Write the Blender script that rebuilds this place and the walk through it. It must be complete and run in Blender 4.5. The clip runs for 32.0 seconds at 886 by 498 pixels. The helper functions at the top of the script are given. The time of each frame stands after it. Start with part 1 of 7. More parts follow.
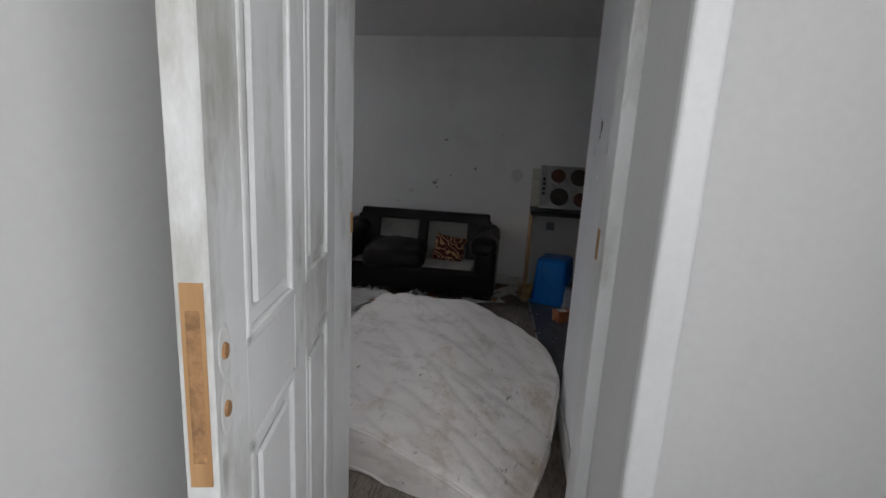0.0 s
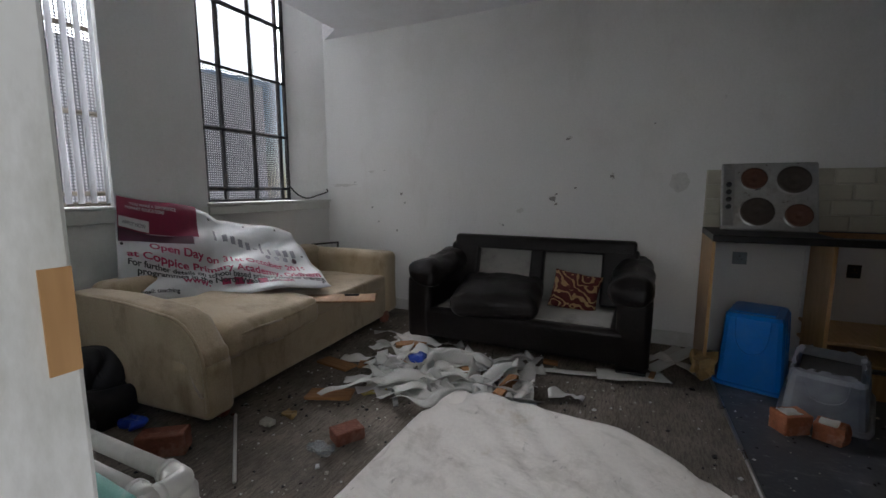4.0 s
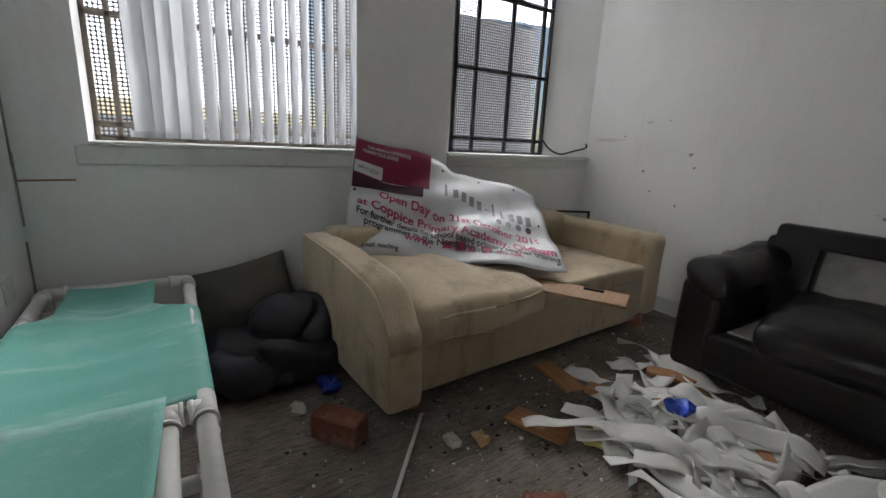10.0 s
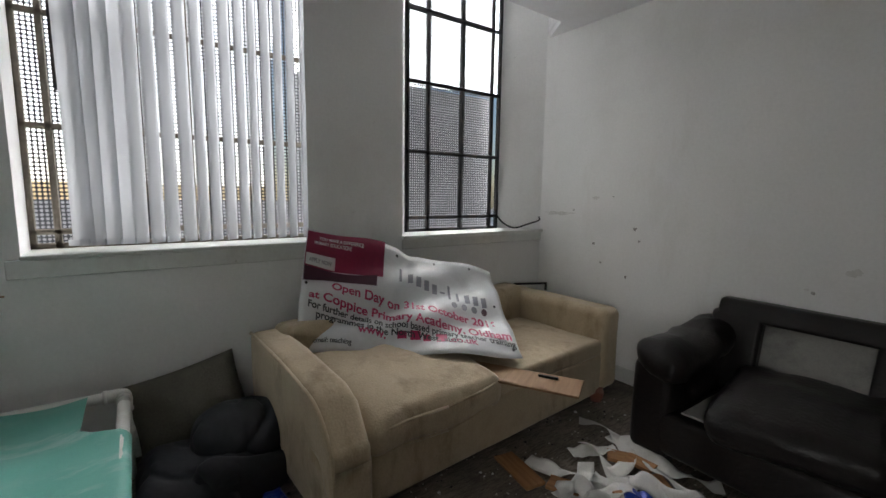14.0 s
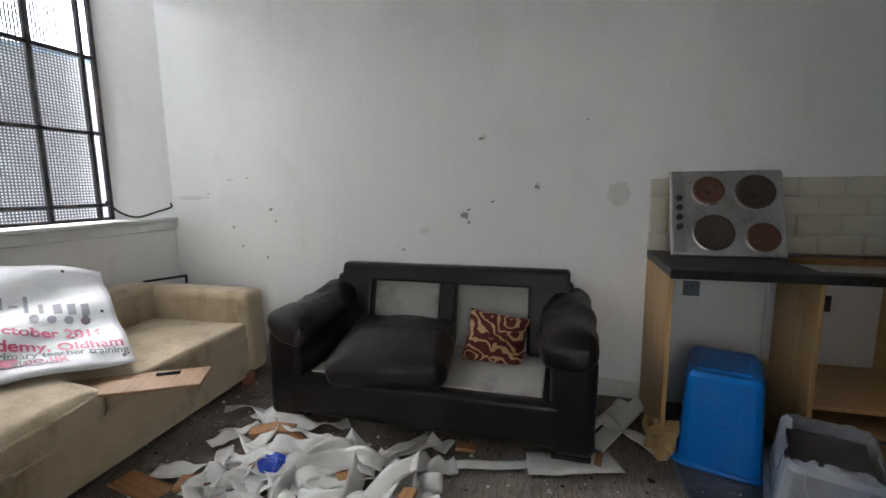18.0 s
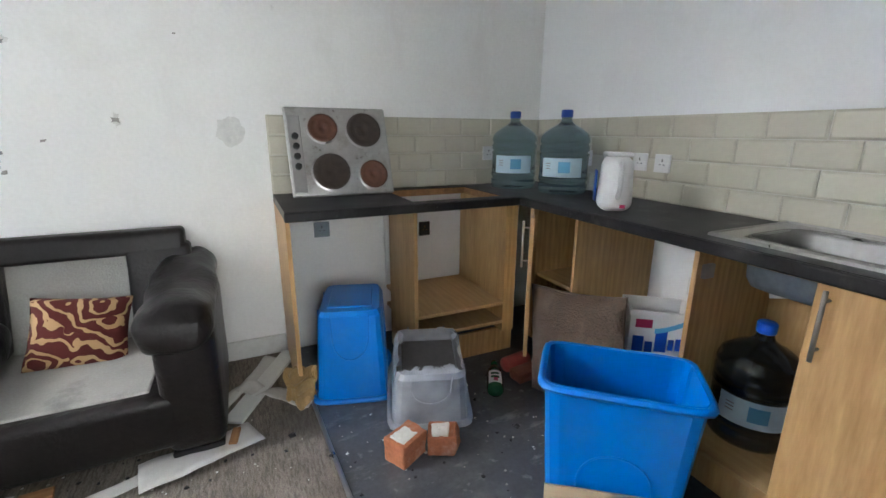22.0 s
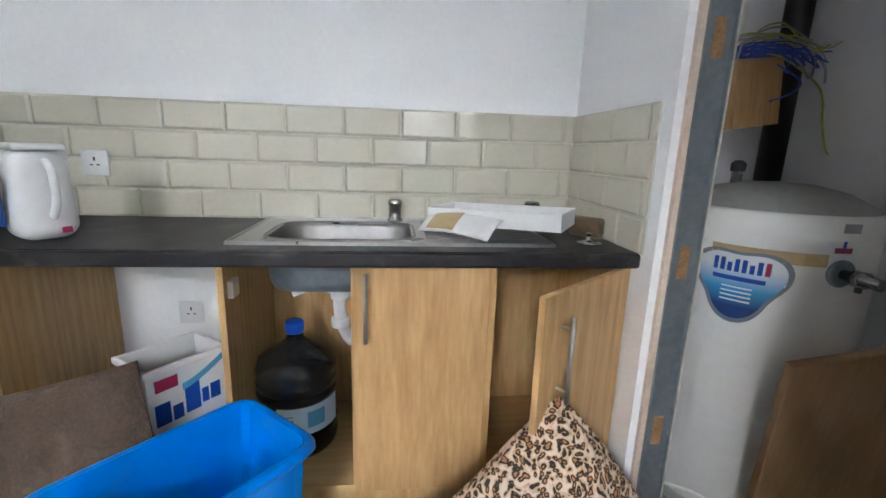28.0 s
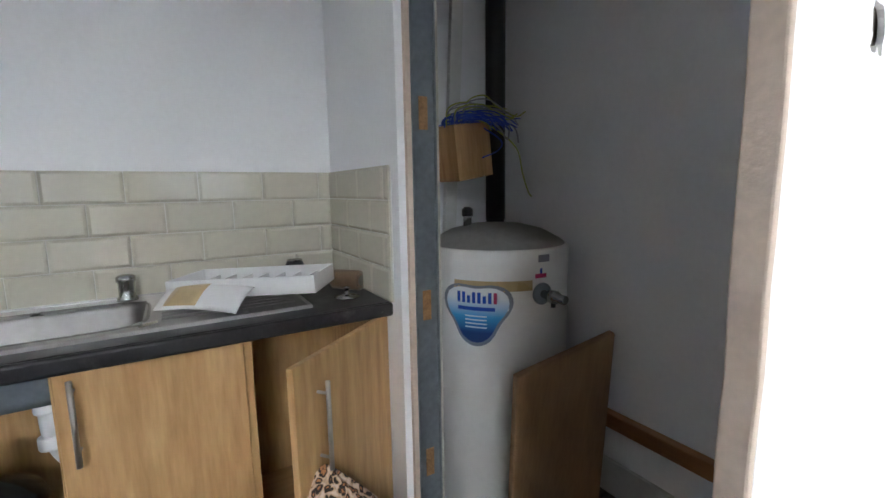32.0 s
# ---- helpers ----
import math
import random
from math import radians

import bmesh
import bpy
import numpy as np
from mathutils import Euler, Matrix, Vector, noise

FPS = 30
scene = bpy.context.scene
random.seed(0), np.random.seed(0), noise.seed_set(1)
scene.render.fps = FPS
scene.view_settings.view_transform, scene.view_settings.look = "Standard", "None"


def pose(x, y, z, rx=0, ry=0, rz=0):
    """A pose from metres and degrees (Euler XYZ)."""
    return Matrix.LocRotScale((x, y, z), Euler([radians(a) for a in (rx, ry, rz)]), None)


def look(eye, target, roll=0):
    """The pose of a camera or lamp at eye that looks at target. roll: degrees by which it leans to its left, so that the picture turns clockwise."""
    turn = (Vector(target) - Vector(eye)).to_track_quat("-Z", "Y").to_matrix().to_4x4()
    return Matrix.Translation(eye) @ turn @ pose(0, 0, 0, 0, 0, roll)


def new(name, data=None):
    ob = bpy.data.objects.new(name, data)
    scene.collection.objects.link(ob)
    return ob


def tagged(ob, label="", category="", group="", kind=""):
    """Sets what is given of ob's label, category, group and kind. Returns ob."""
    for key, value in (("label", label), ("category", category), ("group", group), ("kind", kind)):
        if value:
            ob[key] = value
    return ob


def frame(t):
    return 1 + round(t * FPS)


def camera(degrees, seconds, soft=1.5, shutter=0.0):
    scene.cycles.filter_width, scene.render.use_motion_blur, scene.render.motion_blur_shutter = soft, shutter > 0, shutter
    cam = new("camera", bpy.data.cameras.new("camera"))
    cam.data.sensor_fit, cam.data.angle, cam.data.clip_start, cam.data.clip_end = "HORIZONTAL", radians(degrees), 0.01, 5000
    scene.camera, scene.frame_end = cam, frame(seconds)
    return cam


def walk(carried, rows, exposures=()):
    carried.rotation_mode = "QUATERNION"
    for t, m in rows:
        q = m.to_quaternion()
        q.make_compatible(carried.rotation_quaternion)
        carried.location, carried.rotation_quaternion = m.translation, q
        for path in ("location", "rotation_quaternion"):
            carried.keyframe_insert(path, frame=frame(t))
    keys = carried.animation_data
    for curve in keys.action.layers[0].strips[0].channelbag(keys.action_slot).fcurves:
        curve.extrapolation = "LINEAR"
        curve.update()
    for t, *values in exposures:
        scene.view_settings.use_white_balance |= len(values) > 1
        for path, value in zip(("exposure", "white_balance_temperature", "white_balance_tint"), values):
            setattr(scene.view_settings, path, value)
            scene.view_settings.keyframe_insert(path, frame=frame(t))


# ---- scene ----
cam = camera(91.1, 32.0)
PATH = [
    (0, (3.24, -4.895, 1.304), (2.93, -2.956, 0.924), 3.1),
    (0.5, (3.238, -4.87, 1.308), (2.689, -2.984, 0.931), 2.7),
    (1, (3.215, -4.75, 1.295), (2.689, -2.852, 0.946), 3.4),
    (1.5, (3.169, -4.544, 1.303), (2.666, -2.637, 0.972), 3.2),
    (2, (3.161, -4.381, 1.301), (2.677, -2.467, 0.98), 2.8),
    (2.5, (3.165, -4.135, 1.298), (2.519, -2.267, 0.993), 1.8),
    (4.5, (2.98, -3.544, 1.16), (2.077, -1.78, 0.893), 0.3),
    (5, (2.946, -3.473, 1.161), (1.902, -1.788, 0.896), 0.7),
    (5.5, (2.93, -3.427, 1.153), (1.693, -1.88, 0.878), 0.3),
    (6, (2.906, -3.383, 1.141), (1.483, -2.007, 0.851), -0.1),
    (6.5, (2.903, -3.353, 1.122), (1.338, -2.155, 0.782), -0.4),
    (7, (2.92, -3.342, 1.14), (1.272, -2.265, 0.791), 0.7),
    (7.5, (2.943, -3.332, 1.161), (1.272, -2.293, 0.803), 1.5),
    (8, (2.947, -3.328, 1.187), (1.269, -2.311, 0.8), 1.4),
    (8.5, (2.925, -3.305, 1.21), (1.288, -2.234, 0.796), 0.0),
    (9, (2.834, -3.207, 1.168), (1.24, -2.084, 0.721), 2.0),
    (9.5, (2.674, -3.081, 1.15), (1.07, -1.978, 0.689), 3.4),
    (10, (2.563, -2.993, 1.136), (0.918, -1.958, 0.661), 2.8),
    (10.5, (2.475, -2.974, 1.146), (0.716, -2.15, 0.67), 1.1),
    (11, (2.437, -3.01, 1.176), (0.576, -2.42, 0.741), -0.0),
    (11.5, (2.413, -3.013, 1.193), (0.501, -2.577, 0.799), -0.2),
    (12, (2.419, -3.011, 1.237), (0.485, -2.656, 0.872), 0.5),
    (12.5, (2.483, -3.007, 1.298), (0.539, -2.64, 1.006), 0.7),
    (13, (2.521, -2.986, 1.316), (0.61, -2.457, 1.049), 1.2),
    (13.5, (2.559, -2.936, 1.335), (0.768, -2.083, 1.079), 2.1),
    (14, (2.6, -2.881, 1.359), (0.982, -1.732, 1.11), 0.8),
    (14.5, (2.636, -2.85, 1.363), (1.196, -1.485, 1.117), -0.9),
    (16.5, (2.763, -2.769, 1.328), (1.72, -1.085, 1.055), -0.8),
    (17, (2.848, -2.739, 1.316), (1.941, -0.979, 1.033), -0.6),
    (17.5, (2.892, -2.714, 1.303), (2.168, -0.871, 1.019), -0.5),
    (18, (2.935, -2.707, 1.287), (2.401, -0.801, 1.002), -0.6),
    (18.5, (2.971, -2.703, 1.281), (2.572, -0.768, 0.971), -1.3),
    (19, (3.002, -2.697, 1.273), (2.695, -0.752, 0.919), -1.1),
    (19.5, (3.014, -2.7, 1.263), (2.797, -0.75, 0.874), -0.6),
    (20, (3.046, -2.708, 1.258), (2.977, -0.749, 0.86), 0.3),
    (20.5, (3.075, -2.725, 1.259), (3.265, -0.775, 0.857), -0.0),
    (21, (3.128, -2.69, 1.247), (3.578, -0.794, 0.801), -0.8),
    (21.5, (3.173, -2.577, 1.244), (3.755, -0.729, 0.748), -0.6),
    (22, (3.247, -2.468, 1.236), (4.064, -0.718, 0.715), 0.3),
    (22.5, (3.343, -2.427, 1.251), (4.471, -0.861, 0.726), -0.6),
    (23, (3.366, -2.432, 1.255), (4.627, -0.965, 0.746), -1.4),
    (23.5, (3.387, -2.411, 1.277), (4.752, -1.038, 0.774), -2.1),
    (24, (3.413, -2.39, 1.27), (4.833, -1.072, 0.773), -2.7),
    (24.5, (3.411, -2.269, 1.249), (4.851, -0.977, 0.741), -2.4),
    (26.5, (3.516, -2.079, 1.246), (4.968, -0.84, 0.648), -1.5),
    (27, (3.495, -2.045, 1.185), (5.258, -1.283, 0.63), -0.5),
    (27.5, (3.466, -2.01, 1.145), (5.4, -1.775, 0.677), 1.4),
    (28, (3.451, -2.018, 1.171), (5.39, -2.241, 0.734), 1.9),
    (28.5, (3.425, -2.066, 1.193), (5.279, -2.679, 0.758), 0.6),
    (29, (3.424, -2.083, 1.185), (5.165, -2.982, 0.783), 1.2),
    (29.5, (3.41, -2.118, 1.177), (5.078, -3.151, 0.792), 1.5),
    (30, (3.409, -2.14, 1.172), (5.042, -3.223, 0.772), 1.3),
    (30.5, (3.427, -2.112, 1.179), (5.02, -3.245, 0.757), 1.4),
    (31, (3.409, -2.156, 1.163), (5.036, -3.256, 0.788), 0.1),
    (31.5, (3.396, -2.154, 1.183), (5.03, -3.273, 0.906), -0.8),
    (32, (3.397, -2.159, 1.243), (5.081, -3.203, 0.972), -0.9),
]
EXPOSURES = [(0, -1.4, 6200, 13), (2.0, -0.9, 6200, 13), (2.5, -0.85, 6200, 13), (4.5, -0.65, 6300, 11), (9, -0.35, 6450, 10), (12, -0.5, 6500, 9), (14, -0.6, 6550, 9), (17, 0.2, 6400, 10), (18.5, 0.6, 6300, 9), (20, 1.25, 6250, 8), (22, 1.8, 6200, 8), (24, 2.05, 6150, 9), (27, 2.1, 6100, 9), (28.8, 2.1, 6100, 9), (30, 1.85, 6100, 9), (32, 1.62, 6100, 9)]
walk(cam, [(t, look(eye, target, roll)) for t, eye, target, roll in PATH], EXPOSURES)

# ---- world and light ----
world = bpy.data.worlds.new("world")
scene.world = world
world.use_nodes = True
wn = world.node_tree.nodes
sky = wn.new("ShaderNodeTexSky")
sky.sky_type = "NISHITA"
sky.sun_disc = False
sky.sun_elevation, sky.sun_rotation = radians(40), radians(250)
wn["Background"].inputs["Strength"].default_value = 0.12
world.node_tree.links.new(sky.outputs["Color"], wn["Background"].inputs["Color"])


def area_lamp(name, eye, target, sx, sy, watts, color, spread=180):
    data = bpy.data.lights.new(name, "AREA")
    data.shape, data.size, data.size_y, data.energy, data.color = "RECTANGLE", sx, sy, watts, color
    data.spread = radians(spread)
    ob = new(name, data)
    ob.matrix_world = look(eye, target)
    return ob


sun_data = bpy.data.lights.new("sun", "SUN")
sun_data.energy, sun_data.angle, sun_data.color = 0.8, radians(20), (1, 0.97, 0.92)
new("sun", sun_data).matrix_world = look((-4, -3, 5), (0, 0, 0))
# overcast sky over the yard, on either side of the opposite roof line
area_lamp("sky_over_roof", (-3.05, 2.2, 5.2), (1.2, 1.0, 2.6), 6.4, 4.4, 6300, (1.0, 0.985, 1.0))
area_lamp("sky_over_yard", (-3.05, -4.6, 3.5), (1.2, -3.6, 2.6), 7.0, 4.2, 300, (1.0, 0.985, 1.0))
# two lamps added out of view to light the door and corridor walls
area_lamp("fill_corridor_side", (4.5, -5.75, 1.7), (2.6, -4.9, 1.3), 1.3, 1.4, 76, (1.0, 0.985, 0.96))
area_lamp("fill_corridor_end", (3.0, -7.15, 1.75), (3.0, -4.0, 1.45), 1.7, 1.5, 40, (1.0, 0.985, 0.96))


# ---- materials ----
def material(name, color, rough=0.6, metal=0.0, var=0.12, scale=3.0, fine=45.0, bump=0.08, stain=None, stain_amount=0.0, stain_scale=2.5, spec=0.5, stretch=(1, 1, 1), trans=0.0, alpha=1.0, sheen=0.0, coat=0.0, layers=()):
    """A surface with broad and fine variation of colour, roughness and relief, and stains with edges of their own."""
    m = bpy.data.materials.new(name)
    m.use_nodes = True
    n, l = m.node_tree.nodes, m.node_tree.links
    b = n["Principled BSDF"]
    b.inputs["Metallic"].default_value = metal
    b.inputs["Specular IOR Level"].default_value = spec
    b.inputs["Transmission Weight"].default_value = trans
    b.inputs["Alpha"].default_value = alpha
    b.inputs["Sheen Weight"].default_value = sheen
    b.inputs["Coat Weight"].default_value = coat
    co = n.new("ShaderNodeTexCoord")
    mp = n.new("ShaderNodeMapping")
    mp.inputs["Scale"].default_value = stretch
    l.new(co.outputs["Object"], mp.inputs["Vector"])
    broad, small = n.new("ShaderNodeTexNoise"), n.new("ShaderNodeTexNoise")
    broad.inputs["Scale"].default_value, broad.inputs["Detail"].default_value = scale, 5
    small.inputs["Scale"].default_value, small.inputs["Detail"].default_value = fine, 4
    l.new(mp.outputs["Vector"], broad.inputs["Vector"])
    l.new(mp.outputs["Vector"], small.inputs["Vector"])
    mix = n.new("ShaderNodeMath")
    mix.operation = "ADD"
    l.new(broad.outputs["Fac"], mix.inputs[0])
    l.new(small.outputs["Fac"], mix.inputs[1])
    ramp = n.new("ShaderNodeMapRange")
    ramp.inputs["From Min"].default_value, ramp.inputs["From Max"].default_value = 0.6, 1.4
    ramp.inputs["To Min"].default_value, ramp.inputs["To Max"].default_value = 1 - var, 1 + var
    l.new(mix.outputs[0], ramp.inputs["Value"])
    tint = n.new("ShaderNodeMix")
    tint.data_type, tint.blend_type = "RGBA", "MULTIPLY"
    tint.inputs["Factor"].default_value = 1
    tint.inputs[6].default_value = (*color, 1)
    l.new(ramp.outputs["Result"], tint.inputs[7])
    out = tint.outputs[2]
    if stain:
        st = n.new("ShaderNodeTexNoise")
        st.inputs["Scale"].default_value, st.inputs["Detail"].default_value, st.inputs["Roughness"].default_value = stain_scale, 8, 0.65
        l.new(mp.outputs["Vector"], st.inputs["Vector"])
        sr = n.new("ShaderNodeMapRange")
        sr.inputs["From Min"].default_value, sr.inputs["From Max"].default_value = 0.52, 0.72
        sr.inputs["To Max"].default_value = stain_amount
        l.new(st.outputs["Fac"], sr.inputs["Value"])
        sm = n.new("ShaderNodeMix")
        sm.data_type = "RGBA"
        l.new(sr.outputs["Result"], sm.inputs["Factor"])
        l.new(out, sm.inputs[6])
        sm.inputs[7].default_value = (*stain, 1)
        out = sm.outputs[2]
    for k, (col, amount, sc, st_, lo_, hi_) in enumerate(layers):  # further stains: colour, amount, scale, stretch, threshold from and to
        mq = n.new("ShaderNodeMapping")
        mq.inputs["Scale"].default_value = st_
        mq.inputs["Location"].default_value = (3.1 * k + 1.7, 5.3 * k, 2.2 * k)
        l.new(co.outputs["Object"], mq.inputs["Vector"])
        sq = n.new("ShaderNodeTexNoise")
        sq.inputs["Scale"].default_value, sq.inputs["Detail"].default_value, sq.inputs["Roughness"].default_value = sc, 9, 0.68
        l.new(mq.outputs["Vector"], sq.inputs["Vector"])
        rq = n.new("ShaderNodeMapRange")
        rq.inputs["From Min"].default_value, rq.inputs["From Max"].default_value = lo_, hi_
        rq.inputs["To Max"].default_value = amount
        l.new(sq.outputs["Fac"], rq.inputs["Value"])
        xq = n.new("ShaderNodeMix")
        xq.data_type = "RGBA"
        l.new(rq.outputs["Result"], xq.inputs["Factor"])
        l.new(out, xq.inputs[6])
        xq.inputs[7].default_value = (*col, 1)
        out = xq.outputs[2]
    l.new(out, b.inputs["Base Color"])
    rr = n.new("ShaderNodeMapRange")
    rr.inputs["To Min"].default_value, rr.inputs["To Max"].default_value = max(0.03, rough - 0.1), min(1, rough + 0.1)
    l.new(broad.outputs["Fac"], rr.inputs["Value"])
    l.new(rr.outputs["Result"], b.inputs["Roughness"])
    if bump:
        bp = n.new("ShaderNodeBump")
        bp.inputs["Strength"].default_value, bp.inputs["Distance"].default_value = bump, 0.01
        l.new(mix.outputs[0], bp.inputs["Height"])
        l.new(bp.outputs["Normal"], b.inputs["Normal"])
    return m


def wood(name, light, dark, axis="z", rough=0.45, rings=9.0, spec=0.5):
    """Wood or wood-print board with grain along one axis."""
    m = bpy.data.materials.new(name)
    m.use_nodes = True
    n, l = m.node_tree.nodes, m.node_tree.links
    b = n["Principled BSDF"]
    co, mp = n.new("ShaderNodeTexCoord"), n.new("ShaderNodeMapping")
    k = {"x": (0.12, 1, 1), "y": (1, 0.12, 1), "z": (1, 1, 0.12)}[axis]
    mp.inputs["Scale"].default_value = [v * rings for v in k]
    l.new(co.outputs["Object"], mp.inputs["Vector"])
    inf = n.new("ShaderNodeObjectInfo")
    add = n.new("ShaderNodeVectorMath")
    sc = n.new("ShaderNodeMath")
    sc.operation = "MULTIPLY"
    sc.inputs[1].default_value = 13.0
    l.new(inf.outputs["Random"], sc.inputs[0])
    l.new(mp.outputs["Vector"], add.inputs[0])
    l.new(sc.outputs[0], add.inputs[1])
    g = n.new("ShaderNodeTexNoise")
    g.inputs["Scale"].default_value, g.inputs["Detail"].default_value, g.inputs["Distortion"].default_value = 1.2, 6, 1.6
    l.new(add.outputs[0], g.inputs["Vector"])
    f = n.new("ShaderNodeTexNoise")
    f.inputs["Scale"].default_value, f.inputs["Detail"].default_value = 9, 3
    l.new(add.outputs[0], f.inputs["Vector"])
    wv = n.new("ShaderNodeTexWave")
    wv.bands_direction = {"x": "Y", "y": "X", "z": "X"}[axis]
    wv.inputs["Scale"].default_value, wv.inputs["Distortion"].default_value, wv.inputs["Detail"].default_value, wv.inputs["Detail Scale"].default_value = 0.9, 7.0, 2.5, 0.9
    l.new(add.outputs[0], wv.inputs["Vector"])
    wm = n.new("ShaderNodeMath")
    wm.operation = "MULTIPLY_ADD"
    wm.inputs[1].default_value = 0.3
    l.new(wv.outputs["Fac"], wm.inputs[0])
    l.new(g.outputs["Fac"], wm.inputs[2])
    s = n.new("ShaderNodeMath")
    s.operation = "ADD"
    l.new(wm.outputs[0], s.inputs[0])
    l.new(f.outputs["Fac"], s.inputs[1])
    r = n.new("ShaderNodeValToRGB")
    r.color_ramp.elements[0].position, r.color_ramp.elements[1].position = 0.36, 0.8
    r.color_ramp.elements[0].color, r.color_ramp.elements[1].color = (*dark, 1), (*light, 1)
    h = n.new("ShaderNodeMath")
    h.operation = "MULTIPLY"
    h.inputs[1].default_value = 0.5
    l.new(s.outputs[0], h.inputs[0])
    l.new(h.outputs[0], r.inputs["Fac"])
    l.new(r.outputs["Color"], b.inputs["Base Color"])
    b.inputs["Roughness"].default_value = rough
    b.inputs["Specular IOR Level"].default_value = spec
    bp = n.new("ShaderNodeBump")
    bp.inputs["Strength"].default_value, bp.inputs["Distance"].default_value = 0.06, 0.004
    l.new(f.outputs["Fac"], bp.inputs["Height"])
    l.new(bp.outputs["Normal"], b.inputs["Normal"])
    return m


WALL = material("painted_plaster", (0.9, 0.9, 0.885), 0.62, var=0.05, scale=1.4, fine=60, bump=0.03, stain=(0.55, 0.53, 0.48), stain_amount=0.2, stain_scale=1.1, layers=[((0.3, 0.29, 0.27), 0.35, 9, (1, 1, 1), 0.66, 0.76), ((0.62, 0.6, 0.54), 0.3, 3, (1, 1, 0.3), 0.55, 0.75)])
WALL_K = material("kitchen_paint", (0.88, 0.89, 0.9), 0.55, var=0.03, scale=1.4, fine=60, bump=0.02, layers=[((0.6, 0.6, 0.6), 0.25, 2, (1, 1, 0.6), 0.56, 0.76), ((0.4, 0.39, 0.37), 0.3, 14, (1, 1, 1), 0.7, 0.78)])
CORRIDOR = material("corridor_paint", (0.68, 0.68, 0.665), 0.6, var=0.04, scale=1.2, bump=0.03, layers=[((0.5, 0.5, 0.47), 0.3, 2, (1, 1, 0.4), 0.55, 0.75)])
CEIL = material("ceiling_paint", (0.88, 0.88, 0.89), 0.8, var=0.04, scale=1.5, bump=0.03, stain=(0.5, 0.47, 0.4), stain_amount=0.2, stain_scale=0.9)
GLOSS = material("gloss_white_paint", (0.8, 0.81, 0.8), 0.36, var=0.04, scale=4, fine=70, bump=0.03, stain=(0.55, 0.56, 0.52), stain_amount=0.35, stain_scale=2.2, layers=[((0.34, 0.34, 0.28), 0.75, 3.4, (1, 1, 0.35), 0.53, 0.68), ((0.16, 0.155, 0.13), 0.75, 22, (1, 1, 0.5), 0.66, 0.72)])
TRIM = material("white_trim_paint", (0.74, 0.75, 0.72), 0.4, var=0.06, scale=6, bump=0.06, stain=(0.45, 0.42, 0.35), stain_amount=0.4, stain_scale=4, layers=[((0.2, 0.18, 0.15), 0.6, 20, (1, 1, 1), 0.66, 0.74)])
CARPET = material("brown_cord_carpet", (0.27, 0.235, 0.2), 0.97, var=0.45, scale=4, fine=190, bump=0.8, stain=(0.07, 0.06, 0.052), stain_amount=0.6, stain_scale=1.6, spec=0.1, layers=[((0.26, 0.235, 0.21), 0.55, 5, (1, 1, 1), 0.55, 0.72), ((0.36, 0.34, 0.31), 0.7, 60, (1, 1, 1), 0.66, 0.72), ((0.08, 0.068, 0.058), 0.6, 120, (1, 0.15, 1), 0.46, 0.6)])
VINYL = material("dark_grey_vinyl", (0.075, 0.078, 0.085), 0.45, var=0.25, scale=4, fine=60, bump=0.05, stain=(0.25, 0.25, 0.25), stain_amount=0.5, stain_scale=3, layers=[((0.4, 0.4, 0.4), 0.6, 16, (1, 1, 1), 0.6, 0.72), ((0.32, 0.31, 0.3), 0.6, 4, (1, 3, 1), 0.58, 0.7)])
OAK = wood("oak_print_board", (0.62, 0.4, 0.185), (0.4, 0.23, 0.09), "z", rings=10.0)
OAK_H = wood("oak_print_board_flat", (0.56, 0.37, 0.18), (0.44, 0.27, 0.12), "y")
RAWWOOD = wood("raw_pine", (0.52, 0.31, 0.14), (0.33, 0.17, 0.065), "z", 0.75)
PLY = wood("stained_plywood", (0.33, 0.19, 0.09), (0.2, 0.105, 0.045), "z", 0.7)
CHIP = material("raw_chipboard", (0.36, 0.2, 0.09), 0.85, var=0.4, scale=30, fine=140, bump=0.3)
WORKTOP = material("black_laminate", (0.017, 0.017, 0.019), 0.42, spec=0.3, var=0.35, scale=6, fine=120, bump=0.04, stain=(0.1, 0.095, 0.09), stain_amount=0.4, stain_scale=3, layers=[((0.36, 0.35, 0.33), 0.6, 45, (1, 1, 1), 0.66, 0.72), ((0.2, 0.19, 0.175), 0.35, 7, (1, 1, 1), 0.57, 0.72)])
TILE = material("cream_glazed_tile", (0.6, 0.57, 0.465), -0.06, var=0.04, scale=6, bump=0.004, spec=1.0, stain=(0.38, 0.35, 0.27), stain_amount=0.25, stain_scale=5)
GROUT = material("white_grout", (0.66, 0.65, 0.6), 0.85, var=0.08, bump=0.1)
# darker, rougher steel copy: the bowl's dark reflections are put into its colour
BOWL_STEEL = material("dark_bowl_steel", (0.3, 0.29, 0.28), 0.42, 1.0, var=0.12, scale=8, fine=40, bump=0.0)
STEEL = material("brushed_steel", (0.46, 0.45, 0.44), 0.3, 1.0, var=0.08, scale=8, fine=40, bump=0.0, layers=[((0.4, 0.38, 0.35), 0.5, 9, (1, 1, 1), 0.56, 0.72)])
DIRTY_STEEL = material("dirty_hob_steel", (0.52, 0.52, 0.5), 0.36, 1.0, var=0.15, scale=7, bump=0.05, stain=(0.2, 0.14, 0.09), stain_amount=0.7, stain_scale=5, layers=[((0.09, 0.055, 0.03), 0.9, 14, (1, 1, 1), 0.6, 0.68)])
CHROME = material("worn_chrome", (0.42, 0.42, 0.42), 0.15, 1.0, var=0.1, bump=0.02)
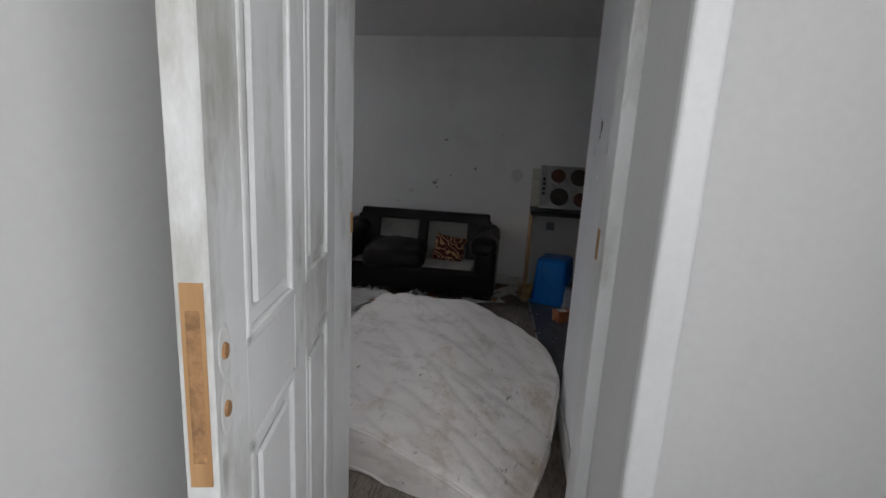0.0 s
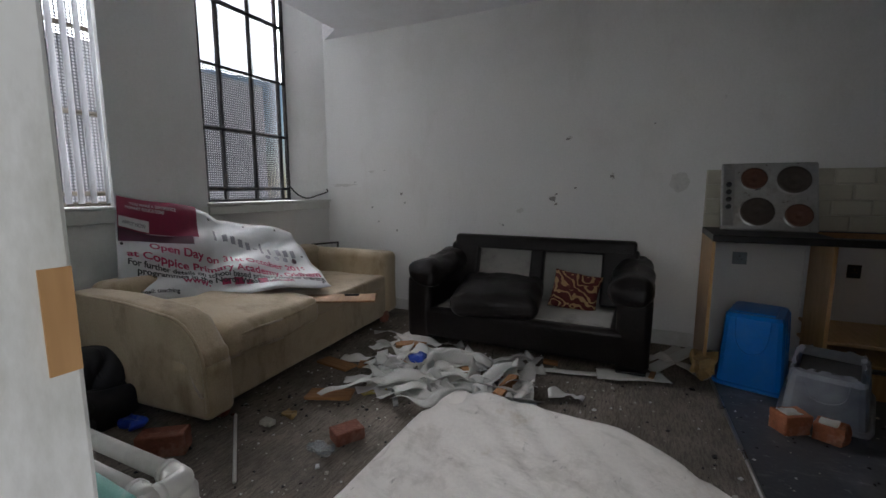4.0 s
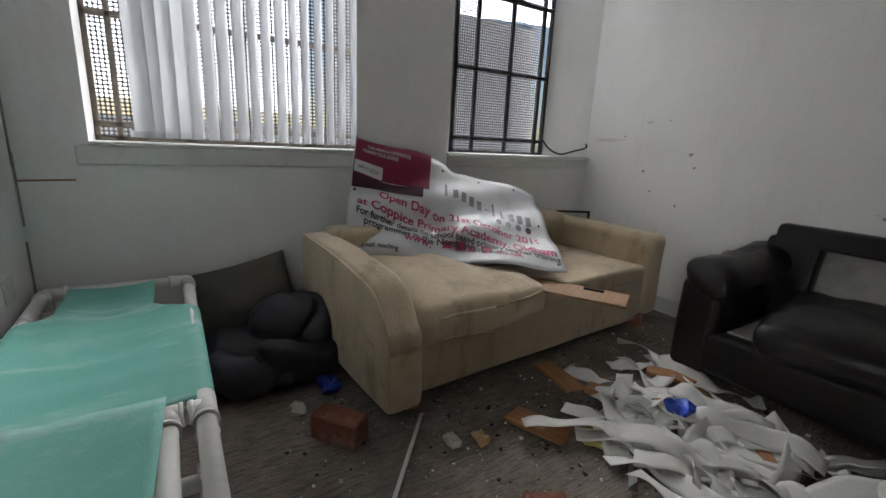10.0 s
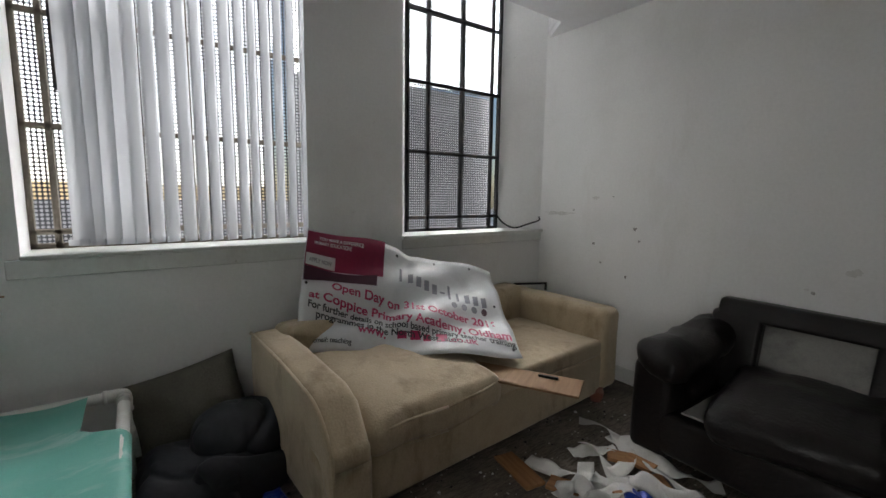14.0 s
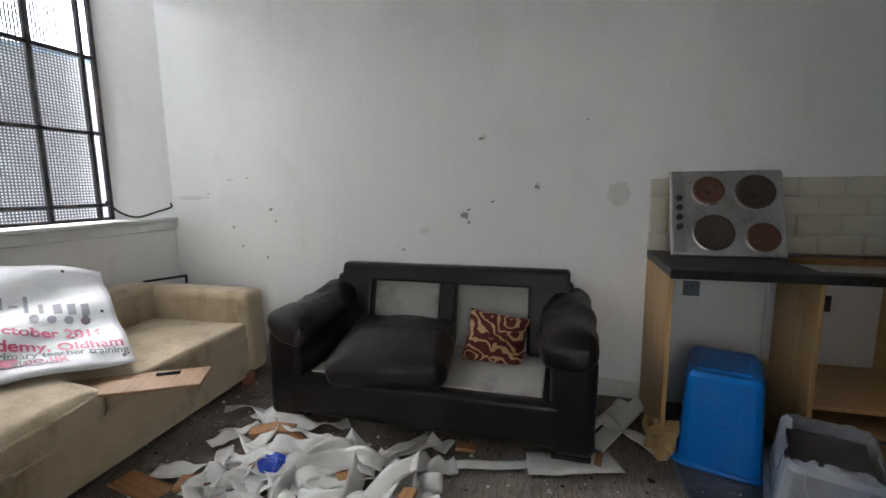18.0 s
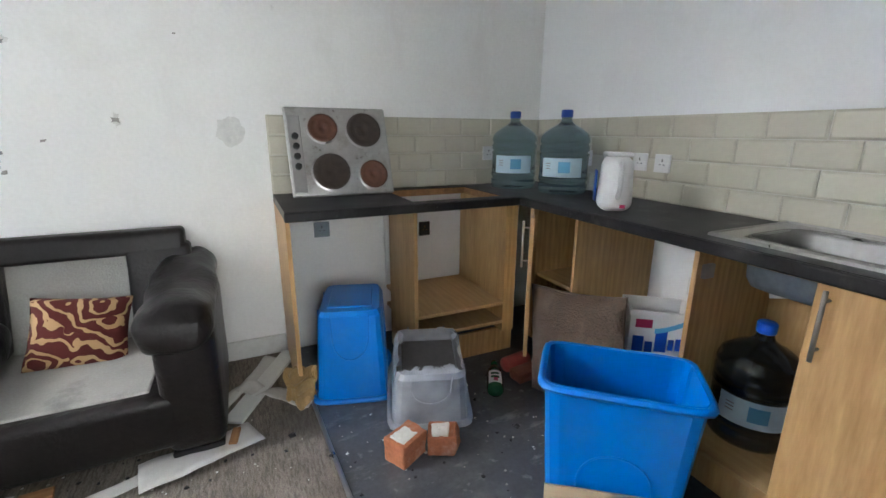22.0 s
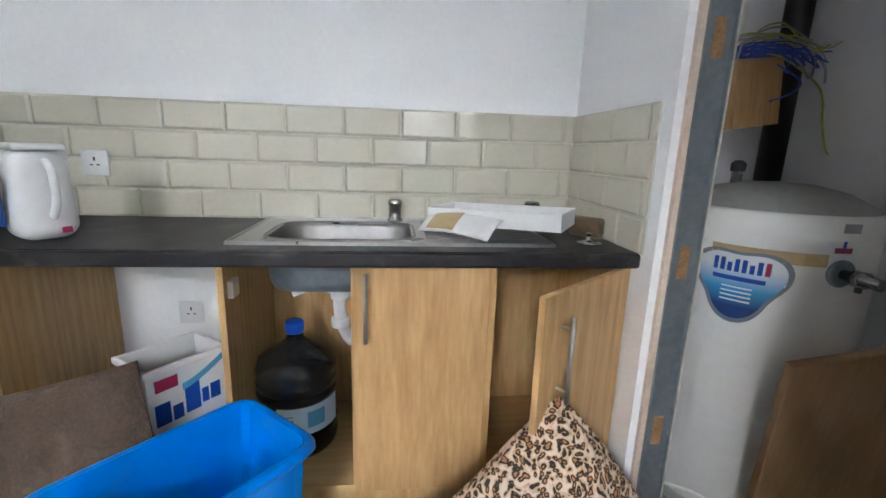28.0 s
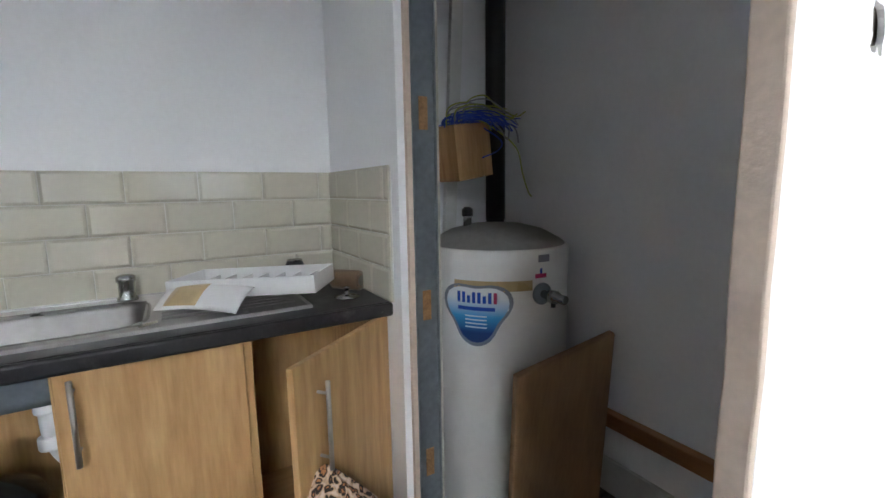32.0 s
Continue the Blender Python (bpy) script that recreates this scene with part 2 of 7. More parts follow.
GALV = material("galvanised_steel", (0.2, 0.23, 0.25), 0.5, 0.6, var=0.2, scale=9, bump=0.06)
LEATHER = material("black_leather", (0.012, 0.0095, 0.0098), 0.33, var=0.4, scale=5, fine=60, bump=0.3, stain=(0.022, 0.02, 0.019), stain_amount=0.4, stain_scale=4, spec=0.32, layers=[((0.11, 0.105, 0.1), 0.25, 35, (1, 1, 1), 0.68, 0.76), ((0.03, 0.026, 0.024), 0.3, 6, (1, 1, 1), 0.58, 0.76)])
LINING = material("grey_sofa_lining", (0.42, 0.41, 0.38), 0.95, var=0.12, scale=6, fine=120, bump=0.3, stain=(0.12, 0.12, 0.11), stain_amount=0.6, stain_scale=5, spec=0.1)
TAN = material("tan_suede", (0.5, 0.405, 0.275), 0.92, var=0.14, scale=3, fine=110, bump=0.25, stain=(0.3, 0.215, 0.125), stain_amount=0.5, stain_scale=2.6, spec=0.12, sheen=0.3, layers=[((0.23, 0.16, 0.09), 0.7, 4.5, (1, 1, 0.4), 0.52, 0.68), ((0.58, 0.49, 0.36), 0.5, 6, (1, 1, 0.6), 0.53, 0.68), ((0.13, 0.09, 0.055), 0.6, 30, (1, 1, 1), 0.64, 0.71)])
MATTRESS = material("dirty_white_ticking", (0.84, 0.8, 0.76), 0.7, var=0.05, scale=3, fine=80, bump=0.15, stain=(0.55, 0.48, 0.4), stain_amount=0.35, stain_scale=2.2, sheen=0.1, layers=[((0.25, 0.2, 0.15), 0.6, 4, (1, 1, 1), 0.57, 0.75), ((0.4, 0.27, 0.11), 0.6, 3, (1, 1, 1), 0.56, 0.7), ((0.14, 0.12, 0.1), 0.7, 24, (1.0, 0.5, 1), 0.62, 0.7), ((0.5, 0.47, 0.42), 0.5, 9, (0.3, 1.4, 1), 0.54, 0.66)])
PVC = material("white_pvc_pipe", (0.82, 0.81, 0.77), 0.3, var=0.06, scale=6, bump=0.03, stain=(0.5, 0.46, 0.38), stain_amount=0.4, stain_scale=6)
GREEN = material("green_mesh_canvas", (0.15, 0.43, 0.36), 0.55, var=0.14, scale=4, fine=240, bump=0.2, stain=(0.3, 0.52, 0.46), stain_amount=0.5, stain_scale=3, layers=[((0.5, 0.66, 0.62), 0.7, 4, (1.6, 0.4, 1), 0.55, 0.7), ((0.05, 0.12, 0.1), 0.7, 40, (1, 1, 1), 0.7, 0.75)])
BLUE = material("blue_plastic", (0.0, 0.19, 0.66), 0.33, var=0.06, scale=5, bump=0.02, stain=(0.1, 0.26, 0.55), stain_amount=0.25, stain_scale=6)
WHITE_PLASTIC = material("white_plastic", (0.74, 0.74, 0.74), 0.35, var=0.04, bump=0.02)
BLACK = material("black_paint", (0.012, 0.012, 0.013), 0.4, var=0.3, bump=0.05)
DARK_FRAME = material("dark_painted_steel", (0.025, 0.025, 0.03), 0.5, var=0.3, scale=12, bump=0.15, stain=(0.22, 0.16, 0.1), stain_amount=0.4, stain_scale=8)
GYPSUM = material("bare_gypsum", (0.62, 0.51, 0.42), 0.95, var=0.12, scale=9, fine=80, bump=0.15)
CORE = material("broken_plaster_core", (0.34, 0.3, 0.25), 0.95, var=0.35, scale=14, fine=70, bump=0.9)
HANDLE = material("satin_nickel", (0.4, 0.385, 0.36), 0.42, 0.85, var=0.12, scale=9, bump=0.02)
GYPSUM_W = material("torn_gypsum", (0.55, 0.53, 0.46), 0.95, var=0.2, scale=12, fine=80, bump=0.7)
CYL = material("cream_foam_jacket", (0.82, 0.82, 0.79), 0.35, var=0.03, scale=4, bump=0.02, stain=(0.6, 0.52, 0.34), stain_amount=0.25, stain_scale=2)
CYL_TOP = material("grey_foam_top", (0.33, 0.33, 0.31), 0.7, var=0.12, scale=6, bump=0.1)
BRICK_RED = material("red_brick", (0.22, 0.08, 0.05), 0.92, var=0.3, scale=14, fine=70, bump=0.6, stain=(0.5, 0.42, 0.35), stain_amount=0.4, stain_scale=8)
SLATE = material("opposite_wall_brick", (0.42, 0.41, 0.42), 0.9, var=0.3, scale=2, fine=12, bump=0.2)

# ---- mesh helpers ----


def part(name, bm, mat, parent=None, label="", smooth=False):
    """One mesh object, in its parent's space."""
    me = bpy.data.meshes.new(name)
    bmesh.ops.recalc_face_normals(bm, faces=bm.faces)
    bm.to_mesh(me)
    bm.free()
    for mm in mat if isinstance(mat, (list, tuple)) else [mat]:
        me.materials.append(mm)
    if smooth:
        me.polygons.foreach_set("use_smooth", [True] * len(me.polygons))
    ob = new(name, me)
    if parent is not None:
        ob.parent = parent
    if label:
        ob["label"] = label
    return ob


def thing(name, label, category, at=(0, 0, 0), rz=0.0, group="", rx=0.0, ry=0.0):
    ob = new(name)
    ob.empty_display_size = 0.05
    ob.matrix_basis = pose(*at, rx, ry, rz)
    return tagged(ob, label, category, group)


def structure(name, bm, mat, label, category, smooth=False):
    return tagged(part(name, bm, mat, smooth=smooth), label, category, kind="structure")


def box(lo, hi, bevel=0.0, seg=1, bm=None, m=None):
    own = bmesh.new()
    bmesh.ops.create_cube(own, size=1)
    c, s = (Vector(lo) + Vector(hi)) / 2, Vector(hi) - Vector(lo)
    for v in own.verts:
        v.co = Vector((v.co.x * s.x, v.co.y * s.y, v.co.z * s.z)) + c
    if bevel:
        bmesh.ops.bevel(own, geom=own.edges[:], offset=bevel, segments=seg, profile=0.5, affect="EDGES")
    if m is not None:
        own.transform(m)
    return merged(bm, own)


def merged(bm, own):
    """Adds one bmesh to another."""
    if bm is None:
        return own
    me = bpy.data.meshes.new("tmp")
    own.to_mesh(me)
    own.free()
    bm.from_mesh(me)
    bpy.data.meshes.remove(me)
    return bm


def grid_mesh(fn, nu, nv, bm=None, close_u=False):
    """A surface fn(u, v) over 0..1 x 0..1."""
    own = bm or bmesh.new()
    rows = [[own.verts.new(fn(i / nu, j / nv)) for j in range(nv + 1)] for i in range(nu + (0 if close_u else 1))]
    n = len(rows)
    for i in range(nu):
        a, b = rows[i], rows[(i + 1) % n]
        for j in range(nv):
            own.faces.new((a[j], b[j], b[j + 1], a[j + 1]))
    return own


def solid_sheet(fn, nu, nv, thick, bm=None):
    """A sheet with thickness along its normals."""
    own = grid_mesh(fn, nu, nv)
    own.normal_update()
    bmesh.ops.solidify(own, geom=own.faces[:], thickness=thick)
    return merged(bm, own)


def rbox(half, r, nb=3, nf=5, push=None, at=(0, 0, 0), m=None, bm=None):
    """A padded block with round edges; push(v) moves each vertex."""
    own = bmesh.new()
    lines = []
    for h in half:
        rr = min(r, h * 0.98)
        flat = h - rr
        c = [-flat + 2 * flat * i / nf for i in range(nf + 1)]
        lines.append([-flat - rr * math.tan(radians(45) * i / nb) for i in range(nb, 0, -1)] + c + [flat + rr * math.tan(radians(45) * i / nb) for i in range(1, nb + 1)])
    for ax in range(3):
        u, v = (ax + 1) % 3, (ax + 2) % 3
        for sg in (-1, 1):
            vs = []
            for a in lines[u]:
                row = []
                for b in lines[v]:
                    p = [0, 0, 0]
                    p[ax], p[u], p[v] = sg * half[ax], a, b
                    q = Vector([max(-(h - min(r, h * 0.98)), min(h - min(r, h * 0.98), x)) for h, x in zip(half, p)])
                    d = Vector(p) - q
                    row.append(own.verts.new(q + d.normalized() * min(r, min(half) * 0.98)))
                vs.append(row)
            for i in range(len(vs) - 1):
                for j in range(len(vs[0]) - 1):
                    own.faces.new((vs[i][j], vs[i + 1][j], vs[i + 1][j + 1], vs[i][j + 1]))
    bmesh.ops.remove_doubles(own, verts=own.verts, dist=0.0004)
    for v in own.verts:
        if push:
            v.co = push(v.co)
        v.co = v.co + Vector(at)
    if m is not None:
        own.transform(m)
    return merged(bm, own)


def lathe(profile, n=24, bm=None, m=None, cap=True):
    own = bmesh.new()
    rings = [[own.verts.new((r * math.cos(2 * math.pi * i / n), r * math.sin(2 * math.pi * i / n), z)) for i in range(n)] for r, z in profile]
    for a, b in zip(rings, rings[1:]):
        for i in range(n):
            own.faces.new((a[i], a[(i + 1) % n], b[(i + 1) % n], b[i]))
    if cap:
        own.faces.new(rings[0][::-1])
        own.faces.new(rings[-1])
    if m is not None:
        own.transform(m)
    return merged(bm, own)


def tube(points, r, n=10, bm=None, cap=True):
    own = bmesh.new()
    pts = [Vector(p) for p in points]
    up = Vector((0, 0, 1))
    rings = []
    for i, p in enumerate(pts):
        d = (pts[min(i + 1, len(pts) - 1)] - pts[max(i - 1, 0)]).normalized()
        side = d.cross(up if abs(d.dot(up)) < 0.95 else Vector((1, 0, 0))).normalized()
        if rings and side.dot(last) < 0:
            side = -side
        last = side
        top = side.cross(d)
        rings.append([own.verts.new(p + r * (math.cos(2 * math.pi * k / n) * side + math.sin(2 * math.pi * k / n) * top)) for k in range(n)])
    for a, b in zip(rings, rings[1:]):
        for k in range(n):
            own.faces.new((a[k], a[(k + 1) % n], b[(k + 1) % n], b[k]))
    if cap:
        own.faces.new(rings[0][::-1])
        own.faces.new(rings[-1])
    return merged(bm, own)


def smooth_path(points, steps=6):
    """Catmull-Rom through points."""
    p = [Vector(q) for q in points]
    p = [2 * p[0] - p[1]] + p + [2 * p[-1] - p[-2]]
    out = []
    for i in range(1, len(p) - 2):
        for k in range(steps):
            t = k / steps
            out.append(0.5 * (2 * p[i] + (p[i + 1] - p[i - 1]) * t + (2 * p[i - 1] - 5 * p[i] + 4 * p[i + 1] - p[i + 2]) * t * t + (3 * p[i] - p[i - 1] - 3 * p[i + 1] + p[i + 2]) * t ** 3))
    return out + [p[-2]]


def nz(v, scale=1.0, seed=0.0):
    return noise.noise(Vector(v) * scale + Vector((seed, seed * 1.7, seed * 0.3)))


def panel_with_holes(lo, hi, holes, thick, plane, bm=None):
    """A board in the x-z or y-z plane, cut by polygon holes; thick may be negative."""
    own = bmesh.new()
    loops = [[(lo[0], lo[1]), (hi[0], lo[1]), (hi[0], hi[1]), (lo[0], hi[1])], *holes]
    edges = []
    for loop in loops:
        vs = [own.verts.new((a, 0, b)) for a, b in loop]
        edges += [own.edges.new((vs[i], vs[(i + 1) % len(vs)])) for i in range(len(vs))]
    bmesh.ops.triangle_fill(own, use_beauty=True, use_dissolve=False, edges=edges)
    faces = own.faces[:]
    ret = bmesh.ops.extrude_face_region(own, geom=faces)
    for g in ret["geom"]:
        if isinstance(g, bmesh.types.BMVert):
            g.co.y += thick
    for v in own.verts:
        v.co = Vector((v.co.x, plane[1] + v.co.y, v.co.z)) if plane[0] == "y" else Vector((plane[1] + v.co.y, v.co.x, v.co.z))
    return merged(bm, own)


def ragged(cx, cz, rx, rz, seed, n=34, rough=0.3):
    """The outline of a hole broken into a board."""
    out = []
    for i in range(n):
        a = 2 * math.pi * i / n
        k = 1 + rough * (nz((math.cos(a) * 1.3, math.sin(a) * 1.3, seed), 1.6) + 0.6 * nz((math.cos(a), math.sin(a), seed), 5))
        out.append((cx + rx * k * math.cos(a), cz + rz * k * math.sin(a)))
    return out


def prism(poly, z0, z1, bm=None):
    own = bmesh.new()
    a = [own.verts.new((x, y, z0)) for x, y in poly]
    b = [own.verts.new((x, y, z1)) for x, y in poly]
    own.faces.new(a[::-1])
    own.faces.new(b)
    for i in range(len(a)):
        j = (i + 1) % len(a)
        own.faces.new((a[i], a[j], b[j], b[i]))
    return merged(bm, own)


# brown-grey torn core, darkened for the shade inside the wall holes
TORN_SHADE = material("shaded_board_core", (0.13, 0.108, 0.085), 0.95, var=0.4, scale=30, fine=90, bump=0.6)
# ---- the room: x 0 (windows) to 5.10 (sink), y 0 (black sofa) to -3.573 (door), z 0 to 2.65 ----
XR, YD, ZC = 5.10, -3.573, 2.65
floor = structure("floor", box((-0.3, -7.2, -0.2), (XR + 0.3, 0.3, -0.004)), CARPET, "brown worn cord carpet strewn with rubble", "floor")
structure("kitchen_floor", prism([(3.44, -0.02), (5.09, -0.02), (5.09, -2.7), (4.5, -2.75), (3.55, -2.75)], -0.02, 0.004), VINYL, "scuffed dark grey vinyl kitchen floor", "floor")
structure("wall_north", box((-0.3, 0, 0), (XR + 0.2, 0.2, 3.2)), WALL, "scuffed pale painted wall behind the black sofa", "wall")
wall_east = structure("wall_east", box((XR, -3.75, 0), (XR + 0.2, 0, 3.2)), WALL_K, "pale grey painted wall above the sink", "wall")

bm = prism([(0, YD - 0.1), (0, 0), (-0.3, 0), (-0.3, YD - 0.1)], 0, 1.05)
prism([(0, YD - 0.1), (0, -3.3), (-0.3, -3.3), (-0.3, YD - 0.1)], 1.05, 3.2, bm)
prism([(0, -2.03), (0, -1.38), (-0.3, -1.19), (-0.3, -1.9)], 1.05, 3.2, bm)
prism([(0, 0), (-0.3, 0), (-0.3, -0.28)], 1.05, 3.2, bm)
prism([(0, -3.3), (0, -2.03), (-0.3, -1.9), (-0.3, -3.3)], 2.72, 3.2, bm)
prism([(0, -1.38), (0, 0), (-0.3, -0.28), (-0.3, -1.19)], 3.1, 3.2, bm)
structure("wall_west", bm, WALL, "pale green-white painted wall with two tall windows", "wall")

# door wall: two boards on studs, the room board broken open
holes = [ragged(1.7, 1.0, 0.17, 0.43, 3.0, 56, 0.4), ragged(2.02, 0.66, 0.045, 0.1, 5.0, 20, 0.5), ragged(2.52, 1.02, 0.045, 0.06, 15.0, 18, 0.3), ragged(1.12, 1.585, 0.036, 0.055, 7.0, 24, 0.6), ragged(1.38, 1.5, 0.015, 0.018, 8.0, 18, 0.7),
         ragged(0.88, 1.31, 0.022, 0.022, 9.0, 16, 0.7), ragged(1.34, 1.2, 0.008, 0.035, 10.0, 18, 0.6), ragged(1.47, 1.1, 0.01, 0.028, 11.0, 16, 0.7), ragged(1.51, 0.88, 0.011, 0.03, 12.0, 16, 0.7), ragged(0.95, 0.88, 0.008, 0.022, 13.0, 10)]
structure("wall_south", panel_with_holes((0, 0), (2.655, ZC), holes, -0.0085, ("y", YD)), [WALL], "white plasterboard partition with a large broken hole", "wall")
structure("wall_south_core", panel_with_holes((1.36, 0.35), (2.06, 1.62), [ragged(1.705, 1.0, 0.145, 0.405, 3.06, 110, 0.52)], -0.012, ("y", YD - 0.009)), [CORE], "grey-brown plaster core torn round the broken hole", "wall damage")
structure("wall_south_over_door", box((2.655, YD - 0.117, 2.1), (3.57, YD, ZC)), WALL, "white painted wall over the door", "wall")
structure("wall_south_backing", box((1.3, YD - 0.1015, 0.3), (2.3, YD - 0.09, 1.8)), PLY, "dark brown back of the far board seen through the hole", "wall")
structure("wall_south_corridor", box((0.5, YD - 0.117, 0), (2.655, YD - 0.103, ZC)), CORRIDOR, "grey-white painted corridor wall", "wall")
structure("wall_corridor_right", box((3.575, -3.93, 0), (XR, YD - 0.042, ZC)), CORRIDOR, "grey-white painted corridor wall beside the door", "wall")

# side wall of the tank cupboard, a single board with its stud taken out
side_holes = [ragged(-2.9, 1.475, 0.035, 0.055, 21.0, 30, 0.9), ragged(-2.825, 1.405, 0.022, 0.03, 26.0, 20, 0.6), ragged(-2.835, 1.565, 0.012, 0.035, 27.0, 16, 0.6), ragged(-3.105, 1.4, 0.026, 0.024, 22.0, 16, 0.5), ragged(-2.963, 1.285, 0.014, 0.012, 23.0, 12, 0.4), ragged(-3.235, 1.53, 0.014, 0.05, 24.0, 16, 0.5), ragged(-2.975, 1.52, 0.012, 0.025, 25.0, 12, 0.4)]
structure("wall_cupboard_inner", box((3.588, YD, 0), (3.602, -2.621, ZC)), WALL_K, "white plasterboard inner leaf of the cupboard side", "wall")
structure("wall_cupboard_side", panel_with_holes((YD, 0), (-2.62, ZC), side_holes, 0.014, ("x", 3.57)), [WALL_K], "white plasterboard side of the tank cupboard with gouged holes", "wall")
# patches set in the holes: torn core with the cavity's shade in its colour
core = tagged(new("torn_core_shade"), "dark patches in the gouged holes for torn core and cavity shade", "wall damage")
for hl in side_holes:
    part("core_shade_patch", panel_with_holes((min(a for a, b in hl) - 0.01, min(b for a, b in hl) - 0.01), (max(a for a, b in hl) + 0.01, max(b for a, b in hl) + 0.01), [], 0.003, ("x", 3.5765)), TORN_SHADE, core)
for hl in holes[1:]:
    part("core_shade_patch", panel_with_holes((min(a for a, b in hl) - 0.015, min(b for a, b in hl) - 0.015), (max(a for a, b in hl) + 0.015, max(b for a, b in hl) + 0.015), [], -0.003, ("y", YD - 0.0055)), TORN_SHADE, core)
structure("cupboard_board_edge", rbox((0.0165, 0.006, ZC / 2 - 0.004), 0.003, 1, 60, lambda v: v + Vector((nz(v, 9, 3) * 0.35, nz(v, 14, 9), 0)) * 0.0035, (3.586, -2.617, ZC / 2)), GYPSUM, "bare torn plasterboard edge", "wall edge")
return_wall = structure("wall_return", box((4.5, -2.76, 0), (XR, -2.7, ZC)), WALL_K, "short white wall beside the sink worktop", "wall")
structure("wall_behind_frame", box((3.57, YD - 0.04, 0), (3.66, YD, ZC)), WALL_K, "white painted wall end beside the door frame", "wall")
structure("wall_cupboard_back", box((3.66, YD - 0.04, 0), (XR, YD - 0.02, ZC)), WALL_K, "grey-white painted wall inside the tank cupboard", "wall")

ceil_poly = [(0, YD - 0.1), (XR, YD - 0.1), (XR, 0), (0.02, 0), (0.3, -0.19), (0.33, -1.2), (0, -1.42)]
bm = prism(ceil_poly, ZC, ZC + 0.05)
structure("ceiling", bm, CEIL, "stained grey-white plaster ceiling", "ceiling")
structure("window_recess_riser", prism([(0.3, -0.19), (0.33, -1.2), (0, -1.42), (0, -1.45), (0.36, -1.22), (0.33, -0.15), (0.02, 0.0), (0.0, 0.0)], ZC + 0.05, 3.16), CEIL, "white painted ceiling recess over the barred window", "ceiling")
structure("ceiling_over_recess", box((-0.3, -1.6, 3.2), (0.6, 0.1, 3.25)), CEIL, "white painted ceiling recess over the barred window", "ceiling")

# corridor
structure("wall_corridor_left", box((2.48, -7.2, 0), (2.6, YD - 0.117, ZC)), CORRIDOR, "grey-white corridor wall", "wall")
# unseen far and end walls, with openings added for the two corridor lamps
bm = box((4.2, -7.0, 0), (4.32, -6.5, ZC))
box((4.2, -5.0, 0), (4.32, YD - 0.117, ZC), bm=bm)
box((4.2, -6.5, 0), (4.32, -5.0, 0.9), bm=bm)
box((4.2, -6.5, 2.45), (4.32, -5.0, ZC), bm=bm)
structure("wall_corridor_far", bm, CORRIDOR, "grey-white corridor wall with an unseen opening added for a lamp", "wall")
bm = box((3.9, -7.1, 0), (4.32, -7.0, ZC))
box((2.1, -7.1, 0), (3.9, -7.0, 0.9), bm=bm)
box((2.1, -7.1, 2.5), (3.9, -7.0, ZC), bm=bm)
structure("wall_corridor_end", bm, CORRIDOR, "grey-white corridor end wall with an unseen opening added for a lamp", "wall")
structure("ceiling_corridor", box((1.9, -7.2, ZC), (4.32, YD - 0.1, ZC + 0.05)), CEIL, "grey-white corridor ceiling", "ceiling")

# ---- entrance door ----
frame_1 = thing("door_frame", "white gloss door frame with scuffed edges and a bare strike mortice", "door frame", (3.1, YD, 0))
frame_1["kind"] = "structure"
part("jamb", box((-0.443, -0.15, 0), (-0.405, 0.09, 2.06), 0.004, 2), GLOSS, frame_1)
part("stop", box((-0.406, -0.085, 0), (-0.394, -0.03, 2.06), 0.003), GLOSS, frame_1)
part("architrave", box((-0.52, -0.137, 0), (-0.444, -0.118, 2.12), 0.006, 2), GLOSS, frame_1)
part("architrave", box((-0.52, 0.002, 0), (-0.444, 0.022, 2.12), 0.006, 2), GLOSS, frame_1)
part("keep_mortice", box((-0.4065, 0.07, 1.06), (-0.4035, 0.088, 1.13)), RAWWOOD, frame_1, "bare timber keep mortice")
part("jamb", box((0.402, -0.03, 0), (0.469, 0.1, 2.06), 0.004, 2), GLOSS, frame_1)
part("strike_mortice", box((0.4005, 0.05, 1.04), (0.4035, 0.085, 1.135)), RAWWOOD, frame_1, "bare timber strike mortice")
part("lining", box((0.442, -0.357, 0), (0.475, -0.0305, 2.06), 0.002), CORRIDOR, frame_1, "grey-white painted reveal")
part("architrave", box((0.435, -0.392, 0), (0.505, -0.3575, 2.12), 0.01, 3), GLOSS, frame_1)
part("head", box((-0.405, -0.15, 2.04), (0.402, 0.07, 2.1), 0.003), GLOSS, frame_1)


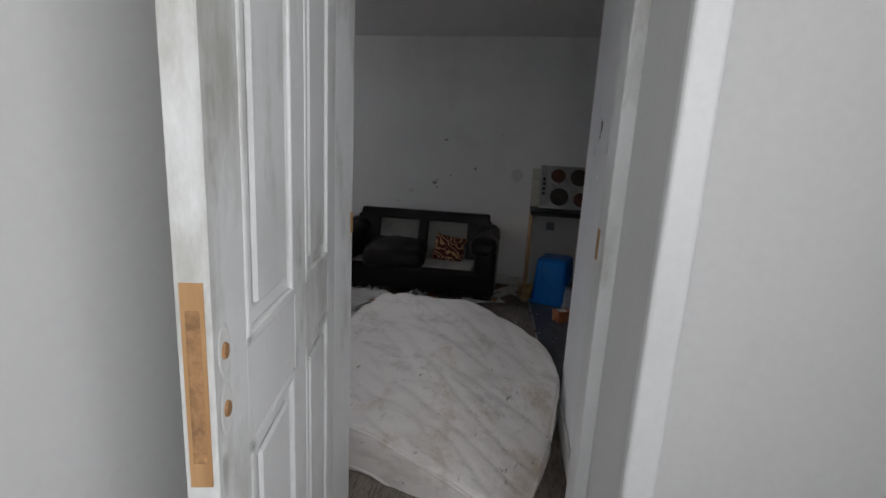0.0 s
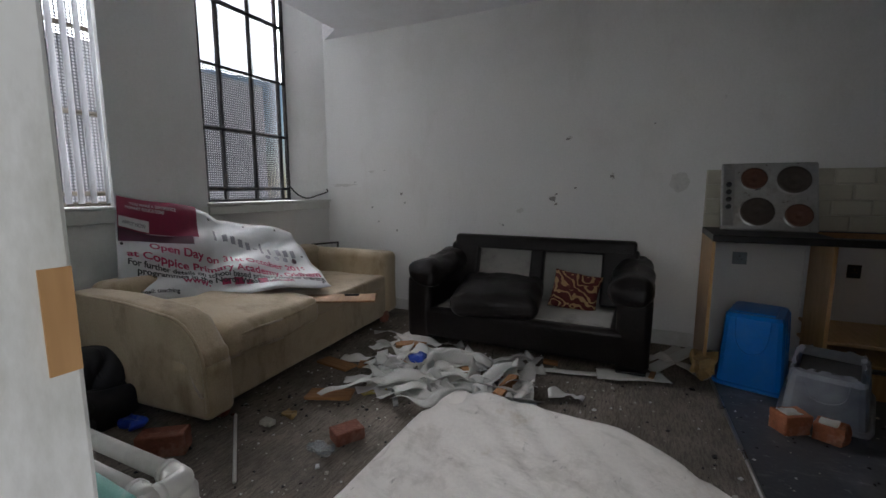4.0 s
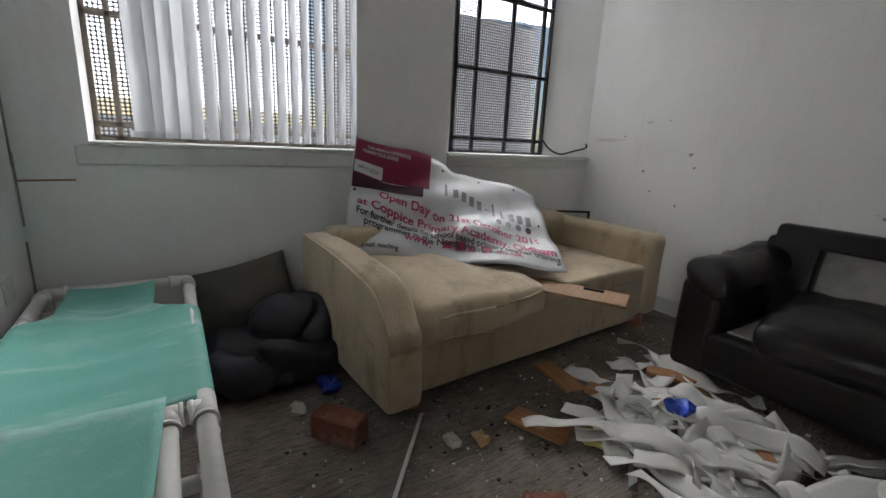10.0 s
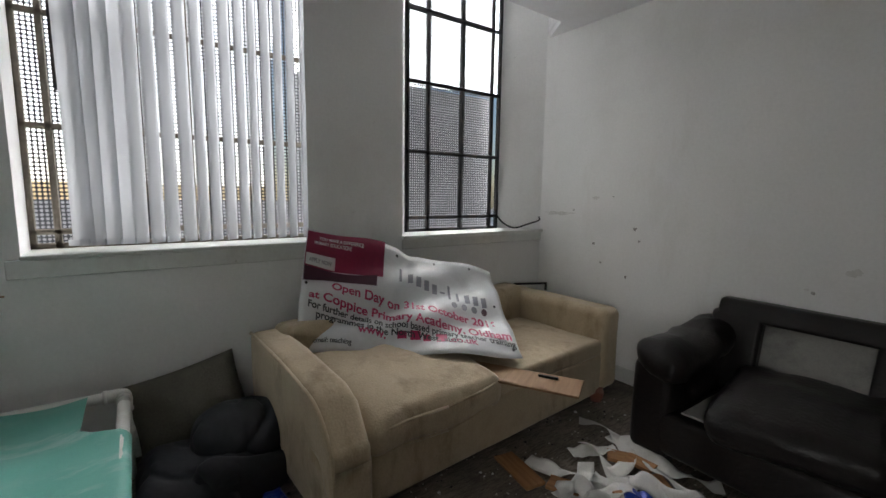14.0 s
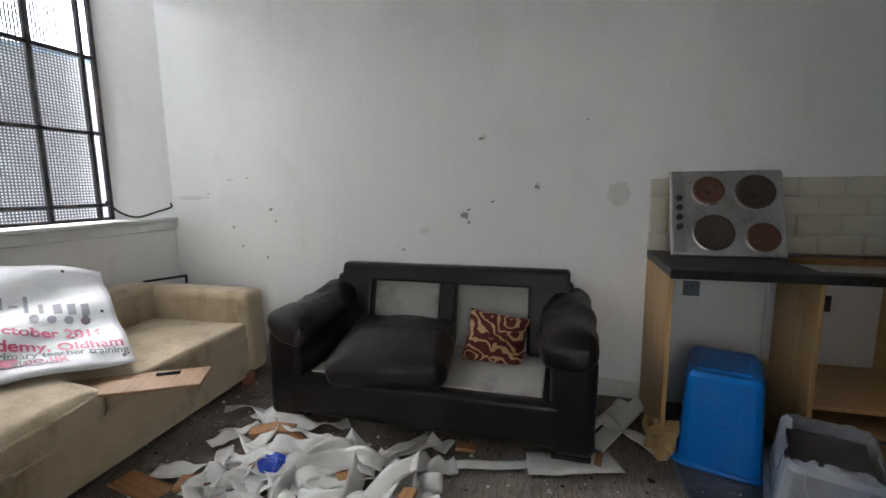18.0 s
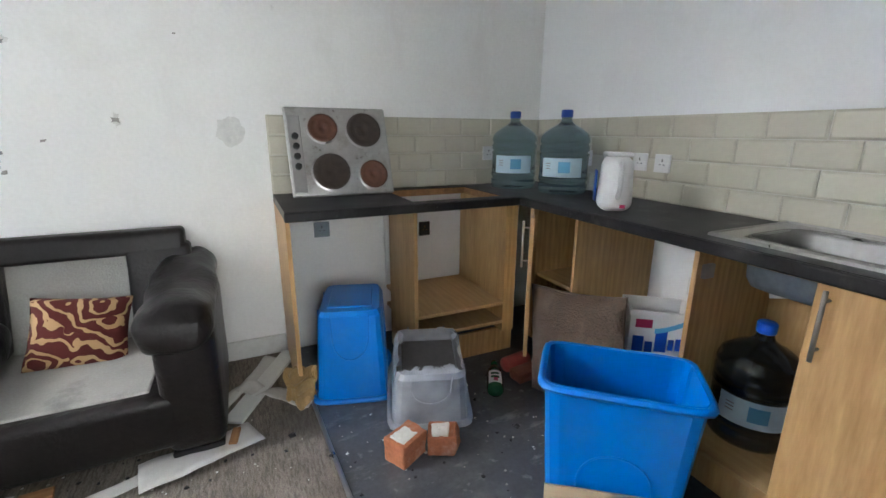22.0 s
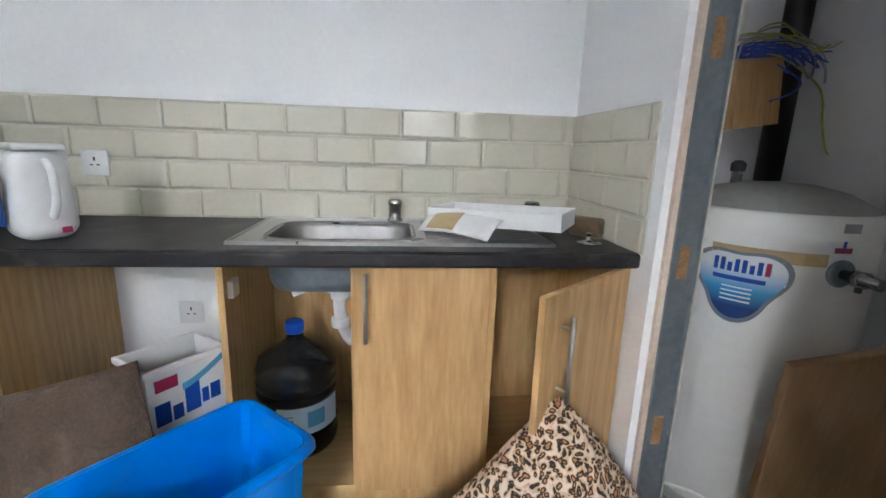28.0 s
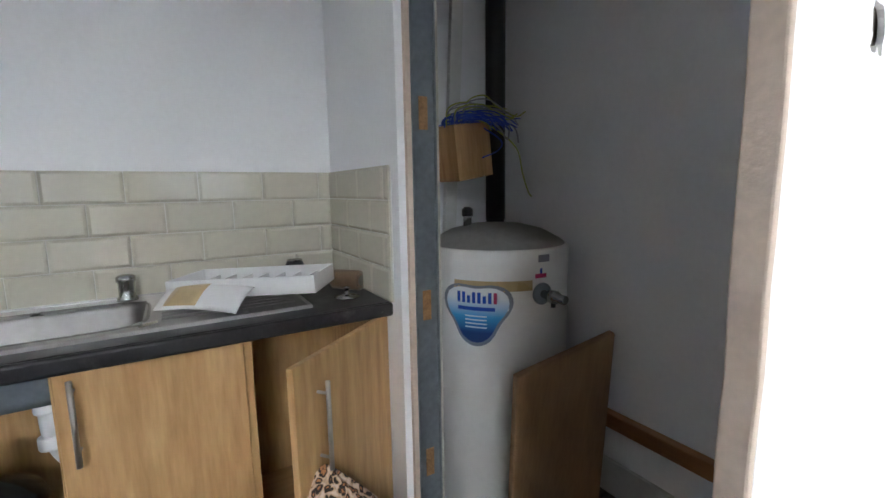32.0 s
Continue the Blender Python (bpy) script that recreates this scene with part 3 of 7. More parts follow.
def panel_door(at, rz):
    """A moulded four-panel door leaf, hinged at its local origin, with its lock taken out."""
    w, h, th = 0.787, 2.0, 0.038
    d = thing("door", "dirty white four-panel door standing open with its lock removed", "door", at, rz)
    cols = [(0.107, 0.356), (0.443, 0.686)]
    rows = [(0.2, 0.9), (1.045, 1.86)]
    for x0, x1 in ((0.0, 0.107), (0.356, 0.443), (0.686, w)):
        part("stile", box((x0, -th / 2, 0.005), (x1, th / 2, h), 0.002), GLOSS, d)
    for z0, z1 in ((0.005, 0.2), (0.9, 1.045), (1.86, h)):
        for x0, x1 in cols:
            part("rail", box((x0, -th / 2 + 0.0005, z0), (x1, th / 2 - 0.0005, z1), 0.001), GLOSS, d)
    for z0, z1 in rows:
        for x0, x1 in cols:
            p = part("panel", box((x0, -0.01, z0), (x1, 0.01, z1)), GLOSS, d)
            for s in (-1, 1):
                part("field", box((x0 + 0.045, s * 0.013 - 0.005, z0 + 0.045), (x1 - 0.045, s * 0.013 + 0.005, z1 - 0.045), 0.006, 1), GLOSS, p)
                for lo, hi in (((x0, z0), (x1, z0 + 0.02)), ((x0, z1 - 0.02), (x1, z1)), ((x0, z0), (x0 + 0.02, z1)), ((x1 - 0.02, z0), (x1, z1))):
                    part("moulding", box((lo[0], s * 0.015 - 0.006, lo[1]), (hi[0], s * 0.015 + 0.006, hi[1]), 0.005, 2), GLOSS, p)
    part("lock_mortice", box((w - 0.002, -0.0125, 0.915), (w + 0.0015, 0.0125, 1.165), 0.0), RAWWOOD, d, "bare timber lock mortice")
    part("lock_cavity", box((w - 0.03, -0.009, 0.945), (w + 0.003, 0.009, 1.135), 0.004, 2), CHIP, d, "raw broken lock cavity")
    for z in (1.075, 1.0):
        for s in (-1, 1):
            turn = Matrix.Translation((w - 0.028, s * 0.0185, z)) @ Matrix.Rotation(-s * math.pi / 2, 4, "X")
            part("handle_hole", lathe([(0.0, 0), (0.018, 0), (0.02, 0.0012), (0.0165, 0.002), (0.008, 0.0015), (0.0, 0.001)], 20, m=turn @ Matrix.Diagonal((0.85, 1.75, 1, 1)), cap=False), TRIM, d, "oval of bare paint where the handle plate was")
            part("bore", lathe([(0.0, 0.0045), (0.0075, 0.0045), (0.0085, 0.0)], 14, m=turn @ Matrix.Diagonal((1, 1.3, 1, 1)), cap=False), CHIP, d)
    for x0, x1, z0, z1 in ((w - 0.05, w - 0.004, 1.16, 1.47), (w - 0.04, w - 0.004, 0.82, 1.12), (w - 0.075, w - 0.01, 1.45, 1.9), (0.36, 0.44, 0.95, 1.3)):
        part("grime", box((x0, th / 2 + 0.0004, z0), (x1, th / 2 + 0.0008, z1)), GRIME, d, "grey hand grime on the white paint")
    return d


def grime_material():
    """Greasy dirt that thins out in patches and fades towards its edges."""
    m = material("hand_grime", (0.27, 0.26, 0.21), 0.6, var=0.2, scale=20, bump=0.0)
    n, l = m.node_tree.nodes, m.node_tree.links
    co, noise, mask = n.new("ShaderNodeTexCoord"), n.new("ShaderNodeTexNoise"), n.new("ShaderNodeMapRange")
    noise.inputs["Scale"].default_value, noise.inputs["Detail"].default_value = 26, 6
    mask.inputs["From Min"].default_value, mask.inputs["From Max"].default_value = 0.36, 0.72
    mask.inputs["To Max"].default_value = 0.85
    half, ball, fade = n.new("ShaderNodeVectorMath"), n.new("ShaderNodeVectorMath"), n.new("ShaderNodeMapRange")
    half.operation, ball.operation = "SUBTRACT", "LENGTH"
    half.inputs[1].default_value = (0.62, 0.5, 0.5)
    fade.inputs["From Min"].default_value, fade.inputs["From Max"].default_value = 0.6, 0.2
    both = n.new("ShaderNodeMath")
    both.operation = "MULTIPLY"
    l.new(co.outputs["Object"], noise.inputs["Vector"])
    l.new(noise.outputs["Fac"], mask.inputs["Value"])
    l.new(co.outputs["Generated"], half.inputs[0])
    l.new(half.outputs[0], ball.inputs[0])
    l.new(ball.outputs["Value"], fade.inputs["Value"])
    l.new(mask.outputs[0], both.inputs[0])
    l.new(fade.outputs[0], both.inputs[1])
    l.new(both.outputs[0], n["Principled BSDF"].inputs["Alpha"])
    return m


GRIME = grime_material()
panel_door((2.717, -3.729, 0.0), -76.3)

# ---- windows ----


def bar(bm, a, b, w=0.018, d=0.03):
    """A flat steel glazing bar from a to b in the y-z plane."""
    x = a[0]
    lo = (x - d / 2, min(a[1], b[1]) - w / 2, min(a[2], b[2]) - w / 2)
    hi = (x + d / 2, max(a[1], b[1]) + w / 2, max(a[2], b[2]) + w / 2)
    return box(lo, hi, 0.003, 1, bm)


def pane_material():
    m = bpy.data.materials.new("obscured_wired_glass")
    m.use_nodes = True
    n, l = m.node_tree.nodes, m.node_tree.links
    b = n["Principled BSDF"]
    b.inputs["Base Color"].default_value = (0.93, 0.96, 0.97, 1)
    b.inputs["Transmission Weight"].default_value = 1
    b.inputs["Roughness"].default_value = 0.06
    b.inputs["IOR"].default_value = 1.1
    return m


def perforated(pitch, radius):
    """Painted sheet steel punched with rows of round holes."""
    m = bpy.data.materials.new("perforated_sheet")
    m.use_nodes = True
    n, l = m.node_tree.nodes, m.node_tree.links
    b = n["Principled BSDF"]
    b.inputs["Base Color"].default_value = (0.07, 0.07, 0.075, 1)
    b.inputs["Roughness"].default_value = 0.6
    co = n.new("ShaderNodeTexCoord")
    mul = n.new("ShaderNodeVectorMath")
    mul.operation = "MULTIPLY"
    mul.inputs[1].default_value = (0, 1 / pitch, 1 / pitch)
    l.new(co.outputs["Object"], mul.inputs[0])
    fr = n.new("ShaderNodeVectorMath")
    fr.operation = "FRACTION"
    l.new(mul.outputs[0], fr.inputs[0])
    dist = n.new("ShaderNodeVectorMath")
    dist.operation = "DISTANCE"
    dist.inputs[1].default_value = (0, 0.5, 0.5)
    l.new(fr.outputs[0], dist.inputs[0])
    gt = n.new("ShaderNodeMath")
    gt.operation = "GREATER_THAN"
    gt.inputs[1].default_value = radius
    l.new(dist.outputs["Value"], gt.inputs[0])
    l.new(gt.outputs[0], b.inputs["Alpha"])
    return m


PANE, SCREEN, SCREEN_FINE = pane_material(), perforated(0.021, 0.36), perforated(0.02, 0.3)


def steel_window(name, label, ys, zs, x, mat):
    wdw = thing(name, label, "window", (x, (ys[0] + ys[-1]) / 2, zs[0]))
    wdw["kind"] = "structure"
    oy, oz = (ys[0] + ys[-1]) / 2, zs[0]
    for i, y in enumerate(ys):
        part("mullion", bar(None, (0, y - oy, 0), (0, y - oy, zs[-1] - oz), 0.028), mat, wdw)
    for z in zs:
        part("transom", bar(None, (0.002, ys[0] - oy, z - oz), (0.002, ys[-1] - oy, z - oz), 0.028, 0.026), mat, wdw)
    for y0, y1 in zip(ys, ys[1:]):
        for z0, z1 in zip(zs, zs[1:]):
            p = part("pane", box((-0.003, y0 - oy + 0.008, z0 - oz + 0.008), (0.003, y1 - oy - 0.008, z1 - oz - 0.008)), PANE, wdw)
            p.visible_shadow = False
    return wdw


IVORY_FRAME = material("weathered_beige_frame", (0.22, 0.19, 0.15), 0.6, var=0.25, scale=10, bump=0.15)
steel_window("window_barred", "tall dark steel window with small panes of obscured glass", [-1.19, -1.01, -0.685, -0.37, -0.29], [1.08, 1.18, 1.68, 2.19, 2.7, 3.08], -0.26, DARK_FRAME)
steel_window("window_blind", "tall steel window with obscured panes behind a blind", [-3.29, -3.195, -2.9, -2.6, -2.25, -1.91], [1.08, 1.15, 1.66, 2.18, 2.7], -0.26, IVORY_FRAME)
win_1 = thing("casement", "dark opening casement of the blind window", "window", (-0.24, -2.99, 1.83))
win_1["kind"] = "structure"
for lo, hi in (((0, -0.17, 0), (0.03, 0.17, 0.03)), ((0, -0.17, 0.36), (0.03, 0.17, 0.4)), ((0, -0.17, 0.03), (0.03, -0.14, 0.36)), ((0, 0.14, 0.03), (0.03, 0.17, 0.36))):
    part("casement_frame", box(lo, hi, 0.003), DARK_FRAME, win_1)
for nm, y0, y1, z1 in (("security_screen", -3.4, -1.8, 2.9), ("security_screen", -1.3, -0.27, 3.2)):
    structure(nm, box((-0.385, y0, 0.9), (-0.383, y1, z1)), SCREEN if y0 < -2 else SCREEN_FINE, "grey perforated steel security screen outside the window", "security screen")
bm = box((-3.6, -1.0, -0.5), (-3.2, 2.2, 2.95))
box((-3.6, -12, -0.5), (-3.2, -1.0, 1.25), bm=bm)
structure("wall_opposite", bm, SLATE, "grey brick building and yard wall across the yard", "building")
structure("ground_outside", box((-40, -40, -0.6), (-0.3, 40, -0.4)), SLATE, "dark yard outside the windows", "ground")

bm = box((-0.26, -3.3, 1.05), (0.035, -1.96, 1.068), 0.004)
sill_1 = structure("window_sill", bm, TRIM, "chipped white sill under the blind window", "window sill")
part("apron", box((0.002, -3.35, 0.965), (0.024, -2.03, 1.05), 0.004), TRIM, sill_1)
sill_2 = structure("window_sill", prism([(0.035, -1.39), (0.035, 0), (0, 0), (-0.26, -0.27), (-0.26, -1.21), (0, -1.39)], 1.052, 1.072), TRIM, "chipped white sill under the barred window", "window sill")
part("apron", box((0.002, -1.39, 0.98), (0.02, -0.004, 1.05), 0.004), TRIM, sill_2)


def blind_material():
    m = bpy.data.materials.new("white_blind_fabric")
    m.use_nodes = True
    n, l = m.node_tree.nodes, m.node_tree.links
    b = n["Principled BSDF"]
    b.inputs["Base Color"].default_value = (0.72, 0.73, 0.74, 1)
    b.inputs["Roughness"].default_value = 0.9
    tr = n.new("ShaderNodeBsdfTranslucent")
    tr.inputs["Color"].default_value = (0.82, 0.83, 0.85, 1)
    mx = n.new("ShaderNodeMixShader")
    mx.inputs[0].default_value = 0.62
    l.new(b.outputs[0], mx.inputs[1])
    l.new(tr.outputs[0], mx.inputs[2])
    open_weave = n.new("ShaderNodeBsdfTransparent")
    mx2 = n.new("ShaderNodeMixShader")
    mx2.inputs[0].default_value = 0.13
    l.new(mx.outputs[0], mx2.inputs[1])
    l.new(open_weave.outputs[0], mx2.inputs[2])
    l.new(mx2.outputs[0], n["Material Output"].inputs["Surface"])
    return m


BLIND = blind_material()
blind = thing("vertical_blind", "white fabric vertical blind hanging in uneven slats", "blind", (-0.1, -2.5, 1.09))
part("headrail", box((-0.02, -0.62, 1.52), (0.02, 0.56, 1.56), 0.004), WHITE_PLASTIC, blind)
rng = random.Random(4)
y = -0.6
for i in range(17):
    ang = radians(134 + rng.uniform(-4, 4)) if i > 3 else radians(80 + rng.uniform(-8, 6))
    wob = rng.uniform(-0.006, 0.006)

    def slat(u, v, ang=ang, y=y, wob=wob, i=i):
        s = (u - 0.5) * 0.089
        swing = (1 - v) * (wob + (0.02 if i == 0 else 0))
        return Vector((s * math.cos(ang) + 0.006 * math.sin(u * math.pi), y + s * math.sin(ang) + swing, v * 1.53))
    part("slat", solid_sheet(slat, 4, 6, 0.0012), BLIND, blind, smooth=True)
    part("weight", box((-0.001, -0.042, 0.0), (0.002, 0.042, 0.03), m=Matrix.Translation((0, y + wob, 0)) @ Matrix.Rotation(ang - math.pi / 2, 4, "Z")), BLIND, blind)
    y += 0.07 if i > 3 else 0.062

# skirting
for nm, lo, hi in (("baseboard_north", (0, -0.015, 0), (3.4, 0, 0.11)), ("baseboard_west", (0, YD, 0), (0.015, 0, 0.11)), ("baseboard_south", (0, YD, 0), (2.6, YD + 0.015, 0.11)), ("baseboard_cupboard", (3.62, YD - 0.02, 0), (4.6, YD - 0.005, 0.15)), ("baseboard_side", (3.555, YD, 0), (3.57, -2.63, 0.11))):
    structure(nm, box(lo, hi, 0.004), TRIM, "white painted skirting board, dusty", "baseboard")

# steel stud at the cupboard opening
stud = thing("steel_stud", "galvanised steel wall stud with knock-out holes", "metal stud", (4.49, -2.776, 0))
part("web", box((-0.002, -0.036, 0), (0.002, 0.036, ZC)), GALV, stud)
for s in (-1, 1):
    part("flange", box((-0.012, s * 0.036 - 0.002, 0), (0.01, s * 0.036 + 0.002, ZC)), GALV, stud)
for z in (0.36, 0.86, 1.41, 1.9):
    part("knockout", box((-0.005, -0.014, z), (-0.0022, 0.014, z + 0.09), 0.001), CHIP, stud, "oval knock-out showing bare board")
part("board_edge", box((-0.006, 0.0385, 0), (0.0085, 0.054, ZC)), GYPSUM, stud, "pinkish bare board edge")
part("board_edge", box((-0.004, -0.05, 0), (0.012, -0.0385, ZC)), GYPSUM_W, stud, "torn white board edge")

# ---- kitchen: worktop ----


def carcass(name, label, at, size, parts_):
    """A chipboard unit: boards given as name, lo, hi in its own space."""
    u = thing(name, label, "kitchen cabinet", at)
    for nm, lo, hi in parts_:
        part(nm, box(lo, hi, 0.001), OAK if (hi[2] - lo[2]) > 0.05 else OAK_H, u)
    return u


def bar_handle(parent, x, y, z0, z1, dx, dy):
    """A steel bar handle on two pegs; dx, dy: the way it stands off."""
    h = part("handle", tube([(x + dx * 0.03, y + dy * 0.03, z0), (x + dx * 0.03, y + dy * 0.03, z1)], 0.006, 10), HANDLE, parent, "brushed steel bar handle", True)
    for z in (z0 + 0.03, z1 - 0.03):
        part("peg", tube([(x, y, z), (x + dx * 0.03, y + dy * 0.03, z)], 0.004, 8), HANDLE, h)
    return h


WT0, WT1 = 0.872, 0.912
worktop = thing("worktop", "black laminate L-shaped worktop, dusty and scuffed, with hob and sink cut-outs", "worktop", (3.4, -0.6, WT0))
for nm, lo, hi in (("slab", (0, 0, 0), (0.59, 0.598, 0.04)), ("slab", (0.59, 0, 0), (1.1, 0.07, 0.04)), ("slab", (0.59, 0.51, 0), (1.1, 0.598, 0.04)), ("slab", (1.1, 0, 0), (1.698, 0.598, 0.04))):
    part(nm, box(lo, hi), WORKTOP, worktop)
for nm, lo, hi in (("slab", (1.165, -1.025, 0), (1.698, 0, 0.04)), ("slab", (1.165, -1.495, 0), (1.262, -1.025, 0.04)), ("slab", (1.612, -1.495, 0), (1.698, -1.025, 0.04)), ("slab", (1.165, -2.098, 0), (1.698, -1.495, 0.04))):
    part(nm, box(lo, hi), WORKTOP, worktop)
part("front_edge", box((-0.004, -0.012, -0.002), (1.17, 0.0, 0.0385), 0.008, 3), WORKTOP, worktop, "rounded worn front edge")
part("front_edge", box((1.153, -2.098, -0.002), (1.165, 0.0, 0.0385), 0.008, 3), WORKTOP, worktop, "rounded worn front edge")
for lo, hi in (((0.59, 0.07, 0.0), (0.597, 0.51, 0.036)), ((1.093, 0.07, 0.0), (1.1, 0.51, 0.036)), ((0.597, 0.07, 0.0), (1.093, 0.077, 0.036)), ((0.597, 0.503, 0.0), (1.093, 0.51, 0.036))):
    part("cut_edge", box(lo, hi), CHIP, worktop, "raw chipboard edge of the hob cut-out")

# units on the sofa wall
end_panel = thing("kitchen_divider", "oak-effect upright board carrying the worktop end", "kitchen panel", (3.41, -0.3, 0))
part("board", box((-0.009, -0.28, 0), (0.009, 0.29, WT0)), OAK, end_panel)
carcass("oven_unit", "open oak-effect oven housing without its oven", (4.24, -0.3, 0), None, [
    ("side", (-0.26, -0.27, 0.15), (-0.242, 0.12, WT0)), ("side", (0.262, -0.27, 0.15), (0.28, 0.28, WT0)),
    ("shelf", (-0.242, -0.27, 0.31), (0.262, 0.26, 0.328)), ("base", (-0.242, -0.27, 0.2), (0.262, 0.26, 0.218)),
    ("plinth", (-0.25, -0.22, 0.0), (0.36, -0.202, 0.15)), ("filler", (0.28, -0.27, 0.15), (0.335, -0.252, WT0)), ("side_leg", (-0.26, -0.27, 0.0), (-0.242, 0.12, 0.15))])

# units on the sink wall
corner_unit = carcass("corner_unit", "open oak-effect corner cabinet with a shelf", (4.84, -0.8, 0), None, [
    ("side", (-0.23, 0.12, 0.15), (0.25, 0.138, WT0)), ("side", (-0.25, -0.206, 0.0), (0.256, -0.19, WT0)), ("shelf", (-0.21, -0.19, 0.5), (0.25, 0.12, 0.516)),
    ("base", (-0.23, -0.19, 0.15), (0.25, 0.12, 0.168)), ("back", (0.235, -0.19, 0.168), (0.25, 0.12, WT0)), ("plinth", (-0.18, -0.2, 0), (-0.162, 0.14, 0.15)), ("stile", (-0.235, 0.1, 0.15), (-0.215, 0.138, WT0))])
m_open = Matrix.Translation((-0.235, 0.15, 0)) @ Matrix.Rotation(radians(-36), 4, "Z")
d = part("door", box((-0.009, -0.3, 0.17), (0.009, 0.0, WT0 - 0.01), 0.0015, m=m_open), OAK, corner_unit, "oak-effect cabinet door standing ajar")
hp, hd = m_open @ Vector((-0.009, -0.265, 0)), m_open.to_3x3() @ Vector((-1, 0, 0))
bar_handle(d, hp.x, hp.y, 0.62, 0.84, hd.x, hd.y)

sink_unit = carcass("sink_unit", "oak-effect sink cabinet with one door missing", (4.84, -1.92, 0), None, [
    ("side", (-0.23, 0.352, 0.15), (0.25, 0.37, WT0)), ("side", (-0.23, -0.37, 0.15), (0.25, -0.352, WT0)), ("base", (-0.23, -0.352, 0.15), (0.25, 0.352, 0.168)),
    ("back", (0.235, -0.352, 0.168), (0.25, 0.352, 0.7)), ("rail", (-0.23, -0.352, WT0 - 0.018), (-0.19, 0.352, WT0)), ("plinth", (-0.18, -0.37, 0), (-0.162, 0.37, 0.15)), ("post", (-0.23, 0.0, 0.168), (-0.21, 0.02, WT0))])
d = part("door", box((-0.25, -0.366, 0.16), (-0.232, 0.012, WT0 - 0.006), 0.0015), OAK, sink_unit, "closed oak-effect cabinet door")
bar_handle(d, -0.25, -0.022, 0.655, 0.852, -1, 0)
for z in (0.3, 0.76):
    part("hinge", box((-0.21, 0.335, z), (-0.16, 0.352, z + 0.05), 0.004, 2), STEEL, sink_unit, "empty steel hinge mount")

end_unit = carcass("end_unit", "oak-effect cabinet beside the tank cupboard with its door ajar", (4.84, -2.49, 0), None, [
    ("side", (-0.23, 0.182, 0.15), (0.25, 0.2, WT0)), ("side", (-0.23, -0.2, 0.15), (0.25, -0.182, WT0)), ("base", (-0.23, -0.182, 0.15), (0.25, 0.182, 0.168)),
    ("back", (0.235, -0.182, 0.168), (0.25, 0.182, WT0)), ("rail", (-0.23, -0.182, WT0 - 0.018), (-0.1, 0.182, WT0)), ("plinth", (-0.18, -0.2, 0), (-0.162, 0.2, 0.15))])
m_open = Matrix.Translation((-0.24, -0.2, 0)) @ Matrix.Rotation(radians(38), 4, "Z")
d = part("door", box((-0.009, 0.0, 0.16), (0.009, 0.44, WT0 - 0.006), 0.0015, m=m_open), OAK, end_unit, "oak-effect cabinet door standing ajar")
hp = m_open @ Vector((-0.009, 0.36, 0))
hd = m_open.to_3x3() @ Vector((-1, 0, 0))
bar_handle(d, hp.x, hp.y, 0.59, 0.81, hd.x, hd.y)

# ---- sink ----
sink = thing("sink", "stainless steel inset sink with a ribbed drainer", "sink", (4.86, -2.02, WT1))
bm = bmesh.new()
for lo, hi in (((-0.23, 0.37, 0), (0.22, 0.45, 0.006)), ((-0.23, -0.05, 0), (-0.175, 0.37, 0.006)), ((0.13, -0.05, 0), (0.22, 0.37, 0.006)), ((-0.23, -0.46, 0), (0.22, -0.05, 0.006))):
    box(lo, hi, bm=bm)
part("deck", bm, STEEL, sink)


def bowl(u, v):
    a = 2 * math.pi * u
    k = 5.5
    c, s = math.cos(a), math.sin(a)
    rr = 1 / (abs(c) ** k + abs(s) ** k) ** (1 / k)
    depth = [0.0058, 0.0085, -0.015, -0.125, -0.148, -0.152, -0.153][round(v * 6)]
    wd = [1.05, 1.01, 0.99, 0.95, 0.89, 0.6, 0.0][round(v * 6)]
    return Vector((-0.022 + 0.155 * rr * c * wd, 0.16 + 0.215 * rr * s * wd, depth))


part("bowl", grid_mesh(bowl, 40, 6, close_u=True), BOWL_STEEL, sink, smooth=True)
for lo, hi in (((-0.23, -0.46, 0.004), (-0.222, 0.45, 0.011)), ((0.212, -0.46, 0.004), (0.22, 0.45, 0.011)), ((-0.222, -0.46, 0.004), (0.212, -0.452, 0.011)), ((-0.222, 0.442, 0.004), (0.212, 0.45, 0.011))):
    part("rim", box(lo, hi, 0.002), STEEL, sink)
part("drain", lathe([(0.035, -0.1515), (0.033, -0.1495), (0.024, -0.151), (0.0, -0.1515)], 20, m=Matrix.Translation((-0.022, 0.16, 0)), cap=False), CHROME, sink, "chrome drain ring", True)
for i in range(9):
    xx = -0.15 + i * 0.036
    part("rib", box((xx, -0.43, 0.005), (xx + 0.012, -0.09, 0.0095), 0.002), STEEL, sink)
part("tap_stub", lathe([(0.028, 0.006), (0.028, 0.012), (0.022, 0.02), (0.022, 0.062), (0.026, 0.066), (0.026, 0.08), (0.018, 0.086), (0.0, 0.087)], 20, m=Matrix.Translation((0.175, 0.0, 0))), CHROME, sink, "chrome tap body without its spout", True)

# ---- tiles ----


def tile_mesh(w, h):
    bm_ = box((-w / 2, -h / 2, -0.004), (w / 2, h / 2, 0.0))
    top = [f_ for f_ in bm_.faces if f_.normal.z > 0.9] or [f_ for f_ in bm_.faces if all(v.co.z > -0.001 for v in f_.verts)]
    r_ = bmesh.ops.inset_region(bm_, faces=top, thickness=0.012, depth=0.0045)
    me = bpy.data.meshes.new("tile")
    bmesh.ops.recalc_face_normals(bm_, faces=bm_.faces)
    bm_.to_mesh(me)
    bm_.free()
    me.materials.append(TILE)
    return me


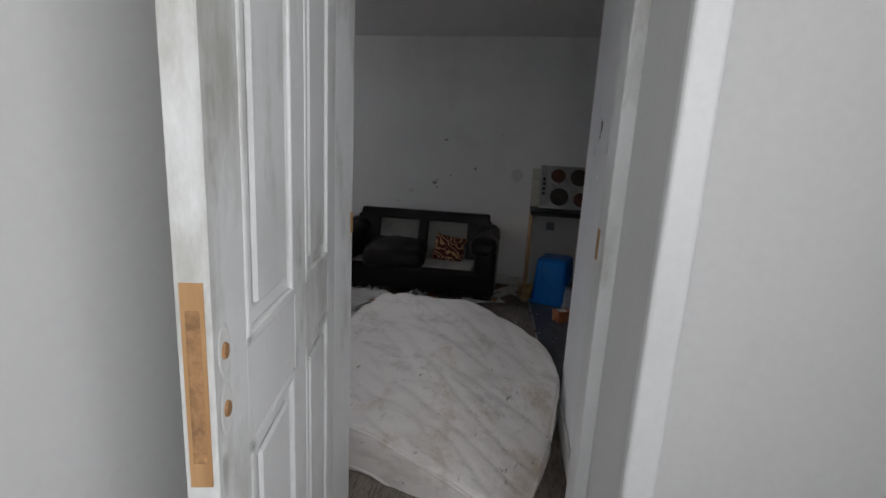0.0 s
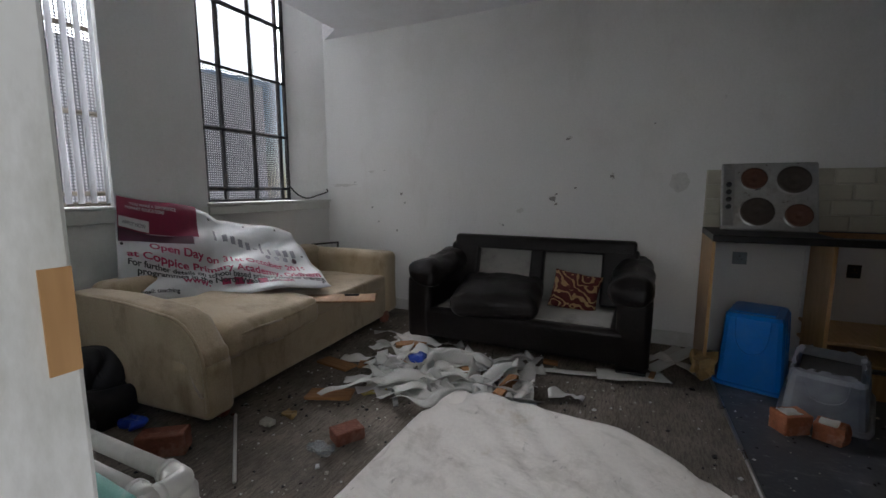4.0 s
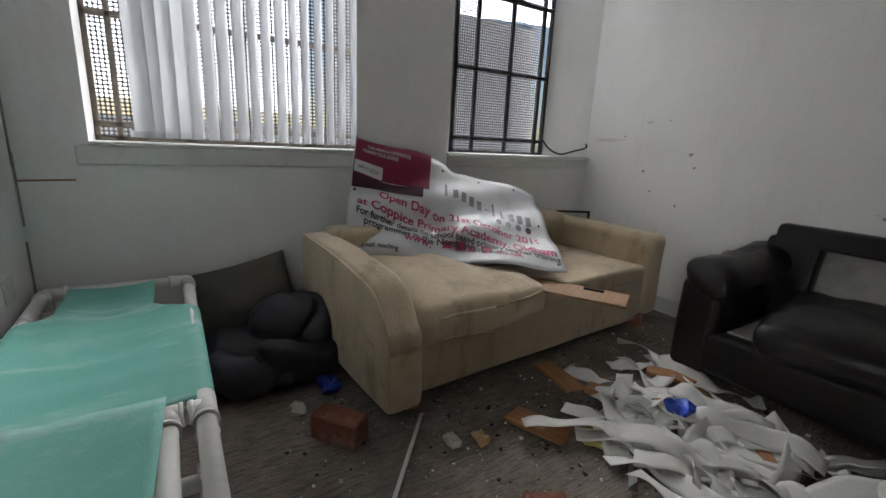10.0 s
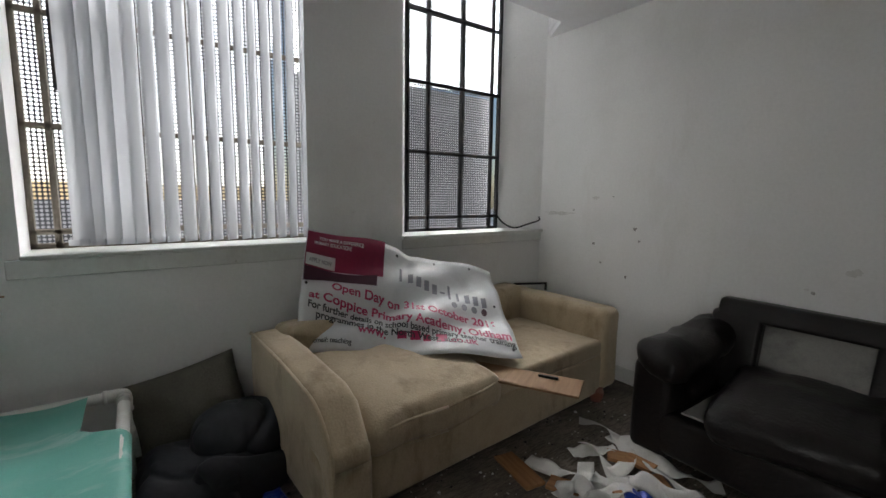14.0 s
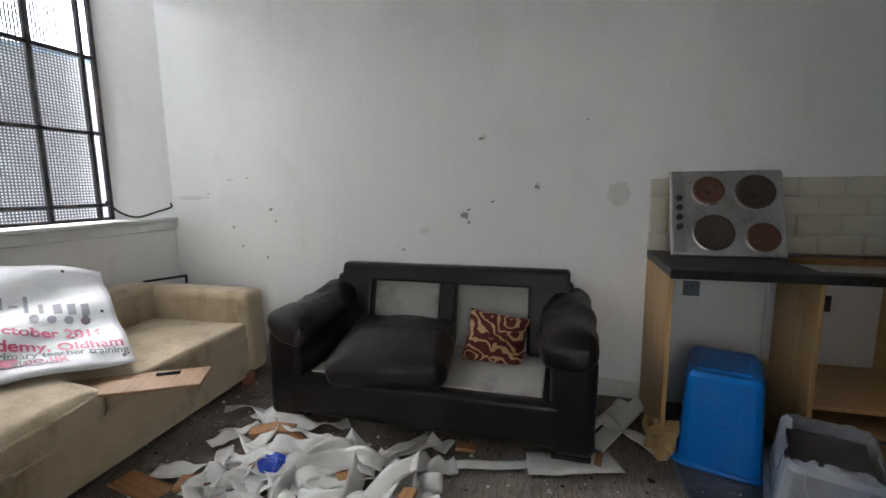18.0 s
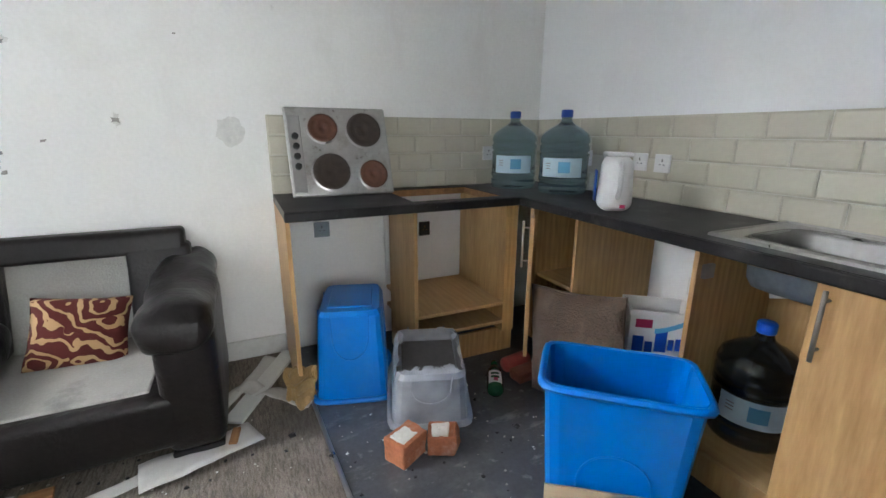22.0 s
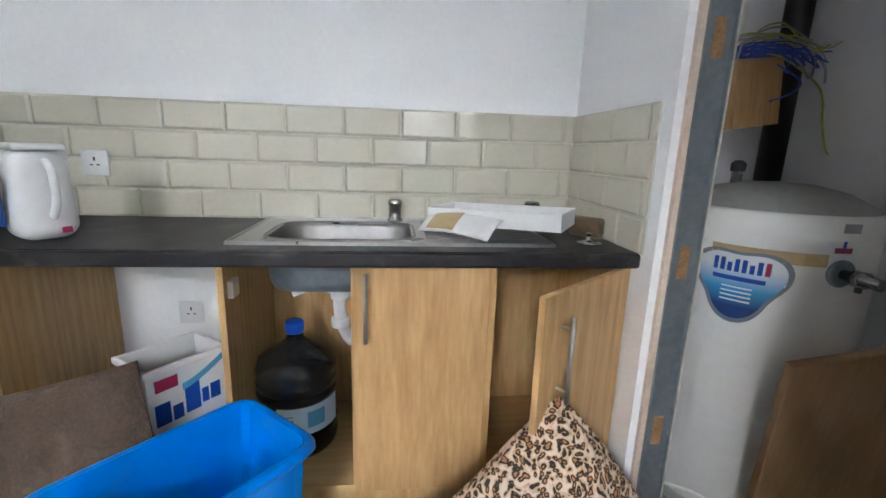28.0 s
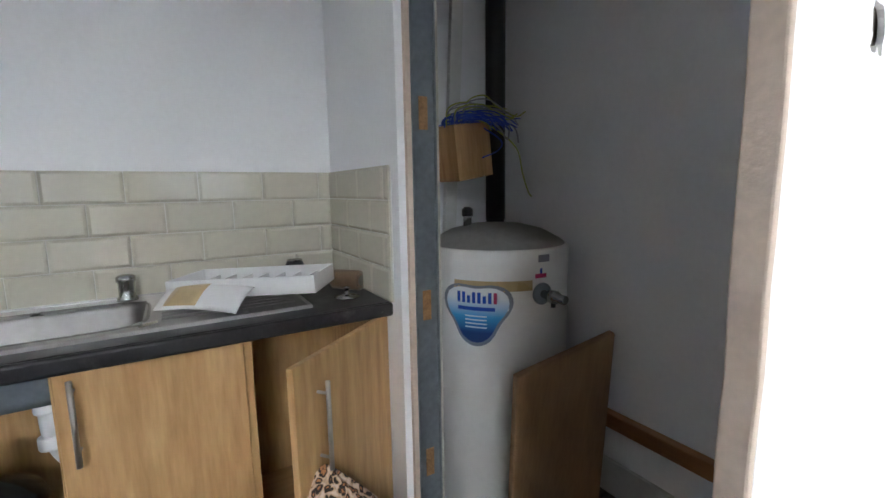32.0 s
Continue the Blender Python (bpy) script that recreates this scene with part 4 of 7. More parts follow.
TILES = {}
set_rng = random.Random(17)


def tiled(parent, start, along, normal, length, rows, flip=0):
    """Half-bond courses of bevelled tiles from a start point along a wall."""
    tw, th, g = 0.2, 0.0985, 0.003
    along, normal = Vector(along), Vector(normal)
    m = Matrix((along, Vector((0, 0, 1)), normal)).transposed().to_4x4()
    for r in range(rows):
        x = -(tw + g) / 2 if (r + flip) % 2 else 0.0
        while x < length - 0.012:
            a, b = max(x, 0.0), min(x + tw, length)
            if b - a > 0.012:
                key = round(b - a, 3)
                if key not in TILES:
                    TILES[key] = tile_mesh(b - a, th)
                ob = new("tile", TILES[key])
                ob.parent = parent
                p = Vector(start) + along * ((a + b) / 2) + Vector((0, 0, r * (th + g) + th / 2)) + normal * 0.006
                ob.matrix_basis = Matrix.Translation(p) @ m @ Matrix.Rotation(set_rng.gauss(0, 0.012), 4, "X") @ Matrix.Rotation(set_rng.gauss(0, 0.008), 4, "Y")
            x += tw + g


backsplash_n = structure("backsplash_north", box((3.4, -0.003, WT1), (XR, -0.0005, WT1 + 0.4)), GROUT, "cream metro tile splashback with pale grout", "splashback")
backsplash_e = structure("backsplash_east", box((XR - 0.003, -2.7, WT1), (XR - 0.0005, -0.003, WT1 + 0.4)), GROUT, "cream metro tile splashback with pale grout", "splashback")
backsplash_r = structure("backsplash_return", box((4.548, -2.7, WT1), (XR - 0.003, -2.697, WT1 + 0.4)), GROUT, "cream metro tile splashback with pale grout", "splashback")
tiled(backsplash_n, (3.4, -0.003, WT1), (1, 0, 0), (0, -1, 0), 1.69, 4)
tiled(backsplash_e, (XR - 0.003, -0.01, WT1), (0, -1, 0), (-1, 0, 0), 2.68, 4, 1)
tiled(backsplash_r, (XR - 0.01, -2.697, WT1), (-1, 0, 0), (0, 1, 0), 0.54, 4)

# ---- hob leaning on the tiles ----
hob = thing("hob", "dirty stainless steel four-plate hob leaning on the tiles", "hob", (3.745, -0.2, WT1), rx=70)
part("plate", rbox((0.265, 0.235, 0.012), 0.012, 3, 4, at=(0, 0.235, 0.0)), DIRTY_STEEL, hob, smooth=True)
part("control_strip", box((-0.255, 0.02, 0.012), (-0.19, 0.42, 0.018), 0.004, 2), STEEL, hob)
RUST = material("rusty_plate", (0.105, 0.04, 0.022), 0.75, 0.0, var=0.3, scale=14, bump=0.15)
DARKPLATE = material("burnt_plate", (0.05, 0.036, 0.028), 0.75, 0.0, var=0.35, scale=16, bump=0.2)
for x, yy, r, mt in ((-0.08, 0.355, 0.075, RUST), (0.135, 0.345, 0.092, DARKPLATE), (-0.06, 0.125, 0.095, DARKPLATE), (0.16, 0.105, 0.075, RUST)):
    p = part("hotplate", lathe([(r, 0.012), (r, 0.02), (r - 0.006, 0.023), (r * 0.75, 0.022), (r * 0.72, 0.021), (r * 0.5, 0.022), (r * 0.2, 0.021), (r * 0.12, 0.018), (0, 0.018)], 32, m=Matrix.Translation((x, yy, 0)), cap=False), mt, hob, "rusted solid hotplate" if mt is RUST else "burnt black hotplate", True)
    part("rim_ring", lathe([(r + 0.008, 0.012), (r + 0.008, 0.016), (r, 0.018), (r, 0.012)], 32, m=Matrix.Translation((x, yy, 0)), cap=False), STEEL, p)
for i in range(4):
    part("knob", lathe([(0.017, 0.018), (0.016, 0.034), (0.01, 0.037), (0, 0.037)], 16, m=Matrix.Translation((-0.222, 0.31 - i * 0.052, 0))), BLACK, hob, "black control knob", True)
part("slot", box((-0.24, 0.05, 0.0175), (-0.21, 0.1, 0.0185)), STEEL, hob)

# ---- black sofa ----
sofa = thing("sofa", "black leather two-seat sofa with one seat cushion and torn-out back cushions", "sofa", (2.24, -0.42, 0))


def wrinkle(amp, sc, seed):
    return lambda v: v + Vector((nz(v, sc, seed), nz(v, sc, seed + 3), nz(v, sc, seed + 7))) * amp


part("base", rbox((0.72, 0.34, 0.115), 0.04, 3, 8, wrinkle(0.006, 4, 1), (0, -0.02, 0.175)), LEATHER, sofa, smooth=True)
part("seat_deck", box((-0.62, -0.3, 0.27), (0.62, 0.28, 0.298), 0.008, 2), LINING, sofa, "bare grey seat lining")
part("seat_cushion", rbox((0.32, 0.33, 0.08), 0.076, 5, 14, lambda v: v + Vector((0, 0, 0.05 * (1 - (v.x / 0.34) ** 2) * (1 - (v.y / 0.35) ** 2) if v.z > 0 else 0)) + Vector((nz(v, 9, 2), nz(v, 9, 5), nz(v, 7, 8))) * 0.014 + Vector((0, 0, 0.004 * math.sin(v.x * 60 + 3 * nz(v, 8, 1)))), m=Matrix.Translation((-0.2, -0.09, 0.375)) @ Matrix.Rotation(radians(8), 4, "Z") @ Matrix.Rotation(radians(5), 4, "X")), LEATHER, sofa, "loose black leather seat cushion", True)
for s in (-1, 1):
    part("arm", rbox((0.105, 0.36, 0.25), 0.05, 3, 6, wrinkle(0.006, 4, 10 + s), (s * 0.755, -0.0, 0.28)), LEATHER, sofa, smooth=True)
    part("arm_pad", rbox((0.135, 0.385, 0.078), 0.074, 4, 14, lambda v: v + Vector((nz(v, 7, 4), nz(v, 7, 6), nz(v, 7, 9))) * 0.024 + Vector((0, 0, 0.13 * max(0, v.y) - 0.1 * max(0, -v.y - 0.2) - 0.25 * max(0.0, -s * v.x - 0.02) + 0.006 * math.sin(v.y * 42 + 5 * nz(v, 6, 2)))), (s * 0.73, -0.0, 0.555)), LEATHER, sofa, "slumped padded arm top", True)
    part("foot", box((s * 0.755 - 0.09, -0.34, 0.0), (s * 0.755 + 0.09, 0.3, 0.035), 0.004), BLACK, sofa)


def back_bar(x0, x1, z0, z1, name="back_frame", mt=LEATHER, y0=0.24, dy=0.09):
    tilt = 0.28
    return part(name, rbox(((x1 - x0) / 2, dy / 2, (z1 - z0) / 2), 0.025, 3, 5, lambda v: Vector((v.x + nz(v, 6, x0) * 0.004, v.y + tilt * (v.z + (z0 + z1) / 2 - 0.4), v.z)), ((x0 + x1) / 2, y0, (z0 + z1) / 2)), mt, sofa, smooth=True)


back_bar(-0.73, 0.74, 0.68, 0.79)
back_bar(-0.05, 0.06, 0.3, 0.7)
for s in (-1, 1):
    back_bar(min(s * 0.5, s * 0.76), max(s * 0.5, s * 0.76), 0.3, 0.72)
part("back_lining", solid_sheet(lambda u, v: Vector((-0.6 + 1.2 * u, 0.28 + 0.28 * (0.3 + 0.4 * v - 0.4) + 0.01 * nz((u * 4, v * 4, 1)), 0.29 + 0.42 * v)), 16, 8, 0.01), LINING, sofa, "bare grey lining where the back cushions were", True)

# ---- tan sofa ----
tan = thing("sofa", "stained tan suede sofa with a slumped seat cushion", "sofa", (0.56, -1.33, 0), rz=4)
part("base", rbox((0.42, 0.9, 0.14), 0.03, 3, 8, wrinkle(0.006, 3, 31), (0.04, 0.0, 0.19)), TAN, tan, smooth=True)
part("backrest", rbox((0.11, 0.95, 0.28), 0.06, 3, 8, wrinkle(0.01, 3, 32), (-0.36, 0.0, 0.38)), TAN, tan, smooth=True)


def armfn(s):
    def push(v):
        k = max(0.0, (v.x + 0.1) / 0.55)
        q = max(0.0, (k - 0.72) / 0.3)
        return Vector((v.x, v.y, v.z - (0.055 * k + 0.15 * min(1.0, q) ** 2.2 if v.z > 0 else 0))) + Vector((nz(v, 3, 33 + s), nz(v, 3, 35 + s), 0)) * 0.008
    return push


part("arm", rbox((0.5, 0.085, 0.28), 0.035, 3, 10, armfn(1), (0.06, -0.98, 0.345)), TAN, tan, smooth=True)
part("arm_piping", tube(smooth_path([(-0.42, -1.062, 0.622), (0.0, -1.066, 0.61), (0.25, -1.066, 0.585), (0.4, -1.066, 0.56), (0.49, -1.066, 0.5), (0.54, -1.066, 0.42), (0.556, -1.063, 0.34), (0.558, -1.06, 0.12)], 5), 0.008, 8), TAN, tan, smooth=True)
part("arm", rbox((0.46, 0.1, 0.28), 0.06, 3, 10, wrinkle(0.01, 3, 41), (0.02, 0.98, 0.345)), TAN, tan, smooth=True)
part("seat_deck", rbox((0.37, 0.89, 0.055), 0.03, 3, 8, wrinkle(0.008, 4, 51), (0.09, 0.0, 0.366)), TAN, tan, "bare stained seat platform", True)
part("seat_cushion", rbox((0.38, 0.4, 0.085), 0.07, 4, 8, lambda v: v + Vector((0, 0, 0.03 * math.exp(-((v.x - 0.1) ** 2 + (v.y + 0.1) ** 2) * 5) if v.z > 0 else 0)) + Vector((nz(v, 4, 45), nz(v, 4, 47), nz(v, 4, 49))) * 0.02, m=Matrix.Translation((0.15, -0.5, 0.4)) @ Matrix.Rotation(radians(5), 4, "Y")), TAN, tan, "slumped loose seat cushion", True)
for dz in (-0.05, 0.062):
    ring = [(0.375 * (1 if math.cos(a) >= 0 else -1) * abs(math.cos(a)) ** 0.25, 0.395 * (1 if math.sin(a) >= 0 else -1) * abs(math.sin(a)) ** 0.25) for a in [2 * math.pi * i / 60 for i in range(61)]]
    m_ = Matrix.Translation((0.15, -0.5, 0.4)) @ Matrix.Rotation(radians(5), 4, "Y")
    part("cushion_piping", tube([m_ @ (Vector((x_, y_, dz)) + Vector((nz((x_, y_, dz), 4, 45), nz((x_, y_, dz), 4, 47), nz((x_, y_, dz), 4, 49))) * 0.02) for x_, y_ in ring], 0.007, 8), TAN, tan, smooth=True)
part("foot", lathe([(0.035, 0), (0.045, 0.03), (0.05, 0.06), (0.04, 0.09)], 14, m=Matrix.Translation((0.44, -0.88, 0))), BRICK_RED, tan, "turned reddish wooden foot", True)
part("foot", lathe([(0.035, 0), (0.045, 0.03), (0.05, 0.06), (0.04, 0.09)], 14, m=Matrix.Translation((0.44, 0.88, 0))), BRICK_RED, tan, "turned reddish wooden foot", True)

# ---- mattress in the doorway ----


def mattress_z(x, y):
    """Height of the top of the sagging mattress over its own plan."""
    k = max(0.0, min(1.0, (y + 0.52) / 1.0))
    z = 0.215 + 0.285 * k ** 1.6
    z -= 0.21 * max(0.0, x / 0.66) ** 1.3 + 0.02 * max(0.0, -x / 0.66) ** 2
    crease = abs(nz((x * 0.5 + y * 1.2, (y * 0.5 - x) * 0.25, 0), 7.5, 63))
    return z + 0.02 * nz((x, y, 0), 2.2, 61) + 0.006 * nz((x * 0.4 + y, y - x, 0), 11, 62) - 0.012 * max(0.0, 1 - crease * 5)


mat_thing = thing("mattress", "dirty white double mattress lying bent behind the door", "mattress", (2.87, -2.85, 0), rz=-15)


def mattress_push(v):
    r2 = (abs(v.x) / 0.66) ** 4 + (abs(v.y) / 0.52) ** 4
    k = 1 - (0.19 if v.y > 0 else 0.08) * max(0.0, r2 - 0.75) ** 1.1
    return Vector((v.x * k, v.y * k, v.z + mattress_z(v.x, v.y) - 0.115))


part("body", rbox((0.66, 0.53, 0.115), 0.05, 4, 64, mattress_push), MATTRESS, mat_thing, smooth=True)
for dz in (0.098, -0.08):
    ring = [(0.66 * 0.985 * s_ * abs(math.cos(a)) ** 0.22, 0.53 * 0.985 * c_ * abs(math.sin(a)) ** 0.22) for a in [2 * math.pi * i / 80 for i in range(81)] for s_, c_ in [(1 if math.cos(a) >= 0 else -1, 1 if math.sin(a) >= 0 else -1)]]
    part("piping", tube([mattress_push(Vector((x_, y_, dz))) for x_, y_ in ring], 0.009, 8), MATTRESS, mat_thing, smooth=True)

# ---- camp cot of white pipe ----
cot = thing("cot", "child's cot bed of white plastic pipe with green mesh fabric", "cot", (1.1, -3.24, 0))


def pipe(a, b, name="pipe", r=0.024):
    return part(name, tube([a, b], r, 14), PVC, cot, smooth=True)


CX0, CX1, CY0, CY1, CZ = -0.91, 0.87, -0.26, 0.27, 0.42
END = 0.28


def sleeve(a, b):
    """A pipe fitting's socket over the end of a pipe, with its raised collar."""
    a, b = Vector(a), Vector(b)
    d_ = (b - a).normalized()
    bm_ = tube([a, b], 0.0295, 14)
    tube([b - d_ * 0.012, b], 0.032, 14, bm_)
    return part("fitting", bm_, PVC, cot, smooth=True)


def elbow(p, to_a, to_b):
    """A right-angle fitting at a corner."""
    p, ta, tb = Vector(p), Vector(to_a), Vector(to_b)
    part("elbow", tube(smooth_path([p + ta * 0.07, p + ta * 0.025, p + (ta + tb) * 0.006, p + tb * 0.025, p + tb * 0.07], 5), 0.0295, 14), PVC, cot, smooth=True)
    for d_ in (ta, tb):
        part("collar", tube([p + d_ * 0.062, p + d_ * 0.078], 0.0325, 14), PVC, cot, smooth=True)


for yy, s in ((CY0, 1), (CY1, -1)):
    pipe((CX0, yy, CZ), (CX1, yy, CZ), "side_rail")
    pipe((END, yy, 0.2), (CX1, yy, 0.2), "lower_rail")
    elbow((CX0, yy, CZ), (1, 0, 0), (0, s, 0))
    elbow((CX1, yy, CZ), (-1, 0, 0), (0, s, 0))
    for xx in (CX0, END, CX1):
        pipe((xx, yy, 0.0), (xx, yy, CZ - 0.01), "leg")
        sleeve((xx, yy, CZ - 0.02), (xx, yy, CZ - 0.08))
        sleeve((xx, yy, 0.15), (xx, yy, 0.25))
    sleeve((END - 0.06, yy, CZ), (END + 0.06, yy, CZ))
    sleeve((END, yy, CZ), (END, yy + s * 0.06, CZ))
for xx, z in ((CX0, CZ), (END, CZ), (CX1, CZ), (CX1, 0.2), (END, 0.2)):
    pipe((xx, CY0, z), (xx, CY1, z), "cross_rail")
for yy in (-0.13, 0.185):
    pipe((END, yy, CZ), (CX1, yy, CZ), "inner_rail")
    sleeve((END, yy - 0.06, CZ), (END, yy + 0.06, CZ))
    sleeve((END, yy, CZ), (END + 0.07, yy, CZ))
    sleeve((CX1, yy, CZ), (CX1 - 0.07, yy, CZ))


def bed_cloth(u, v):
    """One piece of mesh fabric: full width over the rails, cut back to a narrow flap at the head."""
    x = CX0 - 0.03 + u * (END - CX0 + 0.01)
    k = max(0.0, min(1.0, (x - (CX0 + 0.36)) / 0.06))
    k = k * k * (3 - 2 * k)
    y0, y1 = (-0.17 + (CY0 + 0.17) * k), (0.14 + (CY1 - 0.14) * k)
    t_ = max(0.0, min(1.0, v * 1.2 - 0.1))
    yy = y0 + t_ * (y1 - y0)
    sag = 0.035 * math.sin(math.pi * t_) * math.sin(math.pi * min(1.0, 0.06 + 0.88 * u))
    z = CZ + 0.027 - sag + 0.006 * nz((x * 3, yy * 3, 0), 2, 71) + 0.003 * math.sin(x * 38 + 5 * yy) * math.sin(math.pi * t_)
    over = max(-(v * 1.2 - 0.1), v * 1.2 - 1.1, 0.0)
    if over > 0 and k > 0.02:
        a_ = over / 0.1 * 2.4
        yy += (-1 if v < 0.5 else 1) * 0.029 * math.sin(a_) * k
        z = CZ - 0.002 + 0.029 * math.cos(a_)
    if u < 0.03:
        z -= 0.03 * (1 - u / 0.03)
    return Vector((x, yy, z))


part("bed_fabric", solid_sheet(bed_cloth, 44, 30, 0.003), GREEN, cot, "green mesh bed fabric", True)
part("foot_fabric", solid_sheet(lambda u, v: Vector((END - 0.05 + u * (CX1 - END + 0.05), -0.135 + v * 0.32 - 0.05 * u * (v - 0.3), CZ + 0.034 - 0.03 * math.sin(math.pi * v) * (0.3 + u) + 0.008 * math.sin(u * 9 + v * 2) * math.sin(math.pi * v) + 0.004 * nz((u * 3, v * 3, 0), 2, 73))), 22, 12, 0.004), GREEN, cot, "green mesh foot panel", True)

# ---- blue crates ----


def crate(name, label, at, rz, w, d_, h, wall, mt, flip=False, rx=0.0, broken=False):
    c = thing(name, label, "storage box", at, rz, rx=rx)
    bw, bd = w * 0.42, d_ * 0.42

    def shell(u, v):
        a = 2 * math.pi * u
        cs, sn = math.cos(a), math.sin(a)
        rr = 1 / (abs(cs) ** 9 + abs(sn) ** 9) ** (1 / 9)
        prof = [(0.0, 0.0, wall), (0.93, 0.0, wall), (1.0, 0.02, wall), (1, h, 0), (1, h, -wall), (1, 0.03, -wall), (0.9, 0.012, -wall), (0.0, 0.012, -wall)]
        i = min(len(prof) - 1, round(v * 7))
        k, z, off = prof[i]
        t = z / h
        return Vector(((bw + (w / 2 - bw) * t + (off if 0 < i < 6 else 0)) * rr * cs * k, (bd + (d_ / 2 - bd) * t + (off if 0 < i < 6 else 0)) * rr * sn * k, z))
    bm_ = grid_mesh(shell, 56, 7, close_u=True)
    bmesh.ops.remove_doubles(bm_, verts=bm_.verts, dist=0.0002)
    if broken:  # the base is smashed through, its edge left jagged
        flat = [e_ for e_ in bm_.edges if all(v.co.z < 0.03 for v in e_.verts)]
        bmesh.ops.subdivide_edges(bm_, edges=flat, cuts=5, use_grid_fill=True)
        gone = [f_ for f_ in bm_.faces if f_.calc_center_median().z < 0.03 and abs(f_.calc_center_median().x) / (w * 0.4) + 0.25 * nz(f_.calc_center_median(), 22, 4) < 1 and abs(f_.calc_center_median().y + 0.03) / (d_ * 0.38) + 0.3 * nz(f_.calc_center_median(), 20, 8) < 1]
        bmesh.ops.delete(bm_, geom=gone, context="FACES")
    if flip:
        bm_.transform(Matrix.Translation((0, 0, h)) @ Matrix.Rotation(math.pi, 4, "X"))
    part("shell", bm_, mt, c, smooth=False)

    def lip(u, v):
        a = 2 * math.pi * u
        cs, sn = math.cos(a), math.sin(a)
        rr = 1 / (abs(cs) ** 9 + abs(sn) ** 9) ** (1 / 9)
        b_ = 2 * math.pi * v
        return Vector(((w / 2 + 0.008 + 0.012 * math.cos(b_)) * rr * cs, (d_ / 2 + 0.008 + 0.012 * math.cos(b_)) * rr * sn, h - 0.012 + 0.014 * math.sin(b_)))
    bm_ = grid_mesh(lip, 56, 8, close_u=True)
    if flip:
        bm_.transform(Matrix.Translation((0, 0, h)) @ Matrix.Rotation(math.pi, 4, "X"))
    part("rim", bm_, mt, c, smooth=True)
    turn = Matrix.Translation((0, 0, h)) @ Matrix.Rotation(math.pi, 4, "X") if flip else Matrix()
    for ax, half, top, other in (("y", bd, d_ / 2, w), ("y", -bd, -d_ / 2, w), ("x", bw, w / 2, d_), ("x", -bw, -w / 2, d_)):
        line = []
        for i in range(21):
            a = math.pi * i / 20
            p_, z = -0.24 * other * math.cos(a) * (1 if 0 < i < 20 else 1.06), h * (0.03 if i in (0, 20) else 0.22 + 0.3 * math.sin(a) ** 0.8)
            q_ = half + (top - half) * z / h + (0.0045 if half > 0 else -0.0045)
            line.append(turn @ Vector((p_, q_, z) if ax == "y" else (q_, p_, z)))
        part("moulded_arch", tube(line, 0.003, 6), mt, c, smooth=True)
    if flip and not broken:
        part("base_step", box((-bw * 0.72, -bd * 0.72, h - 0.002), (bw * 0.72, bd * 0.72, h + 0.007), 0.006, 2), mt, c)
    return c


crate("blue_box", "empty bright blue plastic storage box standing open", (4.325, -1.555, 0.005), -42, 0.48, 0.3, 0.47, 0.004, BLUE)
crate("blue_box", "bright blue plastic storage box turned upside down", (3.69, -0.45, 0.005), -17, 0.34, 0.46, 0.44, 0.004, BLUE, True)

# ---- hot water tank ----
tank = thing("hot_water_cylinder", "white insulated hot water cylinder with blue badge and grey top", "water tank", (4.73, -3.23, 0.0))
part("jacket", lathe([(0.265, 0.06), (0.275, 0.065), (0.275, 0.97), (0.277, 0.975), (0.277, 1.03), (0.267, 1.038)], 48), CYL, tank, smooth=True)
part("top", lathe([(0.266, 1.034), (0.25, 1.05), (0.18, 1.088), (0.1, 1.108), (0, 1.114)], 40, cap=False), CYL_TOP, tank, smooth=True)
part("foot_ring", lathe([(0.25, 0.0), (0.262, 0.01), (0.262, 0.06)], 40), CYL_TOP, tank, smooth=True)

# ---- lettering ----


def text_mesh(words):
    """The built-in font's letters as a flat bmesh, scaled to 1 wide and 1 cap high, from the baseline."""
    cu = bpy.data.curves.new("letters", "FONT")
    cu.body, cu.size, cu.offset = words, 1.0, 0.024
    ob = bpy.data.objects.new("letters", cu)
    me = bpy.data.meshes.new_from_object(ob)
    bpy.data.objects.remove(ob)
    bm_ = bmesh.new()
    bm_.from_mesh(me)
    bpy.data.meshes.remove(me)
    bmesh.ops.triangulate(bm_, faces=bm_.faces)
    w = max(v.co.x for v in bm_.verts)
    for v in bm_.verts:
        v.co = Vector((v.co.x / w, v.co.y / 0.73, 0))
    return bm_


PRINT_RED = material("red_print", (0.42, 0.02, 0.1), 0.5, var=0.08, bump=0.0)
PRINT_DARK = material("dark_print", (0.03, 0.03, 0.035), 0.5, var=0.1, bump=0.0)
PRINT_GREY = material("grey_print", (0.22, 0.22, 0.25), 0.5, var=0.1, bump=0.0)
BANNER_RED = material("crimson_print", (0.22, 0.012, 0.05), 0.4, var=0.15, scale=5, bump=0.03)
BANNER_DARK = material("maroon_print", (0.06, 0.012, 0.03), 0.4, var=0.15, scale=5, bump=0.03)
BANNER = material("white_vinyl_banner", (0.68, 0.69, 0.7), 0.35, var=0.05, scale=3, bump=0.05, stain=(0.42, 0.41, 0.39), stain_amount=0.35, stain_scale=4)
TL, TR, BR, BL = Vector((0.1, -2.0, 1.1)), Vector((0.2, -0.75, 0.8)), Vector((1.02, -1.22, 0.515)), Vector((0.36, -2.17, 0.515))


